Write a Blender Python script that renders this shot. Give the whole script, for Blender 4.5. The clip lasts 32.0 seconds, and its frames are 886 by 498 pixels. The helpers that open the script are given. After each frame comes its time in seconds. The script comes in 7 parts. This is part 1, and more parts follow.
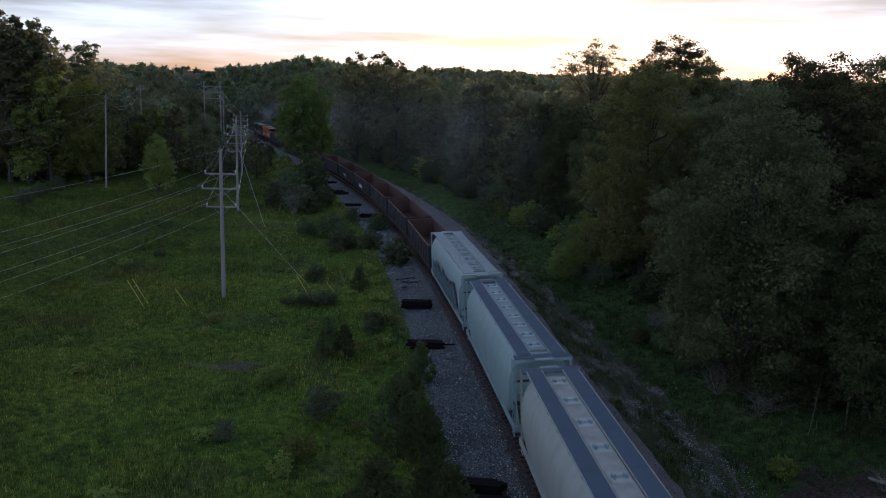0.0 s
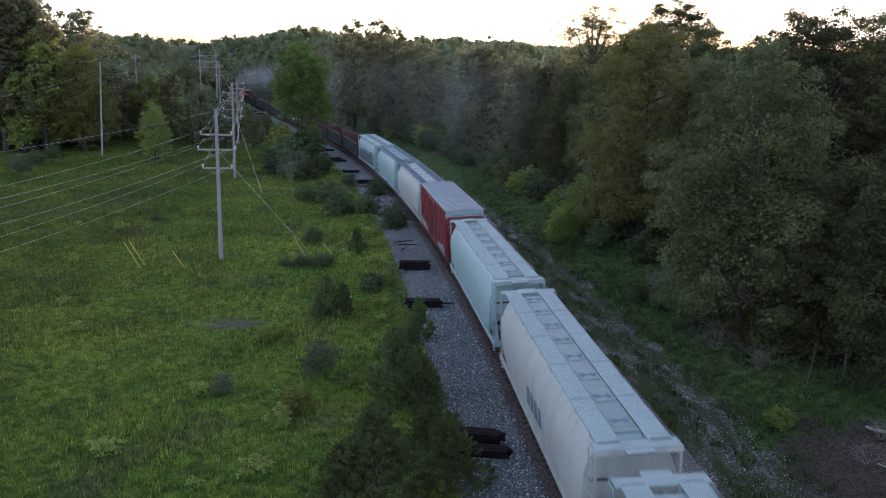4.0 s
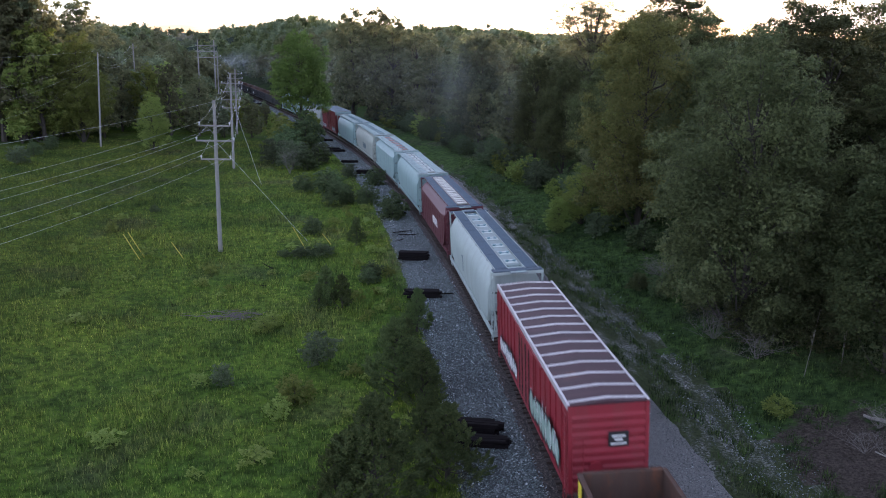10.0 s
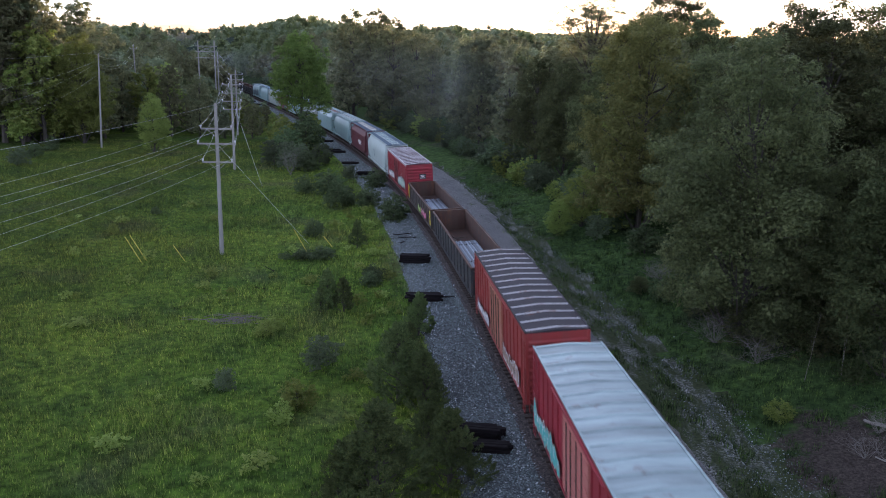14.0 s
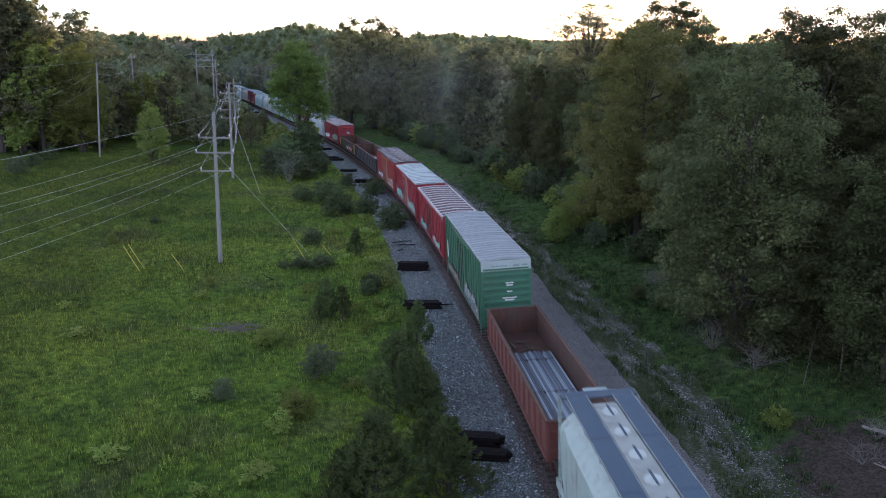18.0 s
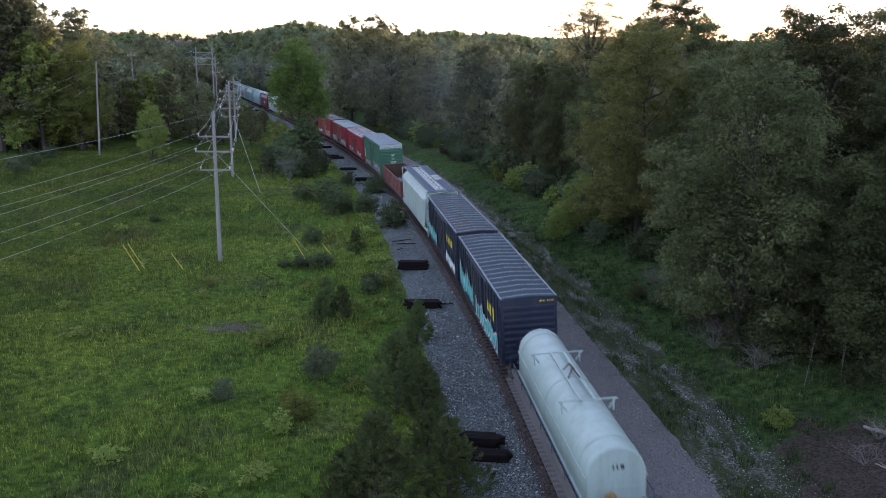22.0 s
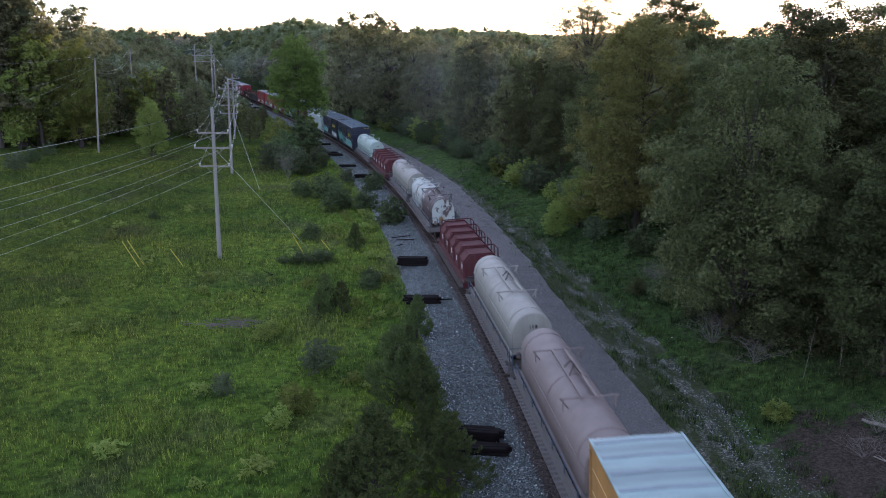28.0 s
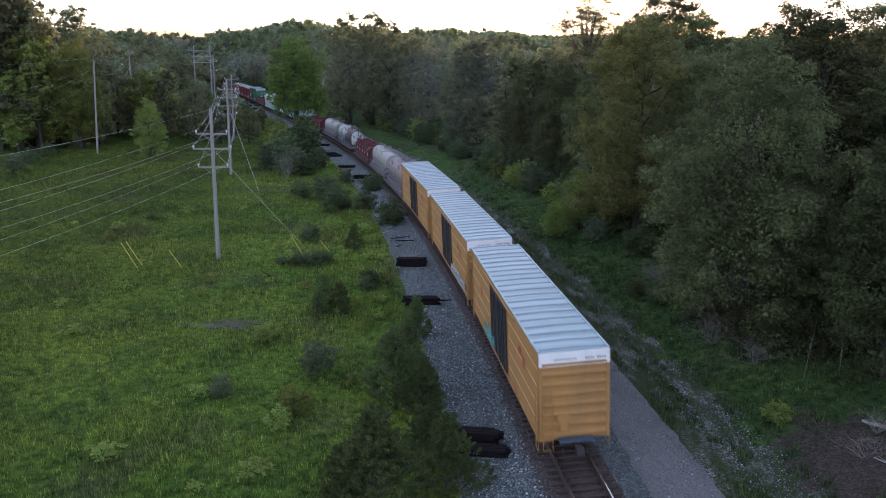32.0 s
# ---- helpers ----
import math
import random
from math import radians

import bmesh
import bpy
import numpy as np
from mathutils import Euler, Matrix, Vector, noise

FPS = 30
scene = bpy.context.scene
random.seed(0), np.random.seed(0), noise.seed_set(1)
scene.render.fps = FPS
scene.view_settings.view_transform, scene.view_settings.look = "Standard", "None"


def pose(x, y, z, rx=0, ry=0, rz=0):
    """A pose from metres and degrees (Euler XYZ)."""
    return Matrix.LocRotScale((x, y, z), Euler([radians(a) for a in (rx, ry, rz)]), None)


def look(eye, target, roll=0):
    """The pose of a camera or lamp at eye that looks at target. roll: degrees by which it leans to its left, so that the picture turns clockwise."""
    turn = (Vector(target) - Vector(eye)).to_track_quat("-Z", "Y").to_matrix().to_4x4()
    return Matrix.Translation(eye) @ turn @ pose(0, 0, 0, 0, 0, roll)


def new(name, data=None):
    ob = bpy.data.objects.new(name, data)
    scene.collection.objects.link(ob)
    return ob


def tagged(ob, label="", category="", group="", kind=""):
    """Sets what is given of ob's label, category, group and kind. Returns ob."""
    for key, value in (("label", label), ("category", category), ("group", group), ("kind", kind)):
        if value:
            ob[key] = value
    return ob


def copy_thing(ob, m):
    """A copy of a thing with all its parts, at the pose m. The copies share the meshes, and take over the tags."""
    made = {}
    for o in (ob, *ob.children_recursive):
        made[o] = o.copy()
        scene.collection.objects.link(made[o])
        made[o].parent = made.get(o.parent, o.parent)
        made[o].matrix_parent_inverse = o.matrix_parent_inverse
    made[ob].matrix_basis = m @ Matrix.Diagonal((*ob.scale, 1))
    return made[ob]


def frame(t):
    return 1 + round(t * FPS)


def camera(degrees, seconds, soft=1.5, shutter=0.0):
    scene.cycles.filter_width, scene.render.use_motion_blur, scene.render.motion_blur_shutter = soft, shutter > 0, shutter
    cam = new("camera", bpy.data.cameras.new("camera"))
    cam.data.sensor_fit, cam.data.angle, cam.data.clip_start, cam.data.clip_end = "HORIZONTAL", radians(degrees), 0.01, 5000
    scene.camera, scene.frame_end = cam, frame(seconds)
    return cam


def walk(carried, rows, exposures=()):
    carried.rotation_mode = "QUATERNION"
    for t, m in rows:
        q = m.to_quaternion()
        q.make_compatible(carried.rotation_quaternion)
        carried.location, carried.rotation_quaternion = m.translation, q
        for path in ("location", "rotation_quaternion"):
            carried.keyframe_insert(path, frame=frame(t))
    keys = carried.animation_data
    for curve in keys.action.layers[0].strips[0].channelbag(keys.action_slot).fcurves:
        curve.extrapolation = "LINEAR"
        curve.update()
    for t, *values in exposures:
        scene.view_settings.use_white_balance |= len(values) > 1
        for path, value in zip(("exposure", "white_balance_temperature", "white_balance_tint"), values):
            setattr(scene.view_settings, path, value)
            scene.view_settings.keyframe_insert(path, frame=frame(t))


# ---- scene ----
SECONDS = 32.0
cam = camera(57.25, SECONDS, soft=1.0, shutter=0.4)


def eye_pose(tilt, roll, yaw, x, y, z):
    """tilt: down; roll: picture clockwise; yaw: to the right; degrees."""
    return Matrix.Translation((x, y, z)) @ pose(0, 0, 0, 90 - tilt, 0, -yaw) @ pose(0, 0, 0, 0, 0, roll)


PATH = [
    (0, 10.996, 1.593, -0.398, -0.062, -0.042, 17.549),
    (0.5, 11.311, 1.525, -0.368, -0.043, -0.055, 17.153),
    (1, 11.628, 1.518, -0.322, -0.079, -0.032, 16.907),
    (1.5, 11.889, 1.514, -0.290, -0.094, -0.039, 16.726),
    (2, 12.112, 1.564, -0.259, -0.097, -0.034, 16.605),
    (3, 12.518, 1.553, -0.230, -0.059, -0.041, 16.459),
    (3.5, 12.705, 1.516, -0.232, -0.020, 0.006, 16.451),
    (5.5, 13.180, 1.390, -0.213, 0.028, -0.003, 16.323),
    (6, 13.287, 1.383, -0.223, 0.029, 0.036, 16.322),
    (7, 13.435, 1.350, -0.233, 0.064, 0.052, 16.346),
    (8, 13.513, 1.380, -0.209, 0.053, 0.021, 16.417),
    (9, 13.565, 1.346, -0.182, 0.050, 0.034, 16.456),
    (10, 13.617, 1.222, -0.206, 0.078, -0.003, 16.518),
    (11, 13.663, 1.171, -0.227, 0.065, 0.041, 16.595),
    (12, 13.710, 1.195, -0.212, -0.002, 0.044, 16.696),
    (13, 13.699, 1.254, -0.202, -0.029, 0.041, 16.755),
    (14, 13.658, 1.224, -0.198, -0.030, -0.083, 16.837),
    (14.5, 13.543, 1.053, -0.199, 0.014, -0.121, 16.850),
    (16.5, 13.368, 0.973, -0.148, 0.003, -0.169, 16.957),
    (17, 13.312, 0.946, -0.140, 0.006, -0.171, 16.948),
    (18, 13.191, 0.949, -0.112, 0.005, -0.146, 16.939),
    (19, 13.174, 0.831, -0.126, 0.046, -0.065, 16.946),
    (20, 13.203, 0.878, -0.105, -0.020, -0.027, 16.947),
    (21, 13.305, 0.853, -0.139, -0.007, 0.044, 16.970),
    (22, 13.361, 0.893, -0.129, 0.011, 0.012, 17.020),
    (23, 13.381, 0.936, -0.107, 0.018, -0.017, 17.038),
    (24, 13.459, 0.828, -0.141, 0.076, 0.003, 16.949),
    (25, 13.453, 0.747, -0.142, 0.078, -0.038, 16.789),
    (25.5, 13.465, 0.733, -0.143, 0.051, -0.013, 16.730),
    (27.5, 13.531, 0.794, -0.088, -0.019, -0.092, 16.894),
    (28, 13.523, 0.804, -0.082, 0.026, -0.075, 16.881),
    (29, 13.470, 0.762, -0.041, 0.045, -0.080, 16.877),
    (30, 13.492, 0.690, -0.060, 0.073, -0.074, 16.858),
    (31, 13.487, 0.734, -0.038, 0.031, -0.052, 16.885),
    (32, 13.488, 0.748, -0.044, 0.055, 0.029, 16.882),
]
EXPOSURES = [(t, e + 3.46, k, 19) for t, e, k in ((0, -1.42, 5850), (1, -0.92, 5950), (2, -0.5, 6050), (3, -0.26, 6100), (6, -0.02, 6150), (32, -0.02, 6150))]
walk(cam, [(r[0], eye_pose(*r[1:])) for r in PATH], EXPOSURES)

# ---- light ----
SUN_AZ, SUN_EL = 11.3, 2.2
world = bpy.data.worlds.new("evening_sky")
scene.world = world
world.use_nodes = True
wn = world.node_tree.nodes
wl = world.node_tree.links
sky = wn.new("ShaderNodeTexSky")
sky.sky_type = "NISHITA"
sky.sun_disc = False
sky.sun_elevation = radians(SUN_EL)
sky.sun_rotation = radians(SUN_AZ)
sky.air_density, sky.dust_density, sky.ozone_density = 1.0, 0.4, 3.0
# thin high cloud: a pale veil with long level bands
wtc = wn.new("ShaderNodeTexCoord")
wmap = wn.new("ShaderNodeMapping")
wmap.inputs["Scale"].default_value = (1.6, 1.6, 17.0)
wmap.inputs["Rotation"].default_value = (0.0, radians(2.5), 0.0)
wnoise = wn.new("ShaderNodeTexNoise")
wnoise.inputs["Scale"].default_value, wnoise.inputs["Detail"].default_value, wnoise.inputs["Roughness"].default_value = 1.6, 5.0, 0.55
wl.new(wtc.outputs["Generated"], wmap.inputs["Vector"])
wl.new(wmap.outputs["Vector"], wnoise.inputs["Vector"])
wramp = wn.new("ShaderNodeValToRGB")
wramp.color_ramp.elements[0].position, wramp.color_ramp.elements[0].color = 0.42, (1.02, 1.15, 1.4, 1)
wramp.color_ramp.elements[1].position, wramp.color_ramp.elements[1].color = 0.64, (0.3, 0.27, 0.33, 1)
wl.new(wnoise.outputs["Fac"], wramp.inputs["Fac"])
wmix = wn.new("ShaderNodeMixRGB")
wmix.inputs["Fac"].default_value = 0.8
wl.new(sky.outputs["Color"], wmix.inputs[1])
wl.new(wramp.outputs["Color"], wmix.inputs[2])
wsep = wn.new("ShaderNodeSeparateXYZ")
wl.new(wtc.outputs["Generated"], wsep.inputs["Vector"])
wgrad = wn.new("ShaderNodeValToRGB")
wgrad.color_ramp.elements[0].position, wgrad.color_ramp.elements[0].color = 0.0, (1.4, 1.34, 1.32, 1)
wgrad.color_ramp.elements[1].position, wgrad.color_ramp.elements[1].color = 0.85, (0.36, 0.38, 0.4, 1)
wgrad.color_ramp.elements.new(0.4).color = (1.5, 1.48, 1.48, 1)
wl.new(wsep.outputs["Z"], wgrad.inputs["Fac"])
wmul = wn.new("ShaderNodeMixRGB")
wmul.blend_type = "MULTIPLY"
wmul.inputs["Fac"].default_value = 1.0
wl.new(wmix.outputs["Color"], wmul.inputs[1])
wl.new(wgrad.outputs["Color"], wmul.inputs[2])
wn["Background"].inputs["Strength"].default_value = 0.15
wl.new(wmul.outputs["Color"], wn["Background"].inputs["Color"])
sun = new("sun", bpy.data.lights.new("sun", "SUN"))
sun.data.energy = 1.3
sun.data.angle = radians(2.0)
sun.data.color = (1.0, 0.72, 0.45)
_d = Vector((math.sin(radians(SUN_AZ)), math.cos(radians(SUN_AZ)), math.tan(radians(SUN_EL))))
sun.matrix_world = look((0, 0, 60), Vector((0, 0, 60)) - _d)

# ---- materials ----


def ramp(nt, fac, stops):
    n = nt.nodes.new("ShaderNodeValToRGB")
    el = n.color_ramp.elements
    while len(el) < len(stops):
        el.new(0.5)
    for e, (p, c) in zip(el, stops):
        e.position, e.color = p, (*c, 1)
    nt.links.new(fac, n.inputs["Fac"])
    return n.outputs["Color"]


def mixed(nt, fac, a, b, mode="MIX"):
    n = nt.nodes.new("ShaderNodeMixRGB")
    n.blend_type = mode
    for sock, v in zip(n.inputs, (fac, a, b)):
        if isinstance(v, (int, float)):
            sock.default_value = v
        elif isinstance(v, tuple):
            sock.default_value = (*v, 1)
        else:
            nt.links.new(v, sock)
    return n.outputs["Color"]


def noise_tex(nt, scale, detail=4.0, rough=0.6, stretch=(1, 1, 1), coord="Object"):
    tc = nt.nodes.new("ShaderNodeTexCoord")
    mp = nt.nodes.new("ShaderNodeMapping")
    mp.inputs["Scale"].default_value = stretch
    nt.links.new(tc.outputs[coord], mp.inputs["Vector"])
    n = nt.nodes.new("ShaderNodeTexNoise")
    n.inputs["Scale"].default_value, n.inputs["Detail"].default_value, n.inputs["Roughness"].default_value = scale, detail, rough
    nt.links.new(mp.outputs["Vector"], n.inputs["Vector"])
    return n.outputs["Fac"]


def material(name, rough=0.7, metal=0.0):
    m = bpy.data.materials.new(name)
    m.use_nodes = True
    b = m.node_tree.nodes["Principled BSDF"]
    b.inputs["Roughness"].default_value, b.inputs["Metallic"].default_value = rough, metal
    return m, m.node_tree, b


def bumped(nt, b, fac, strength=0.3, dist=0.02):
    n = nt.nodes.new("ShaderNodeBump")
    n.inputs["Strength"].default_value, n.inputs["Distance"].default_value = strength, dist
    nt.links.new(fac, n.inputs["Height"])
    nt.links.new(n.outputs["Normal"], b.inputs["Normal"])


def paint(name, col, rough=0.5, metal=0.0, grime=0.35, rust=0.0, dirt=(0.09, 0.075, 0.06), rust_col=(0.13, 0.05, 0.025)):
    """Weathered paint: vertical streaks of grime, fine speckle and rust spots."""
    m, nt, b = material(name, rough, metal)
    streak = noise_tex(nt, 1.6, 5, 0.65, (1, 1, 0.12))
    blot = noise_tex(nt, 0.55, 4, 0.6)
    fine = noise_tex(nt, 14, 3, 0.6)
    c = mixed(nt, ramp_fac(nt, streak, 0.45, 0.78, grime), col, dirt)
    c = mixed(nt, ramp_fac(nt, blot, 0.4, 0.7, grime * 0.5), c, tuple(x * 0.6 for x in col))
    c = mixed(nt, 0.12, c, fine, "OVERLAY")
    if rust:
        spot = noise_tex(nt, 2.2, 6, 0.7, (1, 1, 0.35))
        c = mixed(nt, ramp_fac(nt, spot, 0.62 - 0.2 * rust, 0.75 - 0.15 * rust, 0.9), c, rust_col)
    nt.links.new(c, b.inputs["Base Color"])
    bumped(nt, b, blot, 0.15, 0.03)
    return m


def peeled(name, col, under, cover):
    """Paint peeling off in sharp-edged patches down to another colour."""
    m, nt, b = material(name, 0.6)
    big = noise_tex(nt, 0.75, 8, 0.72, (1, 0.8, 0.8))
    fine = noise_tex(nt, 9, 4, 0.6)
    c = mixed(nt, ramp_fac(nt, big, cover, cover + 0.025, 1), under, col)
    c = mixed(nt, ramp_fac(nt, noise_tex(nt, 1.6, 5, 0.65, (1, 1, 0.12)), 0.5, 0.8, 0.35), c, (0.09, 0.075, 0.065))
    nt.links.new(mixed(nt, 0.15, c, fine, "OVERLAY"), b.inputs["Base Color"])
    bumped(nt, b, big, 0.2, 0.03)
    return m


def roofing(name, col, rough=0.45, metal=0.2, rust=0.0, stain=0.5):
    """Sheet roof: panels of unlike brightness across the car, streaks and rust blots."""
    m, nt, b = material(name, rough, metal)
    band = noise_tex(nt, 0.9, 2, 0.5, (0.02, 1, 0.02))
    streak = noise_tex(nt, 2.2, 5, 0.65, (0.25, 1.6, 1))
    blot = noise_tex(nt, 0.8, 5, 0.65)
    c = mixed(nt, ramp_fac(nt, band, 0.36, 0.62, 0.75), col, tuple(x * 0.5 for x in col))
    c = mixed(nt, ramp_fac(nt, streak, 0.45, 0.8, stain), c, tuple(x * 0.3 for x in col))
    c = mixed(nt, 0.1, c, noise_tex(nt, 18, 3, 0.6), "OVERLAY")
    if rust:
        c = mixed(nt, ramp_fac(nt, blot, 0.64 - 0.2 * rust, 0.78 - 0.2 * rust, 0.9), c, (0.1, 0.035, 0.02))
    nt.links.new(c, b.inputs["Base Color"])
    bumped(nt, b, streak, 0.15, 0.03)
    return m


def ramp_fac(nt, fac, lo, hi, top):
    n = nt.nodes.new("ShaderNodeMapRange")
    for k, v in zip(("From Min", "From Max", "To Min", "To Max"), (lo, hi, 0.0, top)):
        n.inputs[k].default_value = v
    nt.links.new(fac, n.inputs["Value"])
    return n.outputs["Result"]


def leafy(name, a, b_, dry=None, glow=0.35):
    m, nt, b = material(name, 0.6)
    gi = nt.nodes.new("ShaderNodeNewGeometry")
    oi = nt.nodes.new("ShaderNodeObjectInfo")
    c = mixed(nt, gi.outputs["Random Per Island"], a, b_)
    big = noise_tex(nt, 0.35, 3, 0.5)
    c = mixed(nt, ramp_fac(nt, big, 0.4, 0.65, 0.5), c, tuple(x * 0.7 for x in a))
    hue = nt.nodes.new("ShaderNodeHueSaturation")
    mr = nt.nodes.new("ShaderNodeMapRange")
    mr.inputs["To Min"].default_value, mr.inputs["To Max"].default_value = 0.48, 0.515
    nt.links.new(oi.outputs["Random"], mr.inputs["Value"])
    nt.links.new(mr.outputs["Result"], hue.inputs["Hue"])
    mv = nt.nodes.new("ShaderNodeMapRange")
    mv.inputs["To Min"].default_value, mv.inputs["To Max"].default_value = 0.68, 1.38
    nt.links.new(oi.outputs["Random"], mv.inputs["Value"])
    nt.links.new(mv.outputs["Result"], hue.inputs["Value"])
    nt.links.new(c, hue.inputs["Color"])
    nt.links.new(hue.outputs["Color"], b.inputs["Base Color"])
    b.inputs["Specular IOR Level"].default_value = 0.1
    tr = nt.nodes.new("ShaderNodeBsdfTranslucent")
    nt.links.new(hue.outputs["Color"], tr.inputs["Color"])
    mx = nt.nodes.new("ShaderNodeMixShader")
    mx.inputs["Fac"].default_value = glow
    nt.links.new(b.outputs["BSDF"], mx.inputs[1])
    nt.links.new(tr.outputs["BSDF"], mx.inputs[2])
    nt.links.new(mx.outputs["Shader"], nt.nodes["Material Output"].inputs["Surface"])
    return m


def meadow_colour(nt, a=(0.097, 0.154, 0.034), b_=(0.184, 0.224, 0.048), dark=(0.04, 0.078, 0.03), dry=(0.1, 0.084, 0.06)):
    big = noise_tex(nt, 0.05, 5, 0.6)
    mid = noise_tex(nt, 0.28, 6, 0.65)
    dead = noise_tex(nt, 0.13, 4, 0.6, (1, 0.8, 1))
    c = mixed(nt, ramp_fac(nt, big, 0.35, 0.65, 1), a, b_)
    c = mixed(nt, ramp_fac(nt, mid, 0.46, 0.7, 0.7), c, dark)
    c = mixed(nt, ramp_fac(nt, dead, 0.53, 0.7, 0.5), c, dry)
    # scaled along x: darker past -36, slightly brighter from -12 on
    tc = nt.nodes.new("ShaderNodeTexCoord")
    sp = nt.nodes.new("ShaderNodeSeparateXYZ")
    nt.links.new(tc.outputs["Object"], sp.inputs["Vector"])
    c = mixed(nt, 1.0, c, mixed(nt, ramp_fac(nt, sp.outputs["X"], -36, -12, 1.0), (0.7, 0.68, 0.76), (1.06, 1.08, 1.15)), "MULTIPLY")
    tuft = noise_tex(nt, 1.7, 4, 0.7)
    return mixed(nt, 1.0, c, ramp(nt, tuft, [(0.32, (0.42, 0.45, 0.5)), (0.5, (1.0, 1.0, 1.0)), (0.66, (1.55, 1.5, 1.3))]), "MULTIPLY")


def soil_patch(nt, c, cx, cy, rx, ry):
    """Bare brown earth with a ragged edge, worked into the colour c."""
    tc = nt.nodes.new("ShaderNodeTexCoord")
    mp = nt.nodes.new("ShaderNodeMapping")
    mp.inputs["Location"].default_value = (-cx / rx, -cy / ry, 0)
    mp.inputs["Scale"].default_value = (1 / rx, 1 / ry, 0)
    nt.links.new(tc.outputs["Object"], mp.inputs["Vector"])
    ln = nt.nodes.new("ShaderNodeVectorMath")
    ln.operation = "LENGTH"
    nt.links.new(mp.outputs["Vector"], ln.inputs[0])
    ad = nt.nodes.new("ShaderNodeMath")
    nt.links.new(ln.outputs["Value"], ad.inputs[0])
    nt.links.new(ramp_fac(nt, noise_tex(nt, 0.9, 5, 0.65), 0.25, 0.75, 0.9), ad.inputs[1])
    soil = mixed(nt, ramp_fac(nt, noise_tex(nt, 7, 5, 0.7), 0.35, 0.65, 1), (0.04, 0.031, 0.028), (0.13, 0.105, 0.095))
    near = nt.nodes.new("ShaderNodeMapRange")
    for k, v in zip(("From Min", "From Max", "To Min", "To Max"), (1.15, 1.4, 0.95, 0.0)):
        near.inputs[k].default_value = v
    nt.links.new(ad.outputs["Value"], near.inputs["Value"])
    return mixed(nt, near.outputs["Result"], c, soil)


def ground_mat(name, *cols, soil=None):
    m, nt, b = material(name, 0.95)
    fine = noise_tex(nt, 4, 5, 0.75)
    b.inputs["Specular IOR Level"].default_value = 0.04
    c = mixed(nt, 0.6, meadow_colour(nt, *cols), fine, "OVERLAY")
    if soil:
        c = soil_patch(nt, c, *soil)
    nt.links.new(c, b.inputs["Base Color"])
    bumped(nt, b, fine, 1.0, 0.25)
    return m


def grass_mat(name, *cols):
    m, nt, b = material(name, 0.7)
    gi = nt.nodes.new("ShaderNodeNewGeometry")
    c = meadow_colour(nt, *cols)
    c = mixed(nt, 1.0, c, ramp(nt, gi.outputs["Random Per Island"], [(0, (0.34, 0.36, 0.38)), (0.55, (1.0, 1.0, 1.0)), (0.85, (1.7, 1.55, 1.4)), (1, (2.6, 2.2, 1.9))]), "MULTIPLY")
    nt.links.new(c, b.inputs["Base Color"])
    b.inputs["Specular IOR Level"].default_value = 0.1
    tr = nt.nodes.new("ShaderNodeBsdfTranslucent")
    nt.links.new(c, tr.inputs["Color"])
    mx = nt.nodes.new("ShaderNodeMixShader")
    mx.inputs["Fac"].default_value = 0.35
    nt.links.new(b.outputs["BSDF"], mx.inputs[1])
    nt.links.new(tr.outputs["BSDF"], mx.inputs[2])
    nt.links.new(mx.outputs["Shader"], nt.nodes["Material Output"].inputs["Surface"])
    return m


def gravel_mat(name, a, b_, scale=9.0, pale=2.4):
    m, nt, b = material(name, 0.9)
    tc = nt.nodes.new("ShaderNodeTexCoord")
    v = nt.nodes.new("ShaderNodeTexVoronoi")
    v.inputs["Scale"].default_value = scale
    nt.links.new(tc.outputs["Object"], v.inputs["Vector"])
    sc = nt.nodes.new("ShaderNodeSeparateColor")
    nt.links.new(v.outputs["Color"], sc.inputs["Color"])
    c = ramp(nt, sc.outputs["Red"], [(0, tuple(x * 0.18 for x in a)), (0.4, a), (0.75, b_), (0.92, tuple(x * pale * 0.8 for x in b_)), (1, tuple(x * pale * 1.5 for x in b_))])
    mid = noise_tex(nt, 0.5, 5, 0.6)
    c = mixed(nt, ramp_fac(nt, mid, 0.45, 0.75, 0.55), c, tuple(x * 0.45 for x in a))
    nt.links.new(c, b.inputs["Base Color"])
    bumped(nt, b, v.outputs["Distance"], 0.9, 0.05)
    return m


def ditch_mat(name):
    m, nt, b = material(name, 0.95)
    b.inputs["Specular IOR Level"].default_value = 0.1
    tc = nt.nodes.new("ShaderNodeTexCoord")
    v = nt.nodes.new("ShaderNodeTexVoronoi")
    v.inputs["Scale"].default_value = 13
    nt.links.new(tc.outputs["Object"], v.inputs["Vector"])
    sc = nt.nodes.new("ShaderNodeSeparateColor")
    nt.links.new(v.outputs["Color"], sc.inputs["Color"])
    stone = ramp(nt, sc.outputs["Red"], [(0, (0.03, 0.03, 0.028)), (0.5, (0.13, 0.13, 0.13)), (1, (0.5, 0.5, 0.51))])
    fine = noise_tex(nt, 5, 5, 0.7)
    turf = mixed(nt, ramp_fac(nt, fine, 0.35, 0.65, 1), (0.03, 0.042, 0.02), (0.065, 0.08, 0.036))
    streak = noise_tex(nt, 0.9, 6, 0.68, (1.0, 0.3, 1.0))
    nt.links.new(mixed(nt, ramp_fac(nt, streak, 0.47, 0.68, 0.85), turf, stone), b.inputs["Base Color"])
    bumped(nt, b, fine, 0.8, 0.1)
    return m


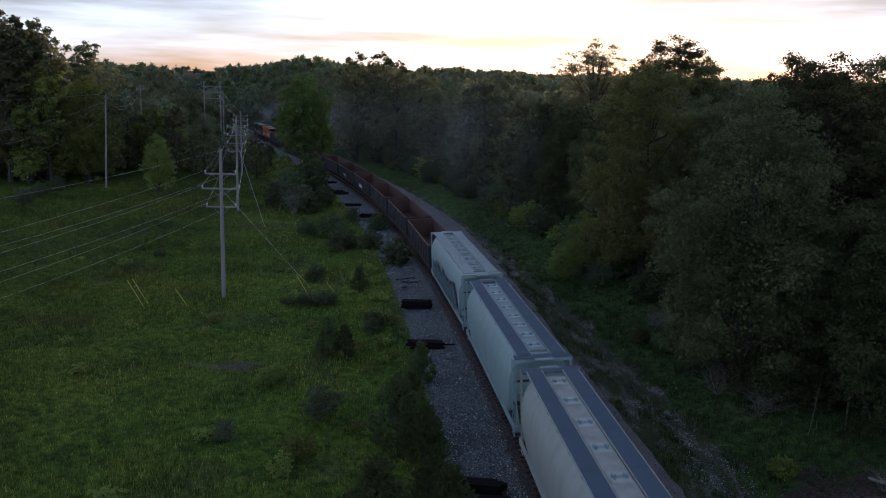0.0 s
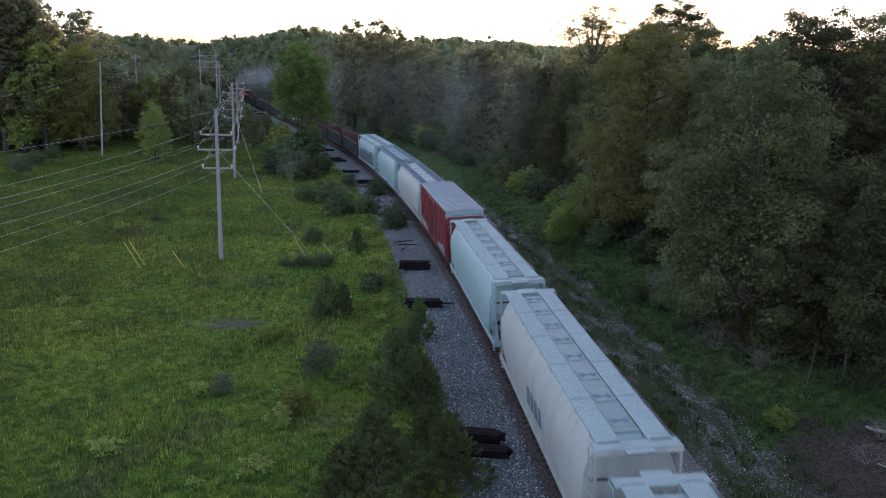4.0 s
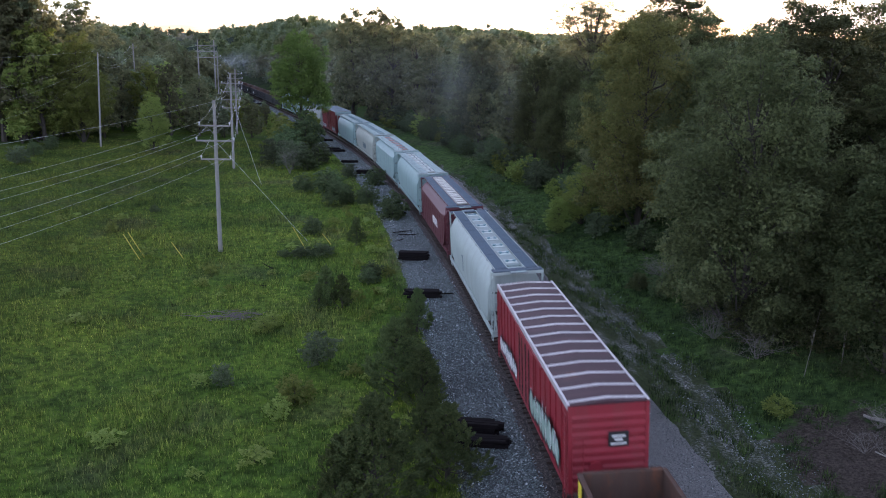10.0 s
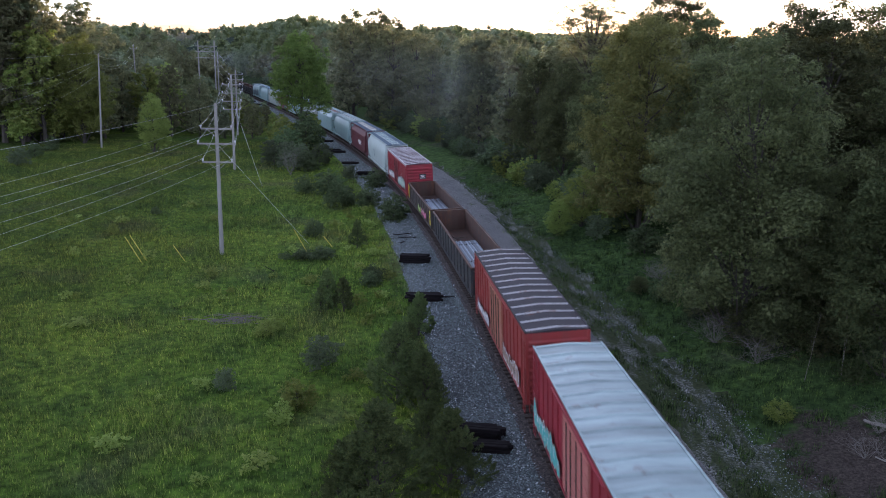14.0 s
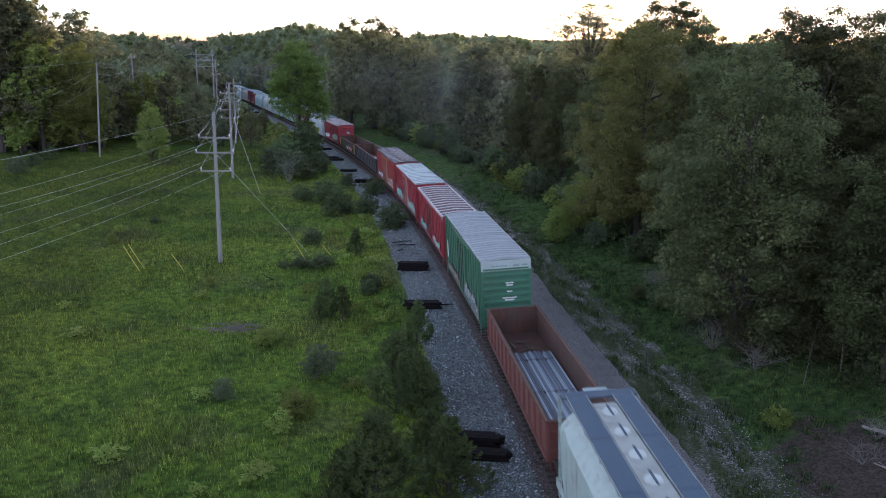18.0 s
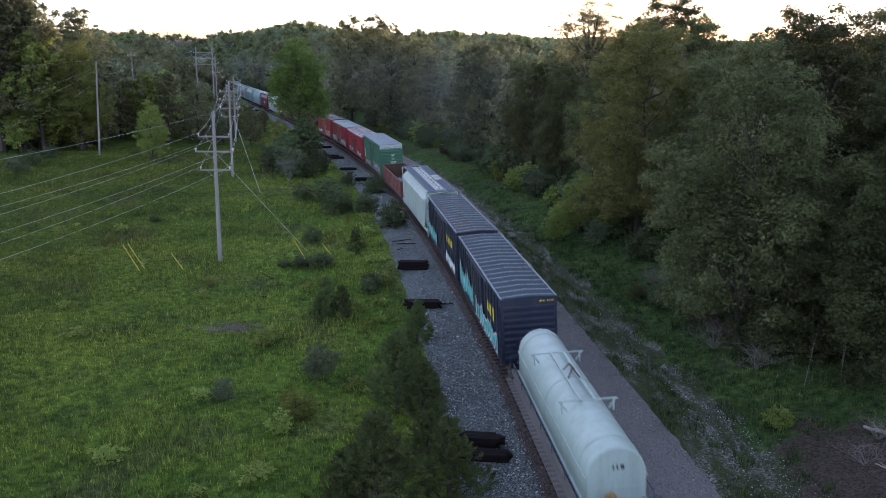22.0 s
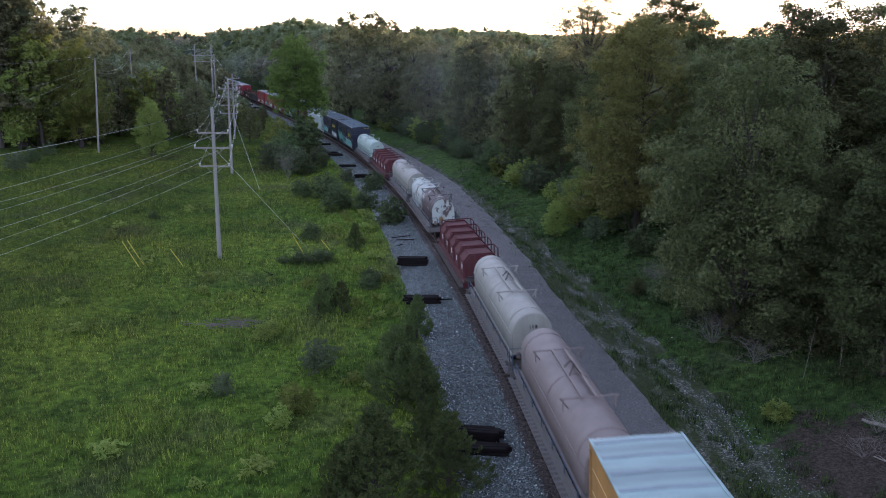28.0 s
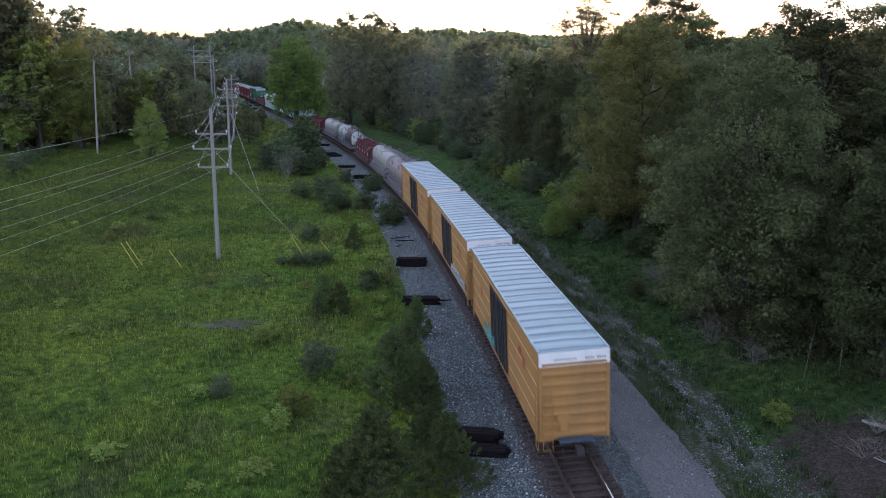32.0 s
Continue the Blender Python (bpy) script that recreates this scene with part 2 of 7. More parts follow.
def stone_mat(name="ballast_stones", dim=1.0, tone=(1, 1, 1)):
    m, nt, b = material(name, 0.9)
    gi = nt.nodes.new("ShaderNodeNewGeometry")
    c = ramp(nt, gi.outputs["Random Per Island"], [(q, tuple(dim * v * k for v, k in zip(c, tone))) for q, c in ((0, (0.043, 0.05, 0.055)), (0.5, (0.128, 0.147, 0.157)), (0.82, (0.24, 0.268, 0.28)), (1, (0.6, 0.64, 0.66)))])
    nt.links.new(c, b.inputs["Base Color"])
    return m


# verge greens: duller grass, darkened further to hold the trees' shade
VERGE = ((0.044, 0.08, 0.026), (0.076, 0.124, 0.036), (0.025, 0.043, 0.018), (0.085, 0.07, 0.06))
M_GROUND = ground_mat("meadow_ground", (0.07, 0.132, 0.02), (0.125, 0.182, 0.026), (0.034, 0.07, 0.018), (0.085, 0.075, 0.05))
M_FLOOR = ground_mat("verge_ground", *VERGE, soil=(18.6, 31.5, 4.2, 6.5))
M_RUBBLE = ditch_mat("rubble_ground")
M_BALLAST = gravel_mat("ballast", (0.05, 0.063, 0.064), (0.117, 0.147, 0.149), 24)
M_ROAD = gravel_mat("road_gravel", (0.19, 0.19, 0.192), (0.25, 0.248, 0.248), 34, 1.1)
M_BALLAST_RUST = gravel_mat("rusty_ballast", (0.042, 0.033, 0.031), (0.085, 0.066, 0.06), 24, 1.8)
M_STONE = stone_mat()
M_GRASS = grass_mat("grass_blades")
# woodland leaves greyed and lightened: the distance haze is put into their colour
M_LEAF = leafy("oak_leaves", (0.13, 0.145, 0.078), (0.252, 0.26, 0.13), glow=0.5)
M_LEAF_OAK = leafy("dark_oak_leaves", (0.07, 0.088, 0.04), (0.17, 0.186, 0.082), glow=0.5)
M_LEAF_LIGHT = leafy("light_leaves", (0.165, 0.222, 0.06), (0.3, 0.35, 0.1), glow=0.55)
M_LEAF_GREY = leafy("willow_leaves", (0.12, 0.15, 0.088), (0.22, 0.255, 0.145), glow=0.45)
M_LEAF_OLIVE = leafy("olive_leaves", (0.15, 0.172, 0.06), (0.285, 0.285, 0.1), glow=0.55)
M_LEAF_LONE = leafy("fresh_leaves", (0.098, 0.158, 0.042), (0.19, 0.268, 0.07), glow=0.5)
M_LEAF_EDGE = leafy("young_oak_leaves", (0.06, 0.088, 0.038), (0.13, 0.16, 0.066), glow=0.45)
M_LEAF_BUSH = leafy("bush_leaves", (0.065, 0.1, 0.048), (0.14, 0.185, 0.085), glow=0.4)
M_LEAF_SAGE = leafy("sage_leaves", (0.075, 0.1, 0.058), (0.135, 0.165, 0.095))
M_CEDAR = leafy("cedar_leaves", (0.05, 0.08, 0.03), (0.15, 0.185, 0.07), glow=0.3)
M_BARK = paint("bark", (0.055, 0.047, 0.04), 0.95)
M_POLE = paint("pole_wood", (0.25, 0.24, 0.225), 0.9, dirt=(0.1, 0.09, 0.08))
M_TIE = paint("creosoted_wood", (0.011, 0.009, 0.01), 0.9, dirt=(0.022, 0.018, 0.018))
M_TIE.node_tree.nodes["Principled BSDF"].inputs["Specular IOR Level"].default_value = 0.1
M_TIE_TRACK = paint("track_tie_wood", (0.05, 0.034, 0.028), 0.9)
M_RAIL = paint("rail_steel", (0.09, 0.06, 0.045), 0.5, 0.4)
M_RAILTOP = paint("polished_rail_top", (0.45, 0.44, 0.43), 0.25, 0.9, 0.1)
M_WIRE = paint("wire", (0.5, 0.51, 0.52), 0.5, 0.2, 0.1)
M_YELLOW_GUARD = paint("yellow_plastic", (0.45, 0.37, 0.04), 0.5, 0, 0.1)
M_INSUL = paint("insulator", (0.5, 0.5, 0.5), 0.3, 0, 0.1)
M_STEEL_DARK = paint("underframe_steel", (0.035, 0.03, 0.028), 0.8, 0.0, 0.4, 0.4)
M_WHEEL = paint("wheel_steel", (0.06, 0.05, 0.045), 0.6, 0.5)
M_HOPPER = paint("hopper_grey", (0.25, 0.366, 0.366), 0.5, 0, 0.3)
M_HOPPER_WHITE = paint("hopper_white", (0.375, 0.445, 0.43), 0.5, 0, 0.3, 0.0)
M_HOPPER_BEIGE = paint("hopper_beige", (0.33, 0.368, 0.335), 0.55, 0, 0.4)
M_HOPPER_RUSTY = paint("hopper_white_rusty", (0.345, 0.435, 0.405), 0.55, 0, 0.4, 0.32, rust_col=(0.2, 0.125, 0.085))
M_MAROON = paint("maroon_paint", (0.1, 0.02, 0.03), 0.5, 0, 0.3)
M_GRATE = paint("galvanised_grating", (0.05, 0.08, 0.115), 0.8, 0.0, 0.2)
M_ROOF_GALV = roofing("galvanised_roof", (0.28, 0.4, 0.41), 0.42, 0.2)
M_ROOF_RUST = roofing("rusted_roof", (0.06, 0.02, 0.028), 0.7, 0.0, 0.1, 0.4)
M_ROOF_BLUE = roofing("worn_blue_roof", (0.022, 0.042, 0.064), 0.85, 0.0, 0.0, 0.75)
M_RED = paint("boxcar_red", (0.26, 0.022, 0.034), 0.5, 0, 0.35)
M_RED_DARK = paint("dark_red", (0.17, 0.02, 0.026), 0.5, 0, 0.35)
M_REDBROWN = paint("boxcar_oxide_red", (0.26, 0.032, 0.03), 0.55, 0, 0.45)
M_GREEN = paint("boxcar_green", (0.042, 0.14, 0.085), 0.5, 0, 0.35)
M_NAVY = paint("boxcar_navy", (0.012, 0.019, 0.04), 0.45, 0, 0.3)
M_YELLOW = paint("boxcar_yellow", (0.37, 0.19, 0.055), 0.55, 0, 0.45)
M_BRASS = paint("brass_paint", (0.38, 0.24, 0.08), 0.5, 0, 0.3)
M_SEAM = paint("pale_yellow_seam", (0.6, 0.42, 0.2), 0.5, 0, 0.2)
M_BLACKDOOR = paint("black_door", (0.02, 0.022, 0.03), 0.5, 0, 0.2)
M_WHITE = paint("white_paint", (0.75, 0.75, 0.74), 0.5, 0, 0.2)
M_GOND_IN = paint("rusty_inside", (0.07, 0.036, 0.026), 0.85, 0, 0.5, 0.5)
M_GOND_BLACK = paint("gondola_black", (0.022, 0.022, 0.026), 0.6, 0, 0.3, 0.15)
M_GOND_SOOT = paint("gondola_soot", (0.04, 0.031, 0.03), 0.65, 0, 0.4, 0.3)
M_GOND_RUST = paint("gondola_oxide", (0.14, 0.045, 0.035), 0.7, 0, 0.4, 0.2)
M_PIPE, _nt, _b = material("galvanised_pipe", 0.4, 0.6)
_oi = _nt.nodes.new("ShaderNodeObjectInfo")
_nt.links.new(ramp(_nt, _oi.outputs["Random"], [(0, (0.04, 0.055, 0.075)), (0.6, (0.12, 0.155, 0.2)), (1, (0.34, 0.41, 0.49))]), _b.inputs["Base Color"])
M_HOOD_WHITE = paint("hood_white", (0.315, 0.415, 0.385), 0.5, 0, 0.35)
M_HOOD_CREAM = paint("hood_cream", (0.267, 0.267, 0.241), 0.55, 0, 0.4)
M_COIL_SILL = paint("coil_sill", (0.12, 0.115, 0.115), 0.6, 0, 0.5, 0.2)
M_HOOD_BROWN = paint("hood_brown", (0.19, 0.155, 0.15), 0.6, 0, 0.45)
M_HOOD_WORN = peeled("hood_worn_white", (0.4, 0.445, 0.43), (0.09, 0.06, 0.055), 0.435)
M_COIL_RED = paint("coil_car_red", (0.075, 0.012, 0.017), 0.85, 0, 0.35)
M_ORANGE = paint("loco_orange", (0.55, 0.13, 0.02), 0.5, 0, 0.3)
M_BLACK = paint("loco_black", (0.02, 0.02, 0.022), 0.5, 0, 0.3)
M_GLASS_DARK = paint("dark_glass", (0.02, 0.025, 0.03), 0.08, 0, 0.05)
M_TEAL = paint("teal_spray", (0.07, 0.4, 0.38), 0.6, 0, 0.15)
M_SPRAYS = [paint("spray_" + n, c, 0.6, 0, 0.15) for n, c in (("white", (0.7, 0.7, 0.7)), ("blue", (0.08, 0.15, 0.4)), ("pink", (0.6, 0.08, 0.25)), ("lime", (0.3, 0.5, 0.05)), ("black", (0.015, 0.015, 0.015)))]
M_LETTER = paint("letter_yellow", (0.75, 0.6, 0.05), 0.5, 0, 0.1)
M_HATCH_ORANGE = paint("hatch_orange", (0.36, 0.13, 0.085), 0.6, 0, 0.3)
M_DEADWOOD = paint("bleached_wood", (0.32, 0.3, 0.27), 0.9)
M_DUNNAGE = paint("dunnage_wood", (0.09, 0.062, 0.048), 0.9)
M_TWIG = paint("grey_twigs", (0.17, 0.155, 0.14), 0.9)
M_FARHILL = ground_mat("far_hill", (0.03, 0.05, 0.03), (0.04, 0.06, 0.035), (0.025, 0.04, 0.03), (0.03, 0.045, 0.03))

M_ROOF_BROWN = roofing("brown_roof", (0.026, 0.02, 0.024), 0.8, 0.0, 0.1, 0.4)
M_RIB_PALE = paint("pale_roof_rib", (0.46, 0.43, 0.44), 0.5, 0.1, 0.3)
M_ROOF_WORN = paint("worn_roof_rib", (0.3, 0.29, 0.3), 0.5, 0.2, 0.4, 0.4)
M_ROOF_BLUE_RUST = roofing("rust_stained_blue_roof", (0.026, 0.04, 0.056), 0.85, 0.0, 0.5, 0.75)
M_ROOF_SILVER = roofing("silver_roof", (0.32, 0.415, 0.42), 0.45, 0.1, 0.28, 0.85)
M_RIB_DARK = paint("dark_roof_rib", (0.22, 0.27, 0.31), 0.5, 0.2, 0.3)
M_RIB_BLUE = paint("pale_blue_rib", (0.08, 0.14, 0.185), 0.5, 0.0, 0.6, 0.3, rust_col=(0.03, 0.035, 0.045))
M_STONE_RUST = stone_mat("rusty_stones", 0.5, (1.0, 0.76, 0.66))
M_RUBBLE_STONE = stone_mat("rubble_stone", 0.8)
M_ROOF_GREY = roofing("grey_roof", (0.25, 0.285, 0.285), 0.5, 0.1)
M_HATCH_PINK = paint("faded_red_door", (0.42, 0.14, 0.12), 0.6, 0, 0.3)
M_HOOD_PATCH = peeled("hood_brown_patchy", (0.33, 0.32, 0.32), (0.062, 0.043, 0.045), 0.56)
M_SPRAY_SLATE = paint("slate_spray", (0.09, 0.14, 0.17), 0.6, 0, 0.1)
M_SPRAY_SAGE = paint("sage_spray", (0.28, 0.4, 0.34), 0.6, 0, 0.15)
M_SPRAY_TAN = paint("tan_spray", (0.34, 0.24, 0.19), 0.6, 0, 0.15)
M_SPRAY_RED = paint("red_emblem", (0.35, 0.04, 0.05), 0.6, 0, 0.1)
M_GRASS_DRY = grass_mat("dry_blades", (0.1, 0.13, 0.06), (0.16, 0.17, 0.085), (0.07, 0.085, 0.05), (0.14, 0.12, 0.09))
M_GRASS_DARK = grass_mat("verge_blades", *VERGE)

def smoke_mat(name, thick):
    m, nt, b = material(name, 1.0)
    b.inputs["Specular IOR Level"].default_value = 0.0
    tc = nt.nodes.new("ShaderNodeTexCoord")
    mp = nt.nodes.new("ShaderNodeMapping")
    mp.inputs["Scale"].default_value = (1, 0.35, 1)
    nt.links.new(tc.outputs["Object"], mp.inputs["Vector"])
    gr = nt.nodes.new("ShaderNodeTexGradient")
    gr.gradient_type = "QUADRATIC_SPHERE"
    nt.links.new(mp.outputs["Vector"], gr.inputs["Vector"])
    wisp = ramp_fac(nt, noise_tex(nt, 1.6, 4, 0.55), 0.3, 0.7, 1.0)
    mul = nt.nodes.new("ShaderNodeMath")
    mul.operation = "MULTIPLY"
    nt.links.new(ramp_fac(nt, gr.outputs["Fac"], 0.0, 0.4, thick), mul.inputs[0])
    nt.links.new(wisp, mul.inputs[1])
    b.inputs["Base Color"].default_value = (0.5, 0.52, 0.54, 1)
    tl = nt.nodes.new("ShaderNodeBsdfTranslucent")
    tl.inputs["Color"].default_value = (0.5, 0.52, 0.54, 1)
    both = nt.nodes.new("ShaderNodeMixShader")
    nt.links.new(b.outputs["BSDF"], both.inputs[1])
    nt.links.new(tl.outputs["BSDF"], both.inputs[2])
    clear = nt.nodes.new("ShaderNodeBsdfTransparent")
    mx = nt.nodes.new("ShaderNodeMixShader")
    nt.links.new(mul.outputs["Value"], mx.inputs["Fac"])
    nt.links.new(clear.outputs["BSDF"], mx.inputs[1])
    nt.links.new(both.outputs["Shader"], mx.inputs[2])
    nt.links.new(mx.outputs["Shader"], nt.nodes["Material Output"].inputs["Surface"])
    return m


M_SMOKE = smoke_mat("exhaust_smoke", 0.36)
# for the drifting smoke and for the veil that stands in for haze
M_SMOKE_HAZE = smoke_mat("thin_smoke_haze", 0.12)
M_BRUSH = paint("dead_brush", (0.16, 0.13, 0.14), 0.9)

# ---- mesh helpers ----


def part(name, bm, mat, parent=None, label="", kind=""):
    me = bpy.data.meshes.new(name)
    bm.to_mesh(me)
    bm.free()
    me.materials.append(mat)
    ob = new(name, me)
    ob.parent = parent
    return tagged(ob, label, kind=kind)


def raw(name, verts, faces, mat, parent=None, label="", kind="", smooth=False):
    me = bpy.data.meshes.new(name)
    me.from_pydata(verts, [], faces)
    me.materials.append(mat)
    if smooth:
        me.polygons.foreach_set("use_smooth", [True] * len(me.polygons))
    ob = new(name, me)
    ob.parent = parent
    return tagged(ob, label, kind=kind)


def box(bm, x, y, z, sx, sy, sz, m=None):
    """A box centred at x, y, z."""
    r = bmesh.ops.create_cube(bm, size=1, matrix=(m or Matrix()) @ Matrix.LocRotScale((x, y, z), None, (sx, sy, sz)))
    return r["verts"]


def rod(bm, a, b, r, n=6, r2=None):
    a, b = Vector(a), Vector(b)
    d = b - a
    m = Matrix.Translation((a + b) / 2) @ d.to_track_quat("Z", "Y").to_matrix().to_4x4()
    bmesh.ops.create_cone(bm, cap_ends=True, segments=n, radius1=r, radius2=r if r2 is None else r2, depth=d.length, matrix=m)


def bevelled(bm, w, seg=1):
    bmesh.ops.bevel(bm, geom=list(bm.edges), offset=w, segments=seg, affect="EDGES", profile=0.5)
    return bm


def boxes(*rows):
    bm = bmesh.new()
    for r in rows:
        box(bm, *r)
    return bm


def rods(r, *rows, n=6):
    bm = bmesh.new()
    for a, b in rows:
        rod(bm, a, b, r, n)
    return bm


def loft(rings, cap=True):
    bm = bmesh.new()
    vs = [[bm.verts.new(p) for p in ring] for ring in rings]
    n = len(vs[0])
    for a, b in zip(vs, vs[1:]):
        for i in range(n):
            bm.faces.new((a[i], a[(i + 1) % n], b[(i + 1) % n], b[i]))
    if cap:
        bm.faces.new(vs[0][::-1])
        bm.faces.new(vs[-1])
    bmesh.ops.recalc_face_normals(bm, faces=bm.faces)
    return bm


def thing(name, label, category, group="", at=None):
    e = new(name)
    e.empty_display_size = 0.3
    if at is not None:
        e.matrix_basis = at
    return tagged(e, label, category, group)


# ---- the track's line ----
KNOTS = [-700, -60, 0, 25, 50, 75, 100, 130, 160, 200, 300, 420, 1200]
HEADS = [0.02, 0.02, 0.0447, 0.0884, 0.132, 0.1661, 0.2078, 0.2554, 0.303, 0.3538, 0.355, 0.36, 0.36]
S_TAB = np.arange(-700, 1200.5, 0.5)
H_TAB = np.interp(S_TAB, KNOTS, HEADS)
X_TAB = np.concatenate([[0], np.cumsum(-np.sin((H_TAB[1:] + H_TAB[:-1]) / 2) * 0.5)])
Y_TAB = np.concatenate([[0], np.cumsum(np.cos((H_TAB[1:] + H_TAB[:-1]) / 2) * 0.5)])
_i = int(np.argmin(abs(S_TAB)))
X_TAB += 8.098 - X_TAB[_i]
Y_TAB -= Y_TAB[_i]
CANT_KNOTS, CANTS = [-60, 10, 40, 200, 260], [1.0, 3.2, 3.4, 3.0, 1.0]


def on_track(s, off=0.0, z=0.0):
    """The point at arc length s, off metres to the right of the track's centre line."""
    x, y, h = np.interp(s, S_TAB, X_TAB), np.interp(s, S_TAB, Y_TAB), np.interp(s, S_TAB, H_TAB)
    return Vector((x + off * math.cos(h), y + off * math.sin(h), z))


def heading(s):
    return float(np.interp(s, S_TAB, H_TAB))


def track_xy(x, y):
    """Arc length and offset to the right of a ground point (near enough)."""
    s = np.interp(y, Y_TAB, S_TAB)
    for _ in range(3):
        p = on_track(s)
        h = heading(s)
        s += -(x - p.x) * math.sin(h) + (y - p.y) * math.cos(h)
    p = on_track(s)
    h = heading(s)
    return s, (x - p.x) * math.cos(h) + (y - p.y) * math.sin(h)


# ---- the train's run ----
RUN_T = [0, 4, 8, 12, 16, 20, 24, 28, 32]
RUN_S = [0.0, 62.08, 125.97, 190.57, 255.25, 319.86, 384.72, 450.64, 518.9]


def run(t):
    """How far the train has gone at t."""
    c = np.polyfit(RUN_T, RUN_S, 5)
    return float(np.polyval(c, t))


RUN_ROWS = [(t, run(t)) for t in np.arange(0, 32.01, 1.0)]


def car_rows(q, bogie):
    rows = []
    for t, s0 in RUN_ROWS:
        s = s0 + q
        a, b = on_track(s - bogie), on_track(s + bogie)
        h = math.atan2(-(b.x - a.x), b.y - a.y)
        c = (a + b) / 2
        cant = float(np.interp(s, CANT_KNOTS, CANTS))
        rows.append((t, Matrix.Translation(c) @ pose(0, 0, 0, 0, 0, math.degrees(h)) @ pose(0, 0, 0, 0, -cant, 0)))
    return rows


MOVERS = []

# ---- ground ----


def ground_z(x, y):
    x, y = np.asarray(x, float), np.asarray(y, float)
    s = np.interp(y, Y_TAB, S_TAB)
    off = (x - np.interp(y, Y_TAB, X_TAB)) * np.cos(np.interp(s, S_TAB, H_TAB))
    z = np.where(off < 0, np.interp(off, [-60, -30, -9, -5.6, -4.8, 0], [-1.2, -1.3, -1.15, -0.8, -0.75, -0.75]),
                 np.interp(off, [0, 7.5, 8.6, 10, 13, 22, 60], [-0.75, -0.75, -0.95, -0.8, -0.3, 1.2, 4.0]))
    z = z + np.interp(y, [220, 380, 500, 900, 2500], [0, 9, 13, 21, 60]) * np.interp(abs(off), [6, 40], [0, 1])
    bump = 0.12 * np.sin(x * 0.41 + 1.3 * np.sin(y * 0.23)) * np.sin(y * 0.37 + 0.7 * np.sin(x * 0.19))
    return z + bump * np.interp(abs(off), [7, 12], [0, 1])


def spaced(lo, a, b, hi, step, grow=1.18):
    v = list(np.arange(a, b + 0.01, step))
    d = step
    while v[-1] < hi:
        d *= grow
        v.append(v[-1] + d)
    d = step
    while v[0] > lo:
        d *= grow
        v.insert(0, v[0] - d)
    return np.array(v)


def grid_sheet(name, xs, ys, zf, mat):
    gx, gy = np.meshgrid(xs, ys)
    gz = zf(gx, gy)
    vs = np.stack([gx, gy, gz], -1).reshape(-1, 3)
    n = len(xs)
    fs = [(j * n + i, j * n + i + 1, (j + 1) * n + i + 1, (j + 1) * n + i) for j in range(len(ys) - 1) for i in range(n - 1)]
    return raw(name, vs.tolist(), fs, mat, smooth=True)


ground = grid_sheet("ground", spaced(-3000, -75, 55, 3000, 0.8), spaced(-900, 5, 190, 4500, 1.0), ground_z, M_GROUND)
ground.data.materials.append(M_FLOOR)
ground.data.materials.append(M_RUBBLE)
ground.data.materials.append(M_FARHILL)
_c = np.empty(len(ground.data.vertices) * 3)
ground.data.vertices.foreach_get("co", _c)
_c = _c.reshape(-1, 3)
_f = np.array([p.vertices[:] for p in ground.data.polygons])
_m = _c[_f].mean(1)
_o = (_m[:, 0] - np.interp(_m[:, 1], Y_TAB, X_TAB)) * np.cos(np.interp(np.interp(_m[:, 1], Y_TAB, S_TAB), S_TAB, H_TAB))
_w = 0.5 * np.sin(_m[:, 1] * 0.5) + 0.4 * np.sin(_m[:, 1] * 1.3 + 1)
_i = np.where((_o > 9.9 + _w) | ((_o > 1) & (_m[:, 1] > 160)), 1, np.where(_o > 1, 2, 0))
_i = np.where(_m[:, 1] > 520, 3, _i)
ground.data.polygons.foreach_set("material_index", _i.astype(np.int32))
tagged(ground, "rough green meadow ground beside a railway line", "ground", kind="structure")


def strip(name, s0, s1, step, profile, mat, wob=0.0, bow=0.0):
    """A sheet along the track: profile is (offset, z) from left to right; its outer edges may wander."""
    rows, fs = [], []
    ss = np.arange(s0, s1 + 0.01, step)
    n = len(profile)
    for k, s in enumerate(ss):
        for i, (o, z) in enumerate(profile):
            w = 0.0
            if wob and i in (0, n - 1):
                w = wob * (noise.noise(Vector((s * 0.21, i * 7.3, 0))) + 0.6 * noise.noise(Vector((s * 0.8, i * 3.1, 5))))
            e = bow * max(0.0, min(1.0, (s - 55) / 60)) if o > 0 else 0
            p = on_track(s, o + w + e, z + 0.02 * noise.noise(Vector((s, o, 2))))
            rows.append(tuple(p))
    for k in range(len(ss) - 1):
        for i in range(n - 1):
            a = k * n + i
            fs.append((a, a + 1, a + 1 + n, a + n))
    return raw(name, rows, fs, mat, smooth=True)


ballast = strip("ballast_bed", -90, 430, 0.8, [(-5.3, -0.85), (-4.6, -0.62), (-3.3, -0.5), (-2.2, -0.46), (-1.8, -0.4), (-1.4, -0.34), (0, -0.27), (1.4, -0.2), (2.2, -0.4), (2.9, -0.58)], M_BALLAST, 0.5)
ballast.data.materials.append(M_BALLAST_RUST)
ballast.data.polygons.foreach_set("material_index", [int(4 <= i % 9 <= 6) for i in range(len(ballast.data.polygons))])
tagged(ballast, "grey crushed stone ballast under the railway track", "ballast", kind="structure")
road = strip("access_road", -90, 400, 0.8, [(2.4, -0.85), (2.7, -0.56), (3.4, -0.6), (4.2, -0.57), (5.0, -0.6), (5.7, -0.63), (6.1, -0.85)], M_ROAD, 0.35, 3.0)
tagged(road, "pale gravel service road alongside the railway", "road", kind="structure")

# ---- the track ----


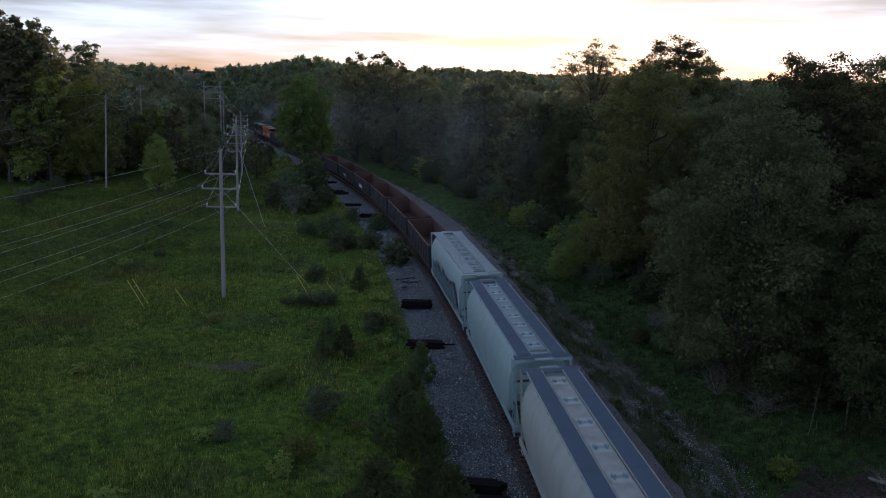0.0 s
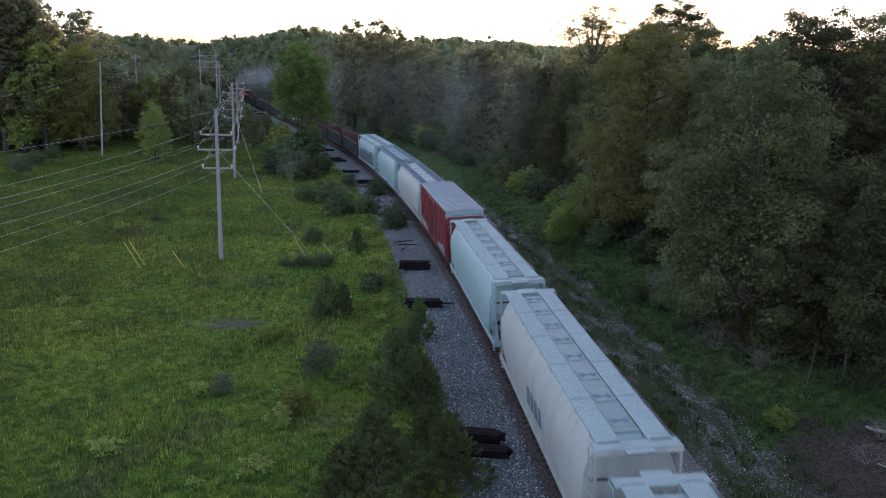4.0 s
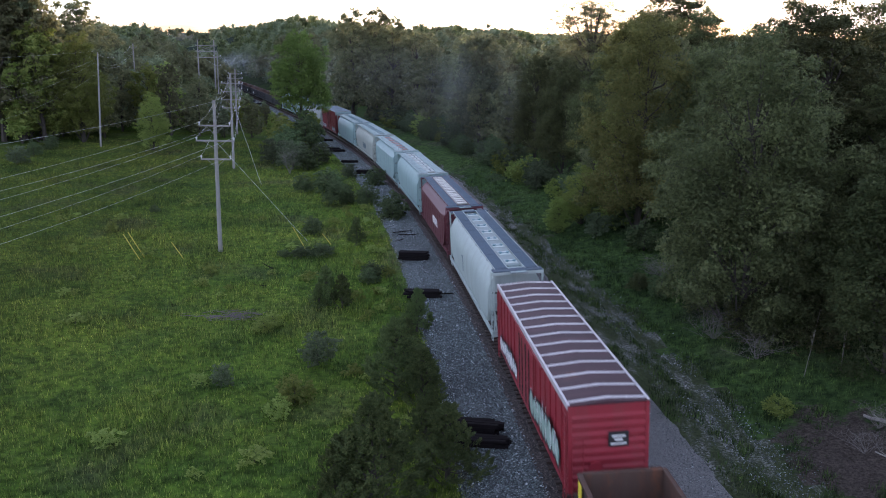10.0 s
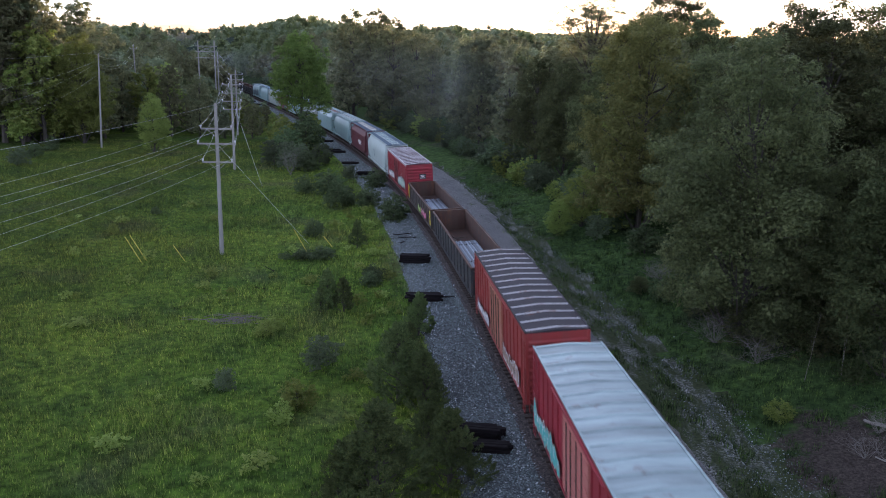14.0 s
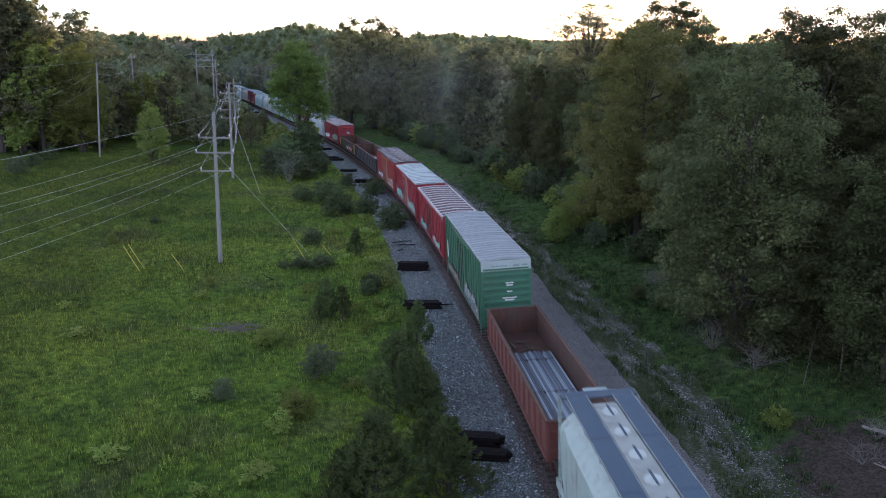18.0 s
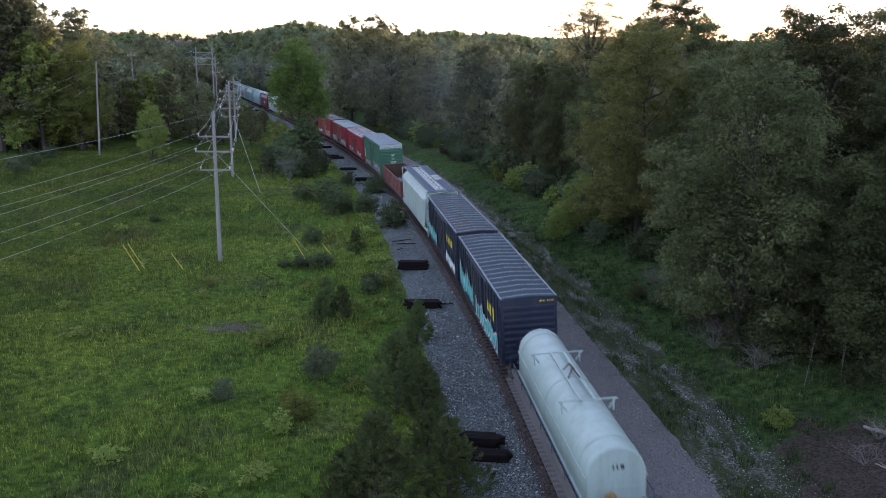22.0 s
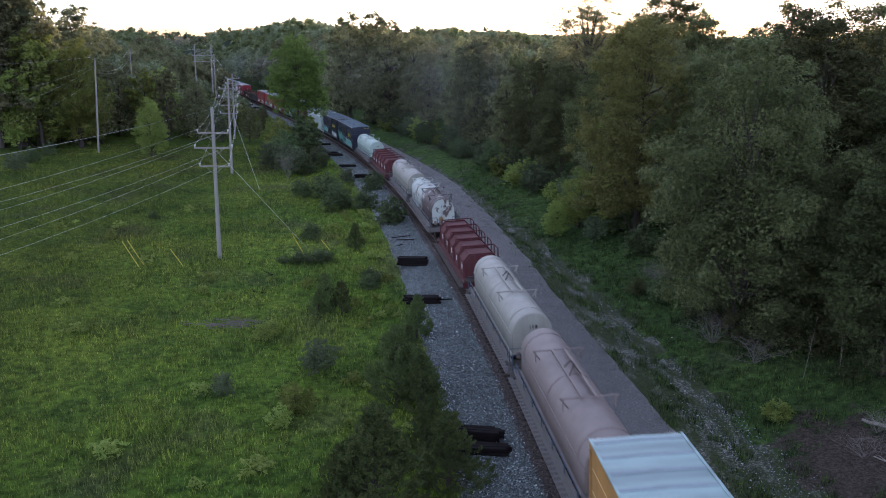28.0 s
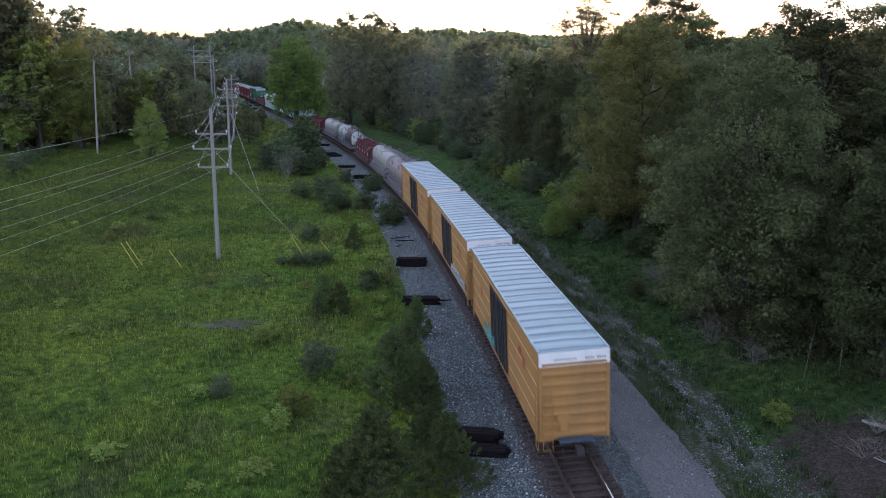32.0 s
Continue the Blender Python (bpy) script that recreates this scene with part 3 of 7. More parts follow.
def railway():
    t = thing("railway_track", "single railway track with rusty rails on wooden sleepers", "track")
    t["kind"] = "structure"
    prof = [(-0.07, -0.18), (0.07, -0.18), (0.07, -0.155), (0.012, -0.14), (0.012, -0.05), (0.036, -0.04), (0.036, 0.0), (-0.036, 0.0), (-0.036, -0.04), (-0.012, -0.05), (-0.012, -0.14), (-0.07, -0.155)]
    for side in (-1, 1):
        rings = []
        for s in np.arange(-90, 431, 2.0):
            c = math.radians(float(np.interp(s, CANT_KNOTS, CANTS)))
            rings.append([on_track(s, side * 0.7525 + o, z + (side * 0.75) * math.sin(c)) for o, z in prof])
        rail = part("rail", loft(rings), M_RAIL, t)
        top = []
        for s in np.arange(-90, 431, 2.0):
            c = math.radians(float(np.interp(s, CANT_KNOTS, CANTS)))
            z = side * 0.75 * math.sin(c)
            top.append([on_track(s, side * 0.7525 + o, z + h) for o, h in ((-0.03, 0.001), (0.03, 0.001), (0.03, 0.004), (-0.03, 0.004))])
        part("running_surface", loft(top), M_RAILTOP, rail, "polished steel rail head")
    bm = bmesh.new()
    box(bm, 0, 0, 0, 2.6, 0.23, 0.17)
    bevelled(bm, 0.012)
    first = part("sleeper", bm, M_TIE_TRACK, t)
    far_v, far_f = [], []
    k = 0
    for s in np.arange(-30, 380, 0.55):
        c = float(np.interp(s, CANT_KNOTS, CANTS))
        m = Matrix.Translation(on_track(s, random.uniform(-0.04, 0.04), -0.255)) @ pose(0, 0, 0, 0, -c, math.degrees(heading(s)) + random.uniform(-1, 1))
        if 10 < s < 165:
            o = first if k == 0 else new("sleeper", first.data)
            o.parent = t
            o.matrix_basis = m
            k += 1
        else:
            b = len(far_v)
            far_v += [tuple(m @ Vector((x * 1.3, y * 0.115, z * 0.085))) for x in (-1, 1) for y in (-1, 1) for z in (-1, 1)]
            far_f += [tuple(b + i for i in f) for f in ((0, 1, 3, 2), (4, 6, 7, 5), (0, 4, 5, 1), (2, 3, 7, 6), (1, 5, 7, 3), (0, 2, 6, 4))]
    raw("far_sleepers", far_v, far_f, M_TIE_TRACK, t, kind="stuff")


railway()

# ---- rolling stock: shared pieces ----


def wheelset(parent, y):
    for sx in (-0.75, 0.75):
        bm = bmesh.new()
        rod(bm, (sx - 0.065, y, 0.46), (sx + 0.065, y, 0.46), 0.44, 16)
        rod(bm, (sx * 0.92 - 0.02, y, 0.46), (sx * 0.92 + 0.02, y, 0.46), 0.47, 16)
        part("wheel", bm, M_WHEEL, parent)


def truck(parent, y, mat=None):
    bm = bmesh.new()
    for sx in (-1.02, 1.02):
        box(bm, sx, y, 0.66, 0.16, 1.5, 0.16)
        box(bm, sx, y, 0.42, 0.14, 0.8, 0.14)
        for dy in (-0.88, 0.88):
            box(bm, sx, y + dy, 0.5, 0.2, 0.32, 0.26)
            box(bm, sx, y + dy * 0.62, 0.55, 0.12, 0.5, 0.13, None)
        for dy in (-0.15, 0, 0.15):
            rod(bm, (sx, y + dy, 0.45), (sx, y + dy, 0.62), 0.06, 6)
    box(bm, 0, y, 0.62, 2.0, 0.35, 0.25)
    t = part("truck", bm, mat or M_STEEL_DARK, parent)
    for dy in (-0.88, 0.88):
        wheelset(t, y + dy)
        part("axle", rods(0.09, ((-0.8, y + dy, 0.46), (0.8, y + dy, 0.46))), M_WHEEL, t)


def running_gear(c, L, bogie, over, mat=None):
    truck(c, -bogie)
    truck(c, bogie)
    for e in (-1, 1):
        bm = boxes((0, e * (L / 2 + over / 2 - 0.05), 0.88, 0.22, over + 0.3, 0.2), (0, e * (L / 2 + over - 0.02), 0.88, 0.34, 0.26, 0.3))
        part("coupler", bm, M_STEEL_DARK, c)
        bm = rods(0.025, ((-0.55, e * (L / 2 + 0.05), 0.75), (-0.6, e * (L / 2 + over * 0.9), 0.5)))
        part("air_hose", bm, M_STEEL_DARK, c)
    part("center_sill", boxes((0, 0, 0.95, 0.4, L - 0.6, 0.3)), mat or M_STEEL_DARK, c)
    bm = boxes((-0.55, 1.5, 0.75, 0.45, 1.1, 0.4), (0.6, -1.0, 0.75, 0.35, 0.8, 0.35))
    rod(bm, (0.55, 0.2, 0.72), (0.55, 1.6, 0.72), 0.2, 8)
    part("brake_gear", bm, M_STEEL_DARK, c)


def ladder(name, x, y, z0, z1, w, mat, parent, along="y"):
    bm = bmesh.new()
    d = Vector((0, 1, 0)) if along == "y" else Vector((1, 0, 0))
    p = Vector((x, y, 0))
    for k in (-1, 1):
        a = p + d * (w / 2 * k)
        rod(bm, (a.x, a.y, z0), (a.x, a.y, z1), 0.022, 4)
    n = int((z1 - z0) / 0.38)
    for i in range(n + 1):
        z = z0 + (z1 - z0) * i / n
        a, b = p - d * w / 2, p + d * w / 2
        rod(bm, (a.x, a.y, z), (b.x, b.y, z), 0.016, 4)
    return part(name, bm, mat, parent)


def spray(parent, side, y0, y1, z0, z1, x, mats, seed, name="graffiti"):
    """Sprayed lettering that cannot be read: fat leaning blots with an outline, a fill and highlights."""
    rnd = random.Random(seed)
    xx = side * (x + 0.074)
    edge, fill, light = bmesh.new(), bmesh.new(), bmesh.new()
    y = y0
    while y < y1 - 0.3:
        w = rnd.uniform(0.55, 1.15) * min(1.0, 0.45 + 0.3 * (z1 - z0))
        h = (z1 - z0) * rnd.uniform(0.62, 1.0)
        lean = rnd.uniform(-0.12, 0.12)
        cy, cz = y + w / 2, z0 + h / 2 + rnd.uniform(0, 0.1) * (z1 - z0)
        ring = [(math.cos(q) * w * 0.58 * rnd.uniform(0.72, 1.12), math.sin(q) * h * 0.54 * rnd.uniform(0.78, 1.1)) for q in (6.283 * i / 11 for i in range(11))]
        for bm, k, d in ((edge, 1.0, 0.0), (fill, 0.8, 0.003)):
            bm.faces.new([bm.verts.new((xx + side * d, cy + a * k + lean * b, max(z0 - 0.1, cz + b * k))) for a, b in ring])
        for _ in range(2):
            a, b = rnd.uniform(-0.3, 0.1) * w, rnd.uniform(-0.35, 0.2) * h
            l, t = rnd.uniform(0.25, 0.5) * h, rnd.uniform(0.05, 0.11)
            q = rnd.uniform(-0.4, 0.4) * l
            light.faces.new([light.verts.new((xx + side * 0.006, cy + p, cz + v)) for p, v in ((a, b), (a + t, b), (a + t + q, b + l), (a + q, b + l))])
        y += w * 0.86
    part(name, edge, M_SPRAYS[4] if len(mats) < 3 else mats[2], parent, "sprayed graffiti outlines", "stuff")
    part(name, fill, mats[0], parent, "sprayed graffiti letters", "stuff")
    part(name, light, mats[1] if len(mats) > 1 else M_SPRAY_SLATE, parent, "sprayed graffiti highlights", "stuff")


def bars(parent, rows, mat, name="lettering"):
    """Writing that cannot be read: thin bars. rows: centre and size."""
    if len(rows) > 8:
        part(name, boxes(*rows), mat, parent, kind="stuff")
        return
    for row in rows:
        part(name, boxes(row), mat, parent)


# ---- boxcar ----


def boxcar(name, label, L, H, W, body, roof, door, ribs="ribbed", cap=None, roof_ribs=True, rib_mat=None, door_frac=0.24, door_off=0.0, sprays=None, seed=1, end_ribs=9, letters=None, doors=1, high=False, rib_step=1.15):
    c = thing(name, label, "boxcar", "cars of the freight train")
    h0 = 1.02
    w = W / 2
    bm = bmesh.new()
    box(bm, 0, 0, (h0 + H) / 2, W - 0.1, L, H - h0)
    bevelled(bm, 0.02)
    b = part("body", bm, body, c)
    dw = L * door_frac
    for side in (-1, 1):
        n = 7 if ribs == "ribbed" else 2
        half = (L - dw) / 2
        for e, span in ((-1, half + door_off), (1, half - door_off)):
            for i in range(n):
                y = e * (L / 2 - 0.12 - (span - 0.3) * i / (n - 1))
                part("side_post", boxes((side * (w - 0.035), y, (h0 + H) / 2 - 0.05, 0.07, 0.1 if ribs == "ribbed" else 0.045, H - h0 - 0.3)), body, c)
        part("side_sill", boxes((side * (w - 0.04), 0, h0 + 0.03, 0.1, L - 0.1, 0.18)), body, c)
        part("top_chord", boxes((side * (w - 0.03), 0, H - 0.07, 0.1, L, 0.14)), rib_mat if rib_mat is M_RIB_PALE else body, c)
        dn = doors
        for k in range(dn):
            yy = door_off + (k - (dn - 1) / 2) * dw / dn
            bm = boxes((side * (w - 0.005), yy, (h0 + H) / 2, 0.09, dw / dn - 0.05, H - h0 - 0.35))
            d = part("door", bm, door, c)
            for q in range(6):
                z = h0 + 0.35 + (H - h0 - 0.8) * q / 5
                part("door_rib", boxes((side * (w + 0.045), yy, z, 0.035, dw / dn - 0.25, 0.1)), door, d)
            r = []
            for q in (-0.3, -0.1, 0.12, 0.3):
                r.append(((side * (w + 0.08), yy + q * dw / dn, h0 + 0.25), (side * (w + 0.08), yy + q * dw / dn, H - 0.35)))
            part("lock_bar", rods(0.025, *r, n=5), M_STEEL_DARK, d)
        part("door_track", boxes((side * (w + 0.03), door_off, h0 + 0.1, 0.1, dw * 2.0, 0.09), (side * (w + 0.03), door_off, H - 0.16, 0.1, dw * 2.0, 0.07)), body, c)
        for e in (-1, 1):
            ladder("ladder", side * (w + 0.03), e * (L / 2 - 0.32), h0 - 0.5, H - 0.4 if not high else h0 + 2.0, 0.42, body, c)
        if sprays:
            for (y0, y1, z0, z1, mats) in sprays:
                spray(c, side, y0, y1, z0, z1, w, mats, seed)
    for e in (-1, 1):
        for i in range(end_ribs):
            bm = bmesh.new()
            z = h0 + 0.25 + (H - h0 - 0.75) * i / (end_ribs - 1)
            vs = [bm.verts.new((x, e * (L / 2 + d), z + dz)) for x in (-w + 0.14, w - 0.14) for d, dz in ((0.0, -0.13), (0.09, -0.05), (0.09, 0.05), (0.0, 0.13))]
            for q in range(3):
                bm.faces.new((vs[q], vs[q + 1], vs[q + 5], vs[q + 4]))
            bm.faces.new(vs[0:4])
            bm.faces.new(vs[4:8][::-1])
            bmesh.ops.recalc_face_normals(bm, faces=bm.faces)
            part("end_corrugation", bm, body, c)
        for sx in (-1, 1):
            part("corner_post", boxes((sx * (w - 0.08), e * (L / 2 + 0.02), (h0 + H) / 2, 0.14, 0.1, H - h0)), body, c)
        if cap:
            part("end_cap", boxes((0, e * (L / 2 + 0.03), H - 0.28, W - 0.02, 0.1, 0.62)), cap, c, "white-painted top band of the end")
            bars(c, [(-0.85 + 0.09 * i, e * (L / 2 + 0.085), H - 0.3, 0.04, 0.01, 0.08) for i in range(11)] + [(0.5 + 0.1 * i, e * (L / 2 + 0.085), H - 0.3, 0.05, 0.01, 0.1) for i in range(9) if i != 4], M_SPRAY_SLATE)
        ladder("ladder", e * (w - 0.35), e * (L / 2 + 0.12), h0 - 0.4, h0 + 2.2, 0.42, body, c, "x")
        part("crossover_platform", boxes((0, e * (L / 2 + 0.3), 1.12, 1.5, 0.4, 0.06)), M_GRATE, c, "grey grated platform")
        bm = bmesh.new()
        rod(bm, (-0.5, e * (L / 2 + 0.12), 2.0), (-0.5, e * (L / 2 + 0.16), 2.0), 0.28, 14)
        box(bm, -0.5, e * (L / 2 + 0.1), 1.7, 0.3, 0.14, 0.5)
        part("brake_wheel", bm, body, c)
    if ribs == "smooth":
        for side in (-1, 1):
            for z in (1.75, 2.55, 3.35, 4.15):
                for e in (-1, 1):
                    ln = (L - dw) / 2 - 0.5
                    part("side_seam", boxes((side * (w - 0.044), e * (dw / 2 + 0.25 + ln / 2) + door_off, z, 0.02, ln, 0.035)), M_SEAM, c)
    # roof: two shallow slopes with pressed ribs
    pk = 0.1 if ribs == "ribbed" else 0.035
    prof = [(-w, H), (-w, H + 0.035), (0, H + 0.035 + pk), (w, H + 0.035), (w, H)]
    part("roof", loft([[(x, y, z) for x, z in prof] for y in (-L / 2 - 0.04, L / 2 + 0.04)]), roof, c)
    for side in (-1, 1):
        part("roof_edge", boxes((side * (w - 0.03), 0, H + 0.045, 0.09, L + 0.06, 0.06)), rib_mat if rib_mat in (M_RIB_PALE, M_RIB_BLUE) else roof, c)
    n = int(L / rib_step) if roof_ribs else 0
    for i in range(n + 1 if n else 0):
        y = -L / 2 + 0.25 + (L - 0.5) * i / n
        bm = loft([[(x, y - d, z) for x, z in ((-w + 0.06, H + 0.03), (0, H + 0.03 + pk), (w - 0.06, H + 0.03), (w - 0.06, H + 0.03 + e2), (0, H + pk + 0.03 + e2), (-w + 0.06, H + 0.03 + e2))] for d, e2 in ((-0.05 * rib_step - 0.01, 0.0), (-0.028 * rib_step - 0.01, 0.055), (0.028 * rib_step + 0.01, 0.055), (0.05 * rib_step + 0.01, 0.0))])
        part("roof_rib", bm, rib_mat or roof, c)
    if letters:
        for side in (-1, 1):
            bars(c, [(side * (w + 0.006), y, z, 0.012, sy, sz) for (y, z, sy, sz) in letters[0]], letters[1])
    running_gear(c, L, L / 2 - 2.3, 0.9)
    return c


# ---- covered hopper ----


def hopper(name, label, L, body, roofm, hatch_mat, style="curved", H=4.62, W=3.2, hatch="bars", rust=None, sprays=None, seed=2, n_hatch=9, letters=None, hatch_r=0.42, board=None):
    c = thing(name, label, "hopper car", "cars of the freight train")
    w = W / 2
    E2 = L / 2
    N = 9

    def half(z):
        u = (z - 1.0) / (H - 0.12 - 1.0)
        if style == "curved":
            return w * (0.9 + 0.1 * math.sin(max(0, min(1, u)) * math.pi)) - (0.42 * max(0.0, (u - 0.62) / 0.38) ** 2)
        return w - 0.02 - (0.75 * max(0.0, (u - 0.8) / 0.2) ** 1.2)

    rings = []
    for y, zb in ((-E2 + 0.95, 3.3), (-E2 + 0.98, 2.7), (-E2 + 1.35, 1.7), (-E2 + 2.2, 1.05), (-E2 + 3, 1.0), (0, 1.0), (E2 - 3, 1.0), (E2 - 2.2, 1.05), (E2 - 1.35, 1.7), (E2 - 0.98, 2.7), (E2 - 0.95, 3.3)):
        zs = [zb + (H - 0.1 - zb) * (i / N) for i in range(N + 1)]
        right = [(half(z), y, z) for z in zs]
        rings.append([(-a, b, z) for a, b, z in right] + right[::-1])
    ob = part("body", loft(rings), body, c)
    if style == "curved":
        ob.data.polygons.foreach_set("use_smooth", [len(p.vertices) == 4 for p in ob.data.polygons])
    else:
        for side in (-1, 1):
            for i in range(10):
                part("side_seam", boxes((side * (w - 0.008), -E2 + 2 + i * (L - 4) / 9, 2.3, 0.02, 0.04, 2.4)), body, c)
    tw = half(H - 0.12)
    part("roof", bevelled(boxes((0, 0, H - 0.08, 2 * tw, L - 1.9, 0.1)), 0.02), roofm, c)
    part("hatch_trough", boxes((0, 0, H + 0.02, 0.86, L - 2.6, 0.12)), M_TROUGH if hatch == "round" or roofm is M_HOPPER_BEIGE else M_TROUGH_GREY if hatch != "cover" else M_HOOD_CREAM, c)
    for side in (-1, 1):
        gb = boxes((side * (0.86), 0, H + 0.08, 0.74, L - 1.0, 0.035))
        # a given board is painted dark: the shaded gaps between the slats
        r = part("running_board", gb, board or M_GRATE, c, "steel grating walkway")
        part("board_edge", boxes((side * 1.24, 0, H + 0.09, 0.03, L - 1.0, 0.07), (side * 0.49, 0, H + 0.09, 0.03, L - 1.0, 0.07)), roofm, c)
        bm = bmesh.new()
        rows, gap = (8, 0.09) if hatch == "cover" else (11, 0.064) if board else (15, 0.045)
        for i in range(rows):
            for k in range(5):
                box(bm, side * 0.86 + (i - (rows - 1) / 2) * gap, (k - 2) * (L - 1.1) / 5, H + 0.106, gap * (0.4 if hatch == "cover" else 0.66 if board else 0.55), (L - 1.1) / 5 - 0.1, 0.022)
        part("grating", bm, M_SLAT_LIGHT if board else M_SLAT, r, "slats of the walkway")
        for i in range(9):
            part("board_bracket", boxes((side * 1.1, -E2 + 1.3 + i * (L - 2.6) / 8, H - 0.02, 0.3, 0.06, 0.14)), body, c)
        part("side_sill", boxes((side * (w - 0.12), 0, 1.05, 0.16, L - 0.3, 0.22)), body, c)
    for i in range(n_hatch):
        y = -E2 + 2.0 + (L - 4.0) * i / (n_hatch - 1)
        if hatch == "round":
            bm = bmesh.new()
            rod(bm, (0, y, H + 0.06), (0, y, H + 0.16), hatch_r, 16, hatch_r * 0.8)
            h = part("hatch", bm, hatch_mat, c)
            part("hatch_strap", boxes((0, y, H + 0.18, 0.07, 0.85, 0.04)), M_GRATE, h)
        elif hatch == "cover":
            h = part("hatch", bevelled(boxes((0, y, H + 0.12, 0.78, (L - 4.0) / (n_hatch - 1) - 0.12, 0.14)), 0.04), hatch_mat, c)
            for q in (-0.35, 0.35):
                part("hatch_strap", boxes((0, y + q, H + 0.21, 0.8, 0.055, 0.05)), M_HOOD_CREAM, h)
        else:
            h = part("hatch", bevelled(boxes((0, y, H + 0.1, 0.72, 0.85, 0.06)), 0.02), M_TROUGH_GREY if board and hatch_mat is roofm else hatch_mat, c)
            bm = bmesh.new()
            for q in (-0.24, 0.2):
                rod(bm, (q, y - 0.16, H + 0.15), (q, y + 0.16, H + 0.15), 0.05, 6)
                rod(bm, (q - 0.1, y, H + 0.15), (q + 0.1, y, H + 0.18), 0.035, 5)
            box(bm, 0, y, H + 0.14, 0.5, 0.05, 0.03)
            part("hatch_clamp", bm, M_CLAMP, h, "pale blue-grey hatch clamps")
    for e in (-1, 1):
        y = e * (E2 - 0.1)
        part("end_platform", boxes((0, y - e * 0.25, H + 0.06, 2.85, 0.6, 0.05)), M_END_WALK if board else M_GRATE, c, "grated end walkway")
        part("end_beam", boxes((0, y, H - 0.04, W - 0.25, 0.08, 0.2)), body, c)
        g = part("crossover_step", boxes((0, y + e * 0.2, H + 0.03, 0.95, 0.3, 0.03)), M_GRATE, c, "small grated step over the coupling")
        part("grating", boxes(*[(0, y + e * (0.09 + 0.06 * i), H + 0.055, 0.93, 0.03, 0.025) for i in range(5)]), M_SLAT_LIGHT, g)
        for sx in (-w + 0.2, w - 0.2):
            part("end_post", boxes((sx, y, (1.0 + H) / 2, 0.07, 0.09, H - 1.0)), body, c)
        part("end_brace", rods(0.035, ((-w + 0.2, y, 2.9), (w - 0.2, y, 2.9))), body, c)
        # steep sheet under the body's end; shade and road dirt painted into its dark colour
        r = [[(x, e * (E2 - a), b) for x in (-w + 0.22, w - 0.22)] + [(x, e * (E2 - a - 0.05), b - 0.03) for x in (w - 0.22, -w + 0.22)] for a, b in ((0.93, 3.25), (1.3, 1.75), (2.2, 1.1))]
        part("slope_sheet", loft(r), M_STEEL_DARK, c, "sloping end sheet, dark with painted-in shade and grime")
        part("end_sill", boxes((0, e * (E2 - 0.05), 1.05, W - 0.1, 0.14, 0.34)), body, c)
        # deck dark as well: the shade below the body's end put into its colour
        part("end_deck", boxes((0, e * (E2 - 1.0), 1.16, W - 0.3, 1.9, 0.05)), M_STEEL_DARK, c, "end deck, dark with painted-in shade and grime")
        for sx in (-1, 1):
            ladder("ladder", sx * (w - 0.12), e * (E2 - 0.42), 0.55, H, 0.42, body, c)
            part("slope_brace", rods(0.05, ((sx * (w - 0.35), e * (E2 - 0.2), 1.1), (sx * (w - 0.35), e * (E2 - 1.3), 2.9))), body, c)
        part("brake_cylinder", rods(0.22, ((-0.4, e * (E2 - 1.2), 1.5), (0.5, e * (E2 - 1.2), 1.5)), n=10), M_STEEL_DARK, c)
    for i in range(3):
        y = (i - 1) * (L - 6.5) / 2.2
        r = [[(x * sx, y + d, z) for x, d in ((-1, -1.5 * q), (1, -1.5 * q), (1, 1.5 * q), (-1, 1.5 * q))] for z, sx, q in ((1.05, 1.25, 1.0), (0.45, 0.5, 0.3), (0.3, 0.5, 0.3))]
        part("discharge_chute", loft(r), body, c)
    if sprays:
        for side in (-1, 1):
            for (y0, y1, z0, z1, mats) in sprays:
                spray(c, side, y0, y1, z0, z1, w, mats, seed)
    if letters:
        for side in (-1, 1):
            bars(c, [(side * (w + 0.004), y, z, 0.02, sy, sz) for (y, z, sy, sz) in letters[0]], letters[1])
    running_gear(c, L, L / 2 - 2.2, 0.85, body)
    return c


# solid backing under pale slats; the gaps' shade is put into its colour
M_BOARD_SHADE = paint("shaded_board", (0.085, 0.11, 0.12), 0.6, 0.1, 0.2)
M_TROUGH = paint("stained_trough", (0.27, 0.305, 0.28), 0.6, 0, 0.6, 0.25, rust_col=(0.28, 0.31, 0.32))
M_COVER = paint("cream_cover", (0.56, 0.55, 0.51), 0.55, 0, 0.35)
M_HATCH_PALE = paint("pale_hatch", (0.43, 0.485, 0.465), 0.5, 0, 0.25)
M_ROOF_MOTTLED = roofing("mottled_grey_roof", (0.27, 0.315, 0.315), 0.6, 0.0)
M_TROUGH_GREY = paint("grey_trough", (0.19, 0.25, 0.25), 0.6, 0, 0.45)
M_SLAT_LIGHT = paint("pale_slats", (0.33, 0.42, 0.415), 0.8, 0.0, 0.2)
M_END_WALK = paint("pale_end_walk", (0.225, 0.29, 0.285), 0.6, 0.0, 0.35)
M_SLAT = paint("walkway_slats", (0.085, 0.135, 0.185), 0.8, 0.0, 0.2)
M_CLAMP = paint("clamp_blue_grey", (0.1, 0.22, 0.26), 0.5, 0.2, 0.2)

# ---- gondola ----


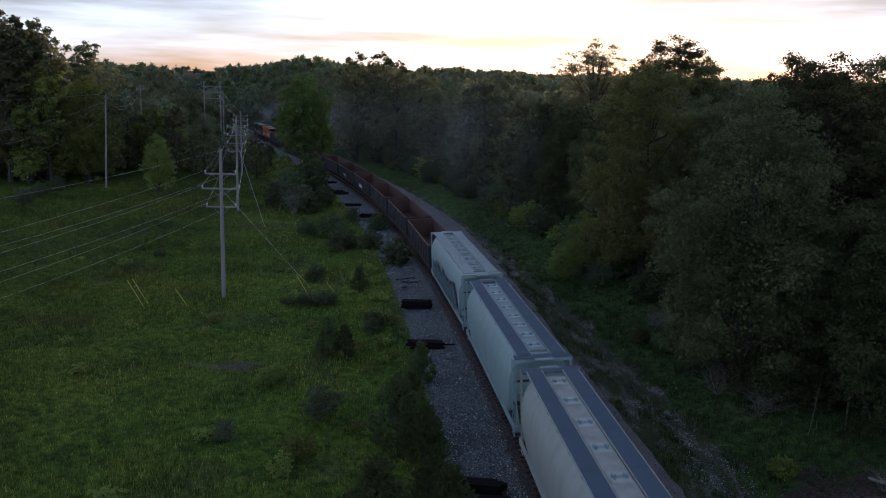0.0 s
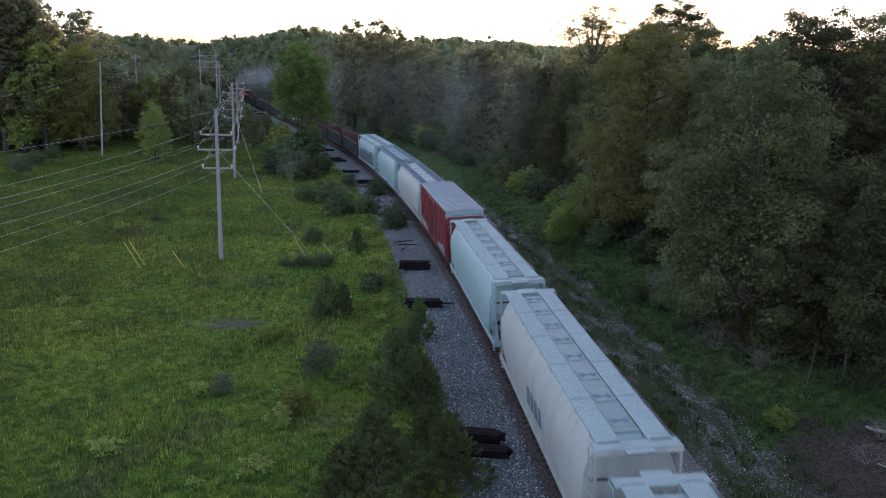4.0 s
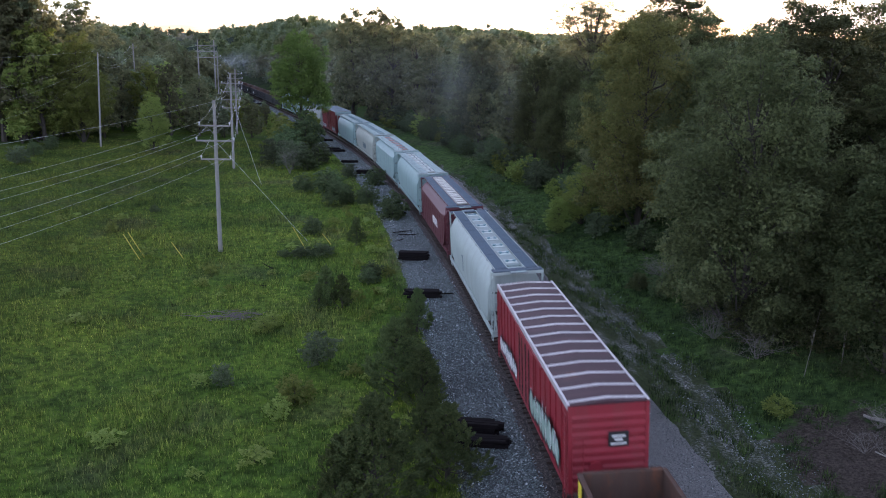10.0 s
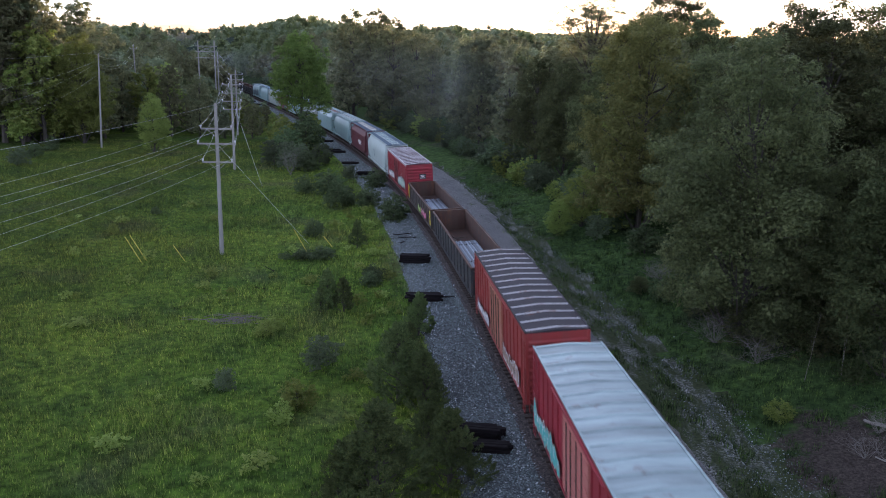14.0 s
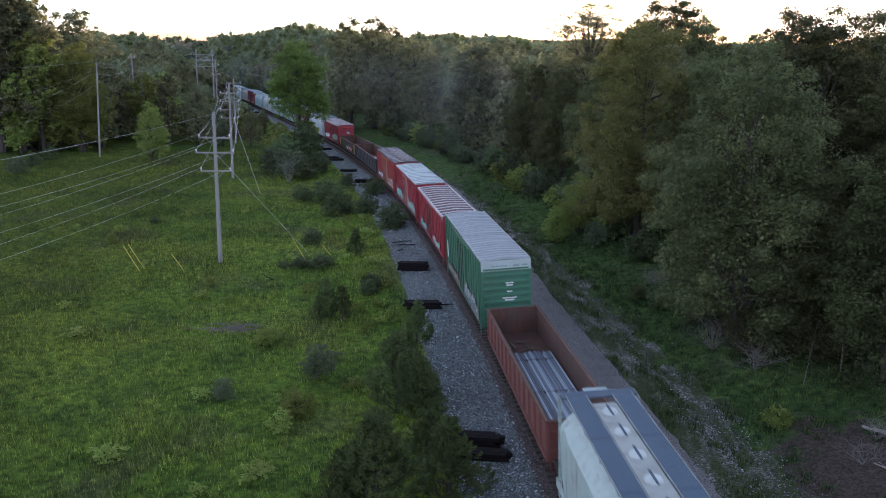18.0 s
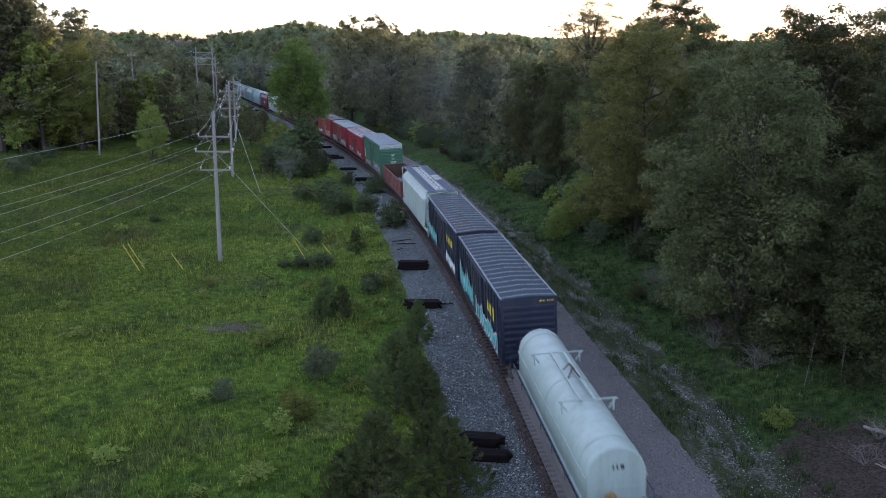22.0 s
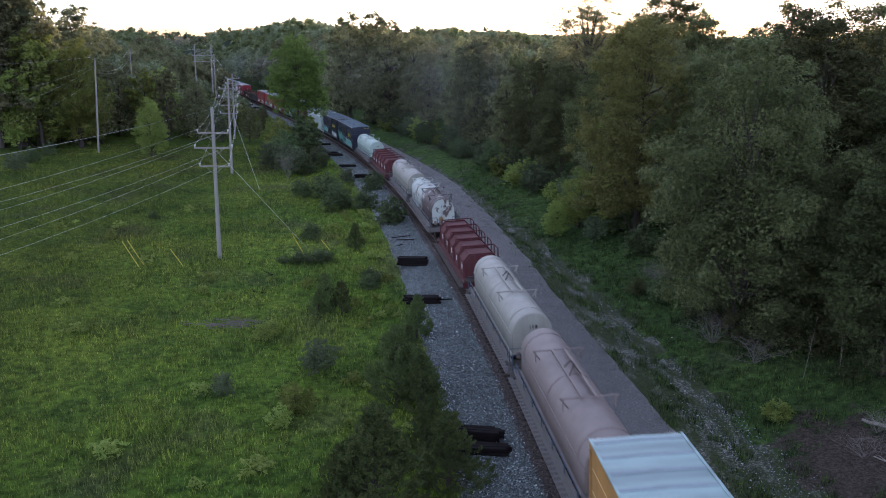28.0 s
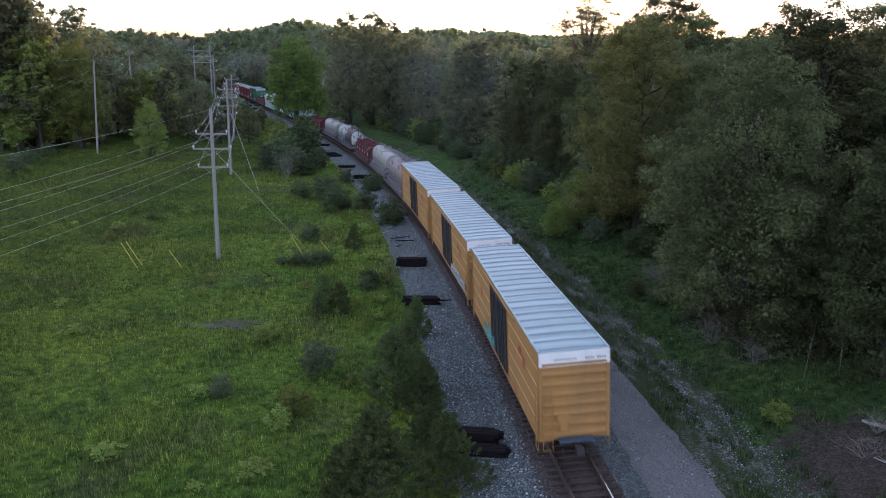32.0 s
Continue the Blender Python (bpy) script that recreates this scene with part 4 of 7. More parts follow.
def gondola(name, label, L, H, out, inside, W=3.1, sprays=None, seed=3, rim=None, yellow=False):
    c = thing(name, label, "gondola car", "cars of the freight train")
    w, h0 = W / 2, 1.05
    part("floor", boxes((0, 0, h0 + 0.05, W - 0.2, L - 0.1, 0.12)), inside, c, "rusty steel floor")
    for side in (-1, 1):
        part("side_wall", boxes((side * (w - 0.11), 0, (h0 + H) / 2, 0.05, L, H - h0)), out, c)
        part("inner_lining", boxes((side * (w - 0.145), 0, (h0 + H) / 2 + 0.02, 0.016, L - 0.12, H - h0 - 0.14)), inside, c, "rusted inner face")
        n = 14
        for i in range(n):
            bm = bmesh.new()
            y = -L / 2 + 0.15 + (L - 0.3) * i / (n - 1)
            vs = [bm.verts.new((side * x, y + d, z)) for z in (h0, H - 0.1) for x, d in ((w - 0.09, -0.12), (w, -0.06), (w, 0.06), (w - 0.09, 0.12))]
            for q in range(3):
                bm.faces.new((vs[q], vs[q + 1], vs[q + 5], vs[q + 4]))
            bm.faces.new(vs[0:4])
            bm.faces.new(vs[4:8][::-1])
            bmesh.ops.recalc_face_normals(bm, faces=bm.faces)
            part("side_post", bm, out, c)
        part("top_rim", bevelled(boxes((side * (w - 0.08), 0, H - 0.05, 0.18, L + 0.02, 0.11)), 0.02), rim or inside, c, "worn top rim")
        part("side_sill", boxes((side * (w - 0.06), 0, h0 - 0.02, 0.12, L, 0.2)), out, c)
        if sprays:
            for (y0, y1, z0, z1, mats) in sprays:
                spray(c, side, y0, y1, z0, z1, w, mats, seed)
        if yellow:
            part("reflective_panel", boxes((side * (w + 0.004), L / 2 - 0.4, (h0 + H) / 2, 0.01, 0.45, H - h0 - 0.3), (side * (w + 0.004), -L / 2 + 0.4, (h0 + H) / 2, 0.01, 0.45, H - h0 - 0.3)), M_LETTER, c, "yellow end panel")
    for e in (-1, 1):
        part("end_wall", boxes((0, e * (L / 2 - 0.05), (h0 + H) / 2, W - 0.24, 0.08, H - h0)), out, c)
        part("end_lining", boxes((0, e * (L / 2 - 0.1), (h0 + H) / 2, W - 0.32, 0.016, H - h0 - 0.12)), inside, c)
        part("end_rim", boxes((0, e * (L / 2 - 0.05), H - 0.04, W - 0.34, 0.17, 0.12)), rim or inside, c)
        part("end_rib", boxes(*[(0, e * (L / 2 + 0.02), h0 + 0.35 + 0.42 * i, W - 0.3, 0.09, 0.14) for i in range(max(2, int((H - h0) / 0.45)))]), out, c)
        part("end_platform", boxes((0, e * (L / 2 + 0.2), h0, 1.6, 0.4, 0.05)), M_GRATE, c)
        ladder("ladder", e * (w - 0.35), e * (L / 2 + 0.1), 0.6, H, 0.4, out, c, "x")
    running_gear(c, L, L / 2 - 2.2, 0.8, out)
    return c


def pipe_load(label, y0, y1, z0, seed):
    """Bundles of long thin pipes, side by side, each layer on battens."""
    t = thing("pipe_load", label, "pipes", "pipe loads in the gondolas")
    rnd = random.Random(seed)
    bm = bmesh.new()
    for y in np.linspace(y0 + 0.6, y1 - 0.6, 4):
        box(bm, 0, y, z0 + 0.05, 2.5, 0.1, 0.1)
    part("batten", bm, M_DEADWOOD, t)
    for i in range(9):
        bm = bmesh.new()
        box(bm, 0, 0, 0, rnd.uniform(0.5, 1.3), 0.1, 0.04)
        o = part("dunnage_board", bm, M_DUNNAGE, t)
        o.matrix_basis = pose(rnd.uniform(-0.6, 0.6), y1 + rnd.uniform(0.4, 2.4), z0 + 0.03 + 0.03 * i, rnd.uniform(-3, 3), 0, rnd.uniform(0, 180))
    r = 0.043
    for b in range(5):
        cx = -1.06 + b * 0.53
        a, e = y0 + rnd.uniform(-0.1, 0.15), y1 + rnd.uniform(-0.15, 0.1)
        for row in range(2):
            for k in range(6 - row):
                x = cx + (k - 2.5 + 0.5 * row) * r * 2.04
                z = z0 + 0.14 + r + row * r * 1.75 + rnd.uniform(-0.008, 0.01)
                bm = bmesh.new()
                j = rnd.uniform(-0.12, 0.12)
                rod(bm, (x, a + j, z), (x, e + j, z), r, 7)
                part("pipe", bm, M_PIPE, t)
        for y in (y0 + 1.2, y1 - 1.2, (y0 + y1) / 2):
            part("strap", boxes((cx, y, z0 + 0.14 + 1.9 * r, 12.6 * r, 0.03, 4.0 * r)), M_STEEL_DARK, t)
    return t


# ---- coil cars ----


def hood_car(name, label, L, mat, side_mat, mat2=None, top=3.82, two=False):
    """A coil car with a long rounded hood on a deep well underframe."""
    c = thing(name, label, "coil car", "cars of the freight train")
    W, r = 3.0, 1.1
    zc = top - r
    ends = [(-L / 2, L / 2, mat)] if not two else [(-L / 2, -0.02, mat2), (0.02, L / 2, mat)]
    for a, b, mm in ends:
        rings = []
        m = 20
        for y, k in ((a, 0.955), (a + 0.06, 0.99), (a + 0.16, 1.0), (b - 0.16, 1.0), (b - 0.06, 0.99), (b, 0.955)):
            ring = [(-r * k, y, 1.55)]
            ring += [(-r * k * math.cos(math.pi * i / m), y, zc + r * k * math.sin(math.pi * i / m)) for i in range(m + 1)]
            ring += [(r * k, y, 1.55)]
            rings.append(ring)
        h = part("hood", loft(rings), mm, c)
        if two:
            h.data.materials.append(M_HOOD_WORN)
            for f in h.data.polygons:
                f.material_index = int(len(f.vertices) > 4)
        h.data.polygons.foreach_set("use_smooth", [len(p.vertices) == 4 for p in h.data.polygons])
        for y in np.linspace(a + 0.9, b - 0.9, 2 if two else 3):
            bm = bmesh.new()
            pts = [(-(r + 0.02) * math.cos(math.pi * i / 16), y, zc + (r + 0.02) * math.sin(math.pi * i / 16)) for i in range(17)]
            for p, q in zip(pts, pts[1:]):
                rod(bm, p, q, 0.014, 4)
            part("hood_seam", bm, mm, h)
        mid = (a + b) / 2
        half = min(2.6, (b - a) * 0.3)
        for y in (mid - half, mid + half):
            bm = rods(0.035, ((-1.05, y, zc + 0.7), (-1.05, y, top + 0.12)), ((1.05, y, zc + 0.7), (1.05, y, top + 0.12)), ((-1.2, y, top + 0.12), (1.2, y, top + 0.12)), ((-1.15, y, top + 0.12), (-0.85, y, top - 0.3)), ((1.15, y, top + 0.12), (0.85, y, top - 0.3)))
            part("lifting_frame", bm, mm, h)
        part("lifting_beam", boxes((0.28, mid, top + 0.1, 0.09, 2 * half, 0.12), (-0.28, mid, top + 0.1, 0.09, 2 * half, 0.12)), mm, h)
        bm = rods(0.03, ((-0.28, mid - 0.5, top + 0.12), (0, mid - 0.2, top + 0.5)), ((0.28, mid - 0.5, top + 0.12), (0, mid - 0.2, top + 0.5)), ((0, mid - 0.2, top + 0.5), (0, mid + 0.3, top + 0.5)), ((0, mid + 0.3, top + 0.5), (0.28, mid + 0.5, top + 0.12)), ((0, mid + 0.3, top + 0.5), (-0.28, mid + 0.5, top + 0.12)))
        part("lifting_bail", bm, M_STEEL_DARK, h)
        for sx in (-1, 1):
            part("hood_flange", boxes((sx * (r + 0.03), mid, 1.6, 0.1, b - a, 0.12), (sx * (r + 0.015), mid, zc - 0.05, 0.05, b - a, 0.06)), mm, h)
    for sx in (-1, 1):
        part("side_sill", boxes((sx * 1.3, 0, 1.2, 0.14, L + 1.2, 0.62)), side_mat, c)
        g = part("side_walkway", boxes((sx * 1.5, 0, 0.95, 0.3, L + 1.6, 0.05)), side_mat, c, "grated side walkway")
        part("grating", boxes(*[(sx * 1.5, -L / 2 - 0.6 + 0.4 * i, 0.98, 0.28, 0.04, 0.03) for i in range(int((L + 1.2) / 0.4))]), M_STEEL_DARK, g)
        part("handrail", rods(0.025, ((sx * 1.36, -L / 2, 2.0), (sx * 1.36, L / 2, 2.0)), *[((sx * 1.36, y, 1.5), (sx * 1.36, y, 2.0)) for y in np.linspace(-L / 2, L / 2, 7)]), M_GRATE, c)
    for e in (-1, 1):
        part("end_deck", boxes((0, e * (L / 2 + 0.4), 1.25, 3.0, 0.85, 0.1)), M_STEEL_DARK, c)
        part("end_sill", boxes((0, e * (L / 2 + 0.8), 1.1, 3.05, 0.12, 0.4)), side_mat, c)
        for sx in (-1, 1):
            part("end_rail", rods(0.025, ((sx * 1.4, e * (L / 2 + 0.7), 1.3), (sx * 1.4, e * (L / 2 + 0.7), 2.2)), ((sx * 1.4, e * (L / 2 + 0.7), 2.2), (sx * 0.7, e * (L / 2 + 0.7), 2.2)), ((sx * 0.7, e * (L / 2 + 0.7), 2.2), (sx * 0.7, e * (L / 2 + 0.7), 1.3))), M_GRATE, c)
        bm = bmesh.new()
        rod(bm, (e * 0.25, e * (L / 2 + 0.03), 1.95), (e * 0.25, e * (L / 2 + 0.14), 1.95), 0.06, 10)
        for i in range(16):
            a, b = (2 * math.pi * (i + q) / 16 for q in (0, 1))
            rod(bm, (e * 0.25 + 0.2 * math.cos(a), e * (L / 2 + 0.14), 1.95 + 0.2 * math.sin(a)), (e * 0.25 + 0.2 * math.cos(b), e * (L / 2 + 0.14), 1.95 + 0.2 * math.sin(b)), 0.035, 5)
            if i % 4 == 0:
                rod(bm, (e * 0.25, e * (L / 2 + 0.14), 1.95), (e * 0.25 + 0.2 * math.cos(a), e * (L / 2 + 0.14), 1.95 + 0.2 * math.sin(a)), 0.03, 5)
        part("brake_wheel", bm, M_BRASS, c, "brass-yellow brake wheel")
        part("end_seam", boxes((0, e * (L / 2 + 0.015), 2.3, 2.05, 0.02, 0.03)), mat, c)
        part("brake_box", bevelled(boxes((e * 0.25, e * (L / 2 + 0.09), 1.55, 0.34, 0.14, 0.3), (e * 0.8, e * (L / 2 + 0.09), 1.6, 0.2, 0.12, 0.34)), 0.015), M_HOOD_BROWN, c, "rusty brake gear")
        bars(c, [(-0.13, e * (L / 2 + 0.02), top - 0.75, 0.04, 0.02, 0.18), (0.02, e * (L / 2 + 0.02), top - 0.75, 0.04, 0.02, 0.18), (0.2, e * (L / 2 + 0.02), top - 0.75, 0.12, 0.02, 0.17)], M_BLACK)
    running_gear(c, L + 1.6, L / 2 - 1.4, 0.55)
    return c


def red_coil_car(name, label, L):
    c = thing(name, label, "coil car", "cars of the freight train")
    top, n = 3.0, 5
    for k in range(n):
        a = -L / 2 + L * k / n + 0.05
        b = a + L / n - 0.1
        prof = [(-1.22, 1.4), (-1.22, top - 0.5), (-0.8, top), (0.8, top), (1.22, top - 0.5), (1.22, 1.4)]
        ins = 0.12 if k in (0, n - 1) else 0.0
        rings = [[(x * f, y, z) for x, z in prof] for y, f in ((a, 0.97), (a + 0.08, 1.0), (b - 0.08, 1.0), (b, 0.97))]
        h = part("hood", loft(rings), M_COIL_RED, c)
        for y in (a + 0.15, b - 0.15):
            bm = bmesh.new()
            pts = [(x * 1.03, y, z + 0.05) for x, z in prof]
            for p, q in zip(pts, pts[1:]):
                rod(bm, p, q, 0.05, 4)
            part("hood_rib", bm, M_COIL_RED, h)
        m = (a + b) / 2
        bm = rods(0.045, ((-1.1, b - 0.1, top + 0.16), (1.4, b - 0.1, top + 0.16)), ((1.4, b - 0.1, top + 0.16), (1.4, b - 0.1, 1.5)), ((1.4, b - 0.1, top + 0.16), (1.4, a + 0.9, top + 0.16)), ((1.4, a + 0.9, top + 0.16), (1.4, a + 0.9, 1.5)), ((-1.1, b - 0.1, top + 0.16), (-1.1, b - 0.1, top - 0.4)))
        part("stacking_frame", bm, M_COIL_RED, h)
        part("placard", boxes((-1.235, m, 2.0, 0.02, 0.2, 0.4)), M_WHITE, h, "white placard")
    for sx in (-1, 1):
        part("side_sill", boxes((sx * 1.34, 0, 1.2, 0.14, L + 1.4, 0.45)), M_COIL_RED, c)
        part("side_walkway", boxes((sx * 1.62, 0, 0.95, 0.3, L + 1.4, 0.05)), M_STEEL_DARK, c)
    for e in (-1, 1):
        part("end_deck", boxes((0, e * (L / 2 + 0.4), 1.3, 3.0, 0.9, 0.1)), M_STEEL_DARK, c)
        part("end_sill", boxes((0, e * (L / 2 + 0.8), 1.1, 3.05, 0.12, 0.4)), M_COIL_RED, c)
        bars(c, [(0.05, e * (L / 2 + 0.02), 2.5, 0.6, 0.02, 0.06), (0.05, e * (L / 2 + 0.02), 2.35, 0.5, 0.02, 0.06), (0.05, e * (L / 2 + 0.02), 2.18, 0.6, 0.02, 0.06)], M_WHITE)
    running_gear(c, L + 1.6, L / 2 - 1.5, 0.55)
    return c


def locomotive(name, label, col):
    c = thing(name, label, "locomotive", "locomotives at the head of the train")
    L = 21.0
    part("underframe", boxes((0, 0, 1.35, 3.0, L, 0.35)), M_BLACK, c)
    part("long_hood", bevelled(boxes((0, -2.4, 2.95, 1.75, L - 7.5, 2.9)), 0.06), col, c)
    part("cab", bevelled(boxes((0, 7.0, 3.0, 2.95, 2.6, 3.0)), 0.08), col, c)
    part("short_hood", bevelled(boxes((0, 9.2, 2.2, 1.9, 1.8, 1.5)), 0.08), col, c)
    part("radiator", bevelled(boxes((0, -8.2, 4.1, 2.9, 3.6, 0.8)), 0.06), M_BLACK, c)
    part("exhaust_housing", boxes((0, 0, 4.5, 1.2, 3.0, 0.3)), M_BLACK, c)
    part("fuel_tank", bevelled(boxes((0, 0, 0.8, 2.7, 5.5, 0.8)), 0.1), M_BLACK, c)
    for sx in (-1, 1):
        part("cab_window", boxes((sx * 1.48, 7.0, 3.7, 0.03, 1.6, 0.7)), M_GLASS_DARK, c)
        part("handrail", rods(0.03, ((sx * 1.45, -L / 2, 2.5), (sx * 1.45, 5.5, 2.5)), *[((sx * 1.45, y, 1.5), (sx * 1.45, y, 2.5)) for y in np.linspace(-L / 2, 5.5, 8)]), M_WHITE, c)
    for sx in (-0.7, 0.7):
        part("windscreen", boxes((sx, 8.32, 3.75, 0.9, 0.03, 0.7)), M_GLASS_DARK, c)
    for e in (-1, 1):
        part("pilot", boxes((0, e * (L / 2), 0.8, 2.8, 0.3, 1.0)), M_BLACK, c)
    running_gear(c, L, 6.6, 0.8)
    return c

# ---- the train, from its head to its tail ----
W_, B_, P_, G_, K_ = M_SPRAYS
BOX_L = 15.45


def join_train(c, front, rear, bogie=None):
    MOVERS.append((c, (front + rear) / 2, bogie or (front - rear) / 2 - 2.2))
    return c


join_train(locomotive("locomotive", "dark diesel locomotive hauling a freight train", M_BLACK), 310.6, 289.6)
join_train(locomotive("locomotive", "orange diesel locomotive under a smoke haze", M_ORANGE), 287.6, 266.6)
GOND_END = [77.0 + 17.4 * i for i in range(11)]
for i, q in enumerate(GOND_END):
    g = gondola("gondola_car", "empty black gondola car with a rusty inside", 15.7, 3.1, M_GOND_BLACK, M_GOND_IN, sprays=[(-1.5, 1.5, 1.4, 2.4, [W_])] if i in (3, 4) else None, seed=i)
    join_train(g, q + 15.7, q)

join_train(hopper("hopper_car", "pale blue-grey hopper car sprayed with tall dark strokes", 18.0, M_HOPPER, M_HOPPER, M_HOPPER, board=M_BOARD_SHADE, sprays=[(-7, 6.5, 1.3, 3.4, [M_SPRAY_SLATE])], seed=11), 75.25, 57.27)
join_train(hopper("hopper_car", "pale blue-grey covered hopper car with rounded sides", 16.9, M_HOPPER, M_HOPPER, M_HOPPER, n_hatch=8), 55.6, 38.75)
join_train(hopper("hopper_car", "dusty beige covered hopper car with grey walkways", 18.0, M_HOPPER_BEIGE, M_HOPPER_BEIGE, M_HOPPER_BEIGE, n_hatch=7), 37.3, 19.3)
join_train(boxcar("box_car", "dark red high boxcar with a pale ribbed roof", BOX_L, 5.0, 3.1, M_RED_DARK, M_ROOF_GREY, M_RED_DARK, cap=M_ROOF_GALV, rib_mat=M_RIB_DARK, rib_step=0.55, sprays=[(3, 7, 1.2, 2.0, [M_SPRAY_SLATE, W_, W_, M_TEAL]), (-7, -4, 1.2, 2.1, [M_SPRAY_SLATE, W_, M_TEAL, W_])], seed=4), 17.8, 2.35)
join_train(hopper("hopper_car", "pale blue-grey rounded hopper car, nearly clean", 18.4, M_HOPPER, M_HOPPER, M_HOPPER, H=4.6, n_hatch=8, board=M_BOARD_SHADE), 0.46, -17.9)
join_train(hopper("hopper_car", "dusty grey hopper car with faded lettering", 18.5, M_HOPPER_BEIGE, M_HOPPER, M_HOPPER, n_hatch=8, board=M_BOARD_SHADE, letters=([(-1.5 + 0.8 * i, 2.3, 0.5, 0.8) for i in range(4)], M_SPRAY_SLATE)), -19.75, -38.3)
join_train(hopper("hopper_car", "grey hopper car with orange-tinted roof hatches", 18.1, M_HOPPER, M_HOPPER, M_HATCH_ORANGE, "flat", n_hatch=8, board=M_BOARD_SHADE), -39.95, -58.0)
join_train(hopper("hopper_car", "pale hopper car with a row of round white hatches", 17.4, M_HOPPER, M_HOPPER, M_HATCH_PALE, hatch="round", n_hatch=7, board=M_BOARD_SHADE), -59.5, -76.85)
join_train(hopper("hopper_car", "maroon hopper car with cream hatch covers and lettering", 16.2, M_MAROON, M_MAROON, M_COVER, "flat", hatch="cover", n_hatch=8, letters=([(-3.0 + 0.72 * i, 2.45, 0.5, 0.5) for i in range(4)] + [(-1.9, 2.1, 2.8, 0.07)], M_WHITE)), -78.45, -94.6)
join_train(hopper("hopper_car", "white rounded hopper car with grey walkways", 17.9, M_HOPPER_WHITE, M_HOPPER_WHITE, M_HOPPER_WHITE, n_hatch=8, letters=([(1.6, 2.5, 0.12, 1.1), (1.9, 2.9, 0.5, 0.1)], M_SPRAY_SLATE)), -96.1, -114.0)
join_train(boxcar("box_car", "red boxcar with a rust-brown roof and silver ribs", BOX_L, 4.45, 3.0, M_RED, M_ROOF_RUST, M_RED, rib_mat=M_RIB_PALE, sprays=[(1.8, 6.4, 1.2, 2.3, [W_, M_SPRAY_SLATE]), (-6.8, -1.0, 1.2, 2.7, [M_SPRAY_SAGE, W_, K_])], seed=5), -115.75, -131.2)
_red = MOVERS[-1][0]
for e in (-1, 1):
    part("placard", boxes((0.35, e * (BOX_L / 2 + 0.1), 3.1, 0.75, 0.03, 0.6)), M_BLACK, _red, "black placard on the end")
    bars(_red, [(0.35, e * (BOX_L / 2 + 0.12), 3.22, 0.5, 0.01, 0.07), (0.35, e * (BOX_L / 2 + 0.12), 3.08, 0.3, 0.01, 0.08), (0.35, e * (BOX_L / 2 + 0.12), 2.92, 0.6, 0.01, 0.06)], M_WHITE)
join_train(gondola("gondola_car", "sooty brown-black gondola car loaded with galvanised pipes", 15.9, 2.75, M_GOND_SOOT, M_GOND_IN, sprays=[(-5.5, -2.5, 1.2, 2.2, [P_, W_]), (-2, 0, 1.2, 2.1, [G_, W_])], yellow=True), -132.9, -148.8)
join_train(gondola("gondola_car", "tall black gondola car loaded with galvanised pipes", 19.9, 2.95, M_GOND_BLACK, M_GOND_IN, yellow=False), -150.4, -170.3)
join_train(boxcar("box_car", "weathered oxide-red boxcar with brown ribbed roof", BOX_L, 4.5, 3.05, M_REDBROWN, M_ROOF_BROWN, M_HATCH_ORANGE, sprays=[(-6.5, -2.2, 1.2, 2.3, [M_SPRAY_TAN, K_, W_]), (2.2, 6.5, 1.2, 2.1, [W_, M_SPRAY_SLATE])], rib_mat=M_ROOF_WORN, seed=6), -172.1, -187.55)
join_train(boxcar("box_car", "red boxcar with silver roof and teal graffiti", BOX_L, 4.5, 3.05, M_RED, M_ROOF_SILVER, M_HATCH_PINK, rib_step=1.0, sprays=[(-7, -2.2, 1.15, 2.3, [M_SPRAY_SAGE, W_, M_TEAL]), (2.2, 7, 1.15, 2.4, [M_TEAL, W_, M_SPRAY_SAGE])], seed=7), -189.4, -204.85)
join_train(boxcar("box_car", "red boxcar with dark roof and silver ribs", BOX_L, 4.5, 3.05, M_RED, M_ROOF_RUST, M_RED, rib_mat=M_RIB_PALE, sprays=[(-6, -2.2, 1.15, 2.0, [M_SPRAY_SAGE, W_]), (2.0, 6, 1.15, 2.1, [M_TEAL, W_])], seed=8), -206.9, -222.35)
join_train(boxcar("box_car", "green high boxcar with grey roof and white end band", BOX_L, 5.12, 3.1, M_GREEN, M_ROOF_GREY, M_GREEN, cap=M_HOPPER_WHITE, rib_mat=M_RIB_DARK, rib_step=0.6, sprays=[(-7, -1.5, 1.15, 2.3, [M_SPRAY_SLATE, W_, M_SPRAY_TAN]), (0.5, 6.5, 1.15, 1.9, [M_SPRAY_TAN, M_SPRAY_SLATE, K_])], seed=9, letters=([(0.5 + 0.25 * i, 3.0, 0.14, 0.3) for i in range(5)] + [(6.9, 2.6 + 0.0, 0.5, 1.3)], M_WHITE)), -224.35, -239.8)
_green = MOVERS[-1][0]
for e in (-1, 1):
    bars(_green, [(0.2, e * (BOX_L / 2 + 0.1), z, w_, 0.012, 0.07) for z, w_ in ((3.75, 0.5), (3.6, 0.4), (3.2, 0.35), (2.8, 0.9), (2.66, 0.6))], M_WHITE)
join_train(gondola("gondola_car", "rusty red gondola car with a pipe load", 15.2, 2.75, M_GOND_RUST, M_GOND_IN), -241.7, -256.9)
join_train(hopper("hopper_car", "white slab-sided hopper car streaked with rust", 18.4, M_HOPPER_RUSTY, M_ROOF_MOTTLED, M_HATCH_PALE, "flat", H=4.7, n_hatch=10, hatch="round", hatch_r=0.3), -258.75, -277.1)
part("walkway_section", boxes((0.86, -0.6, 4.83, 0.72, 3.3, 0.02)), M_ROOF_MOTTLED, MOVERS[-1][0], "newer pale walkway section")
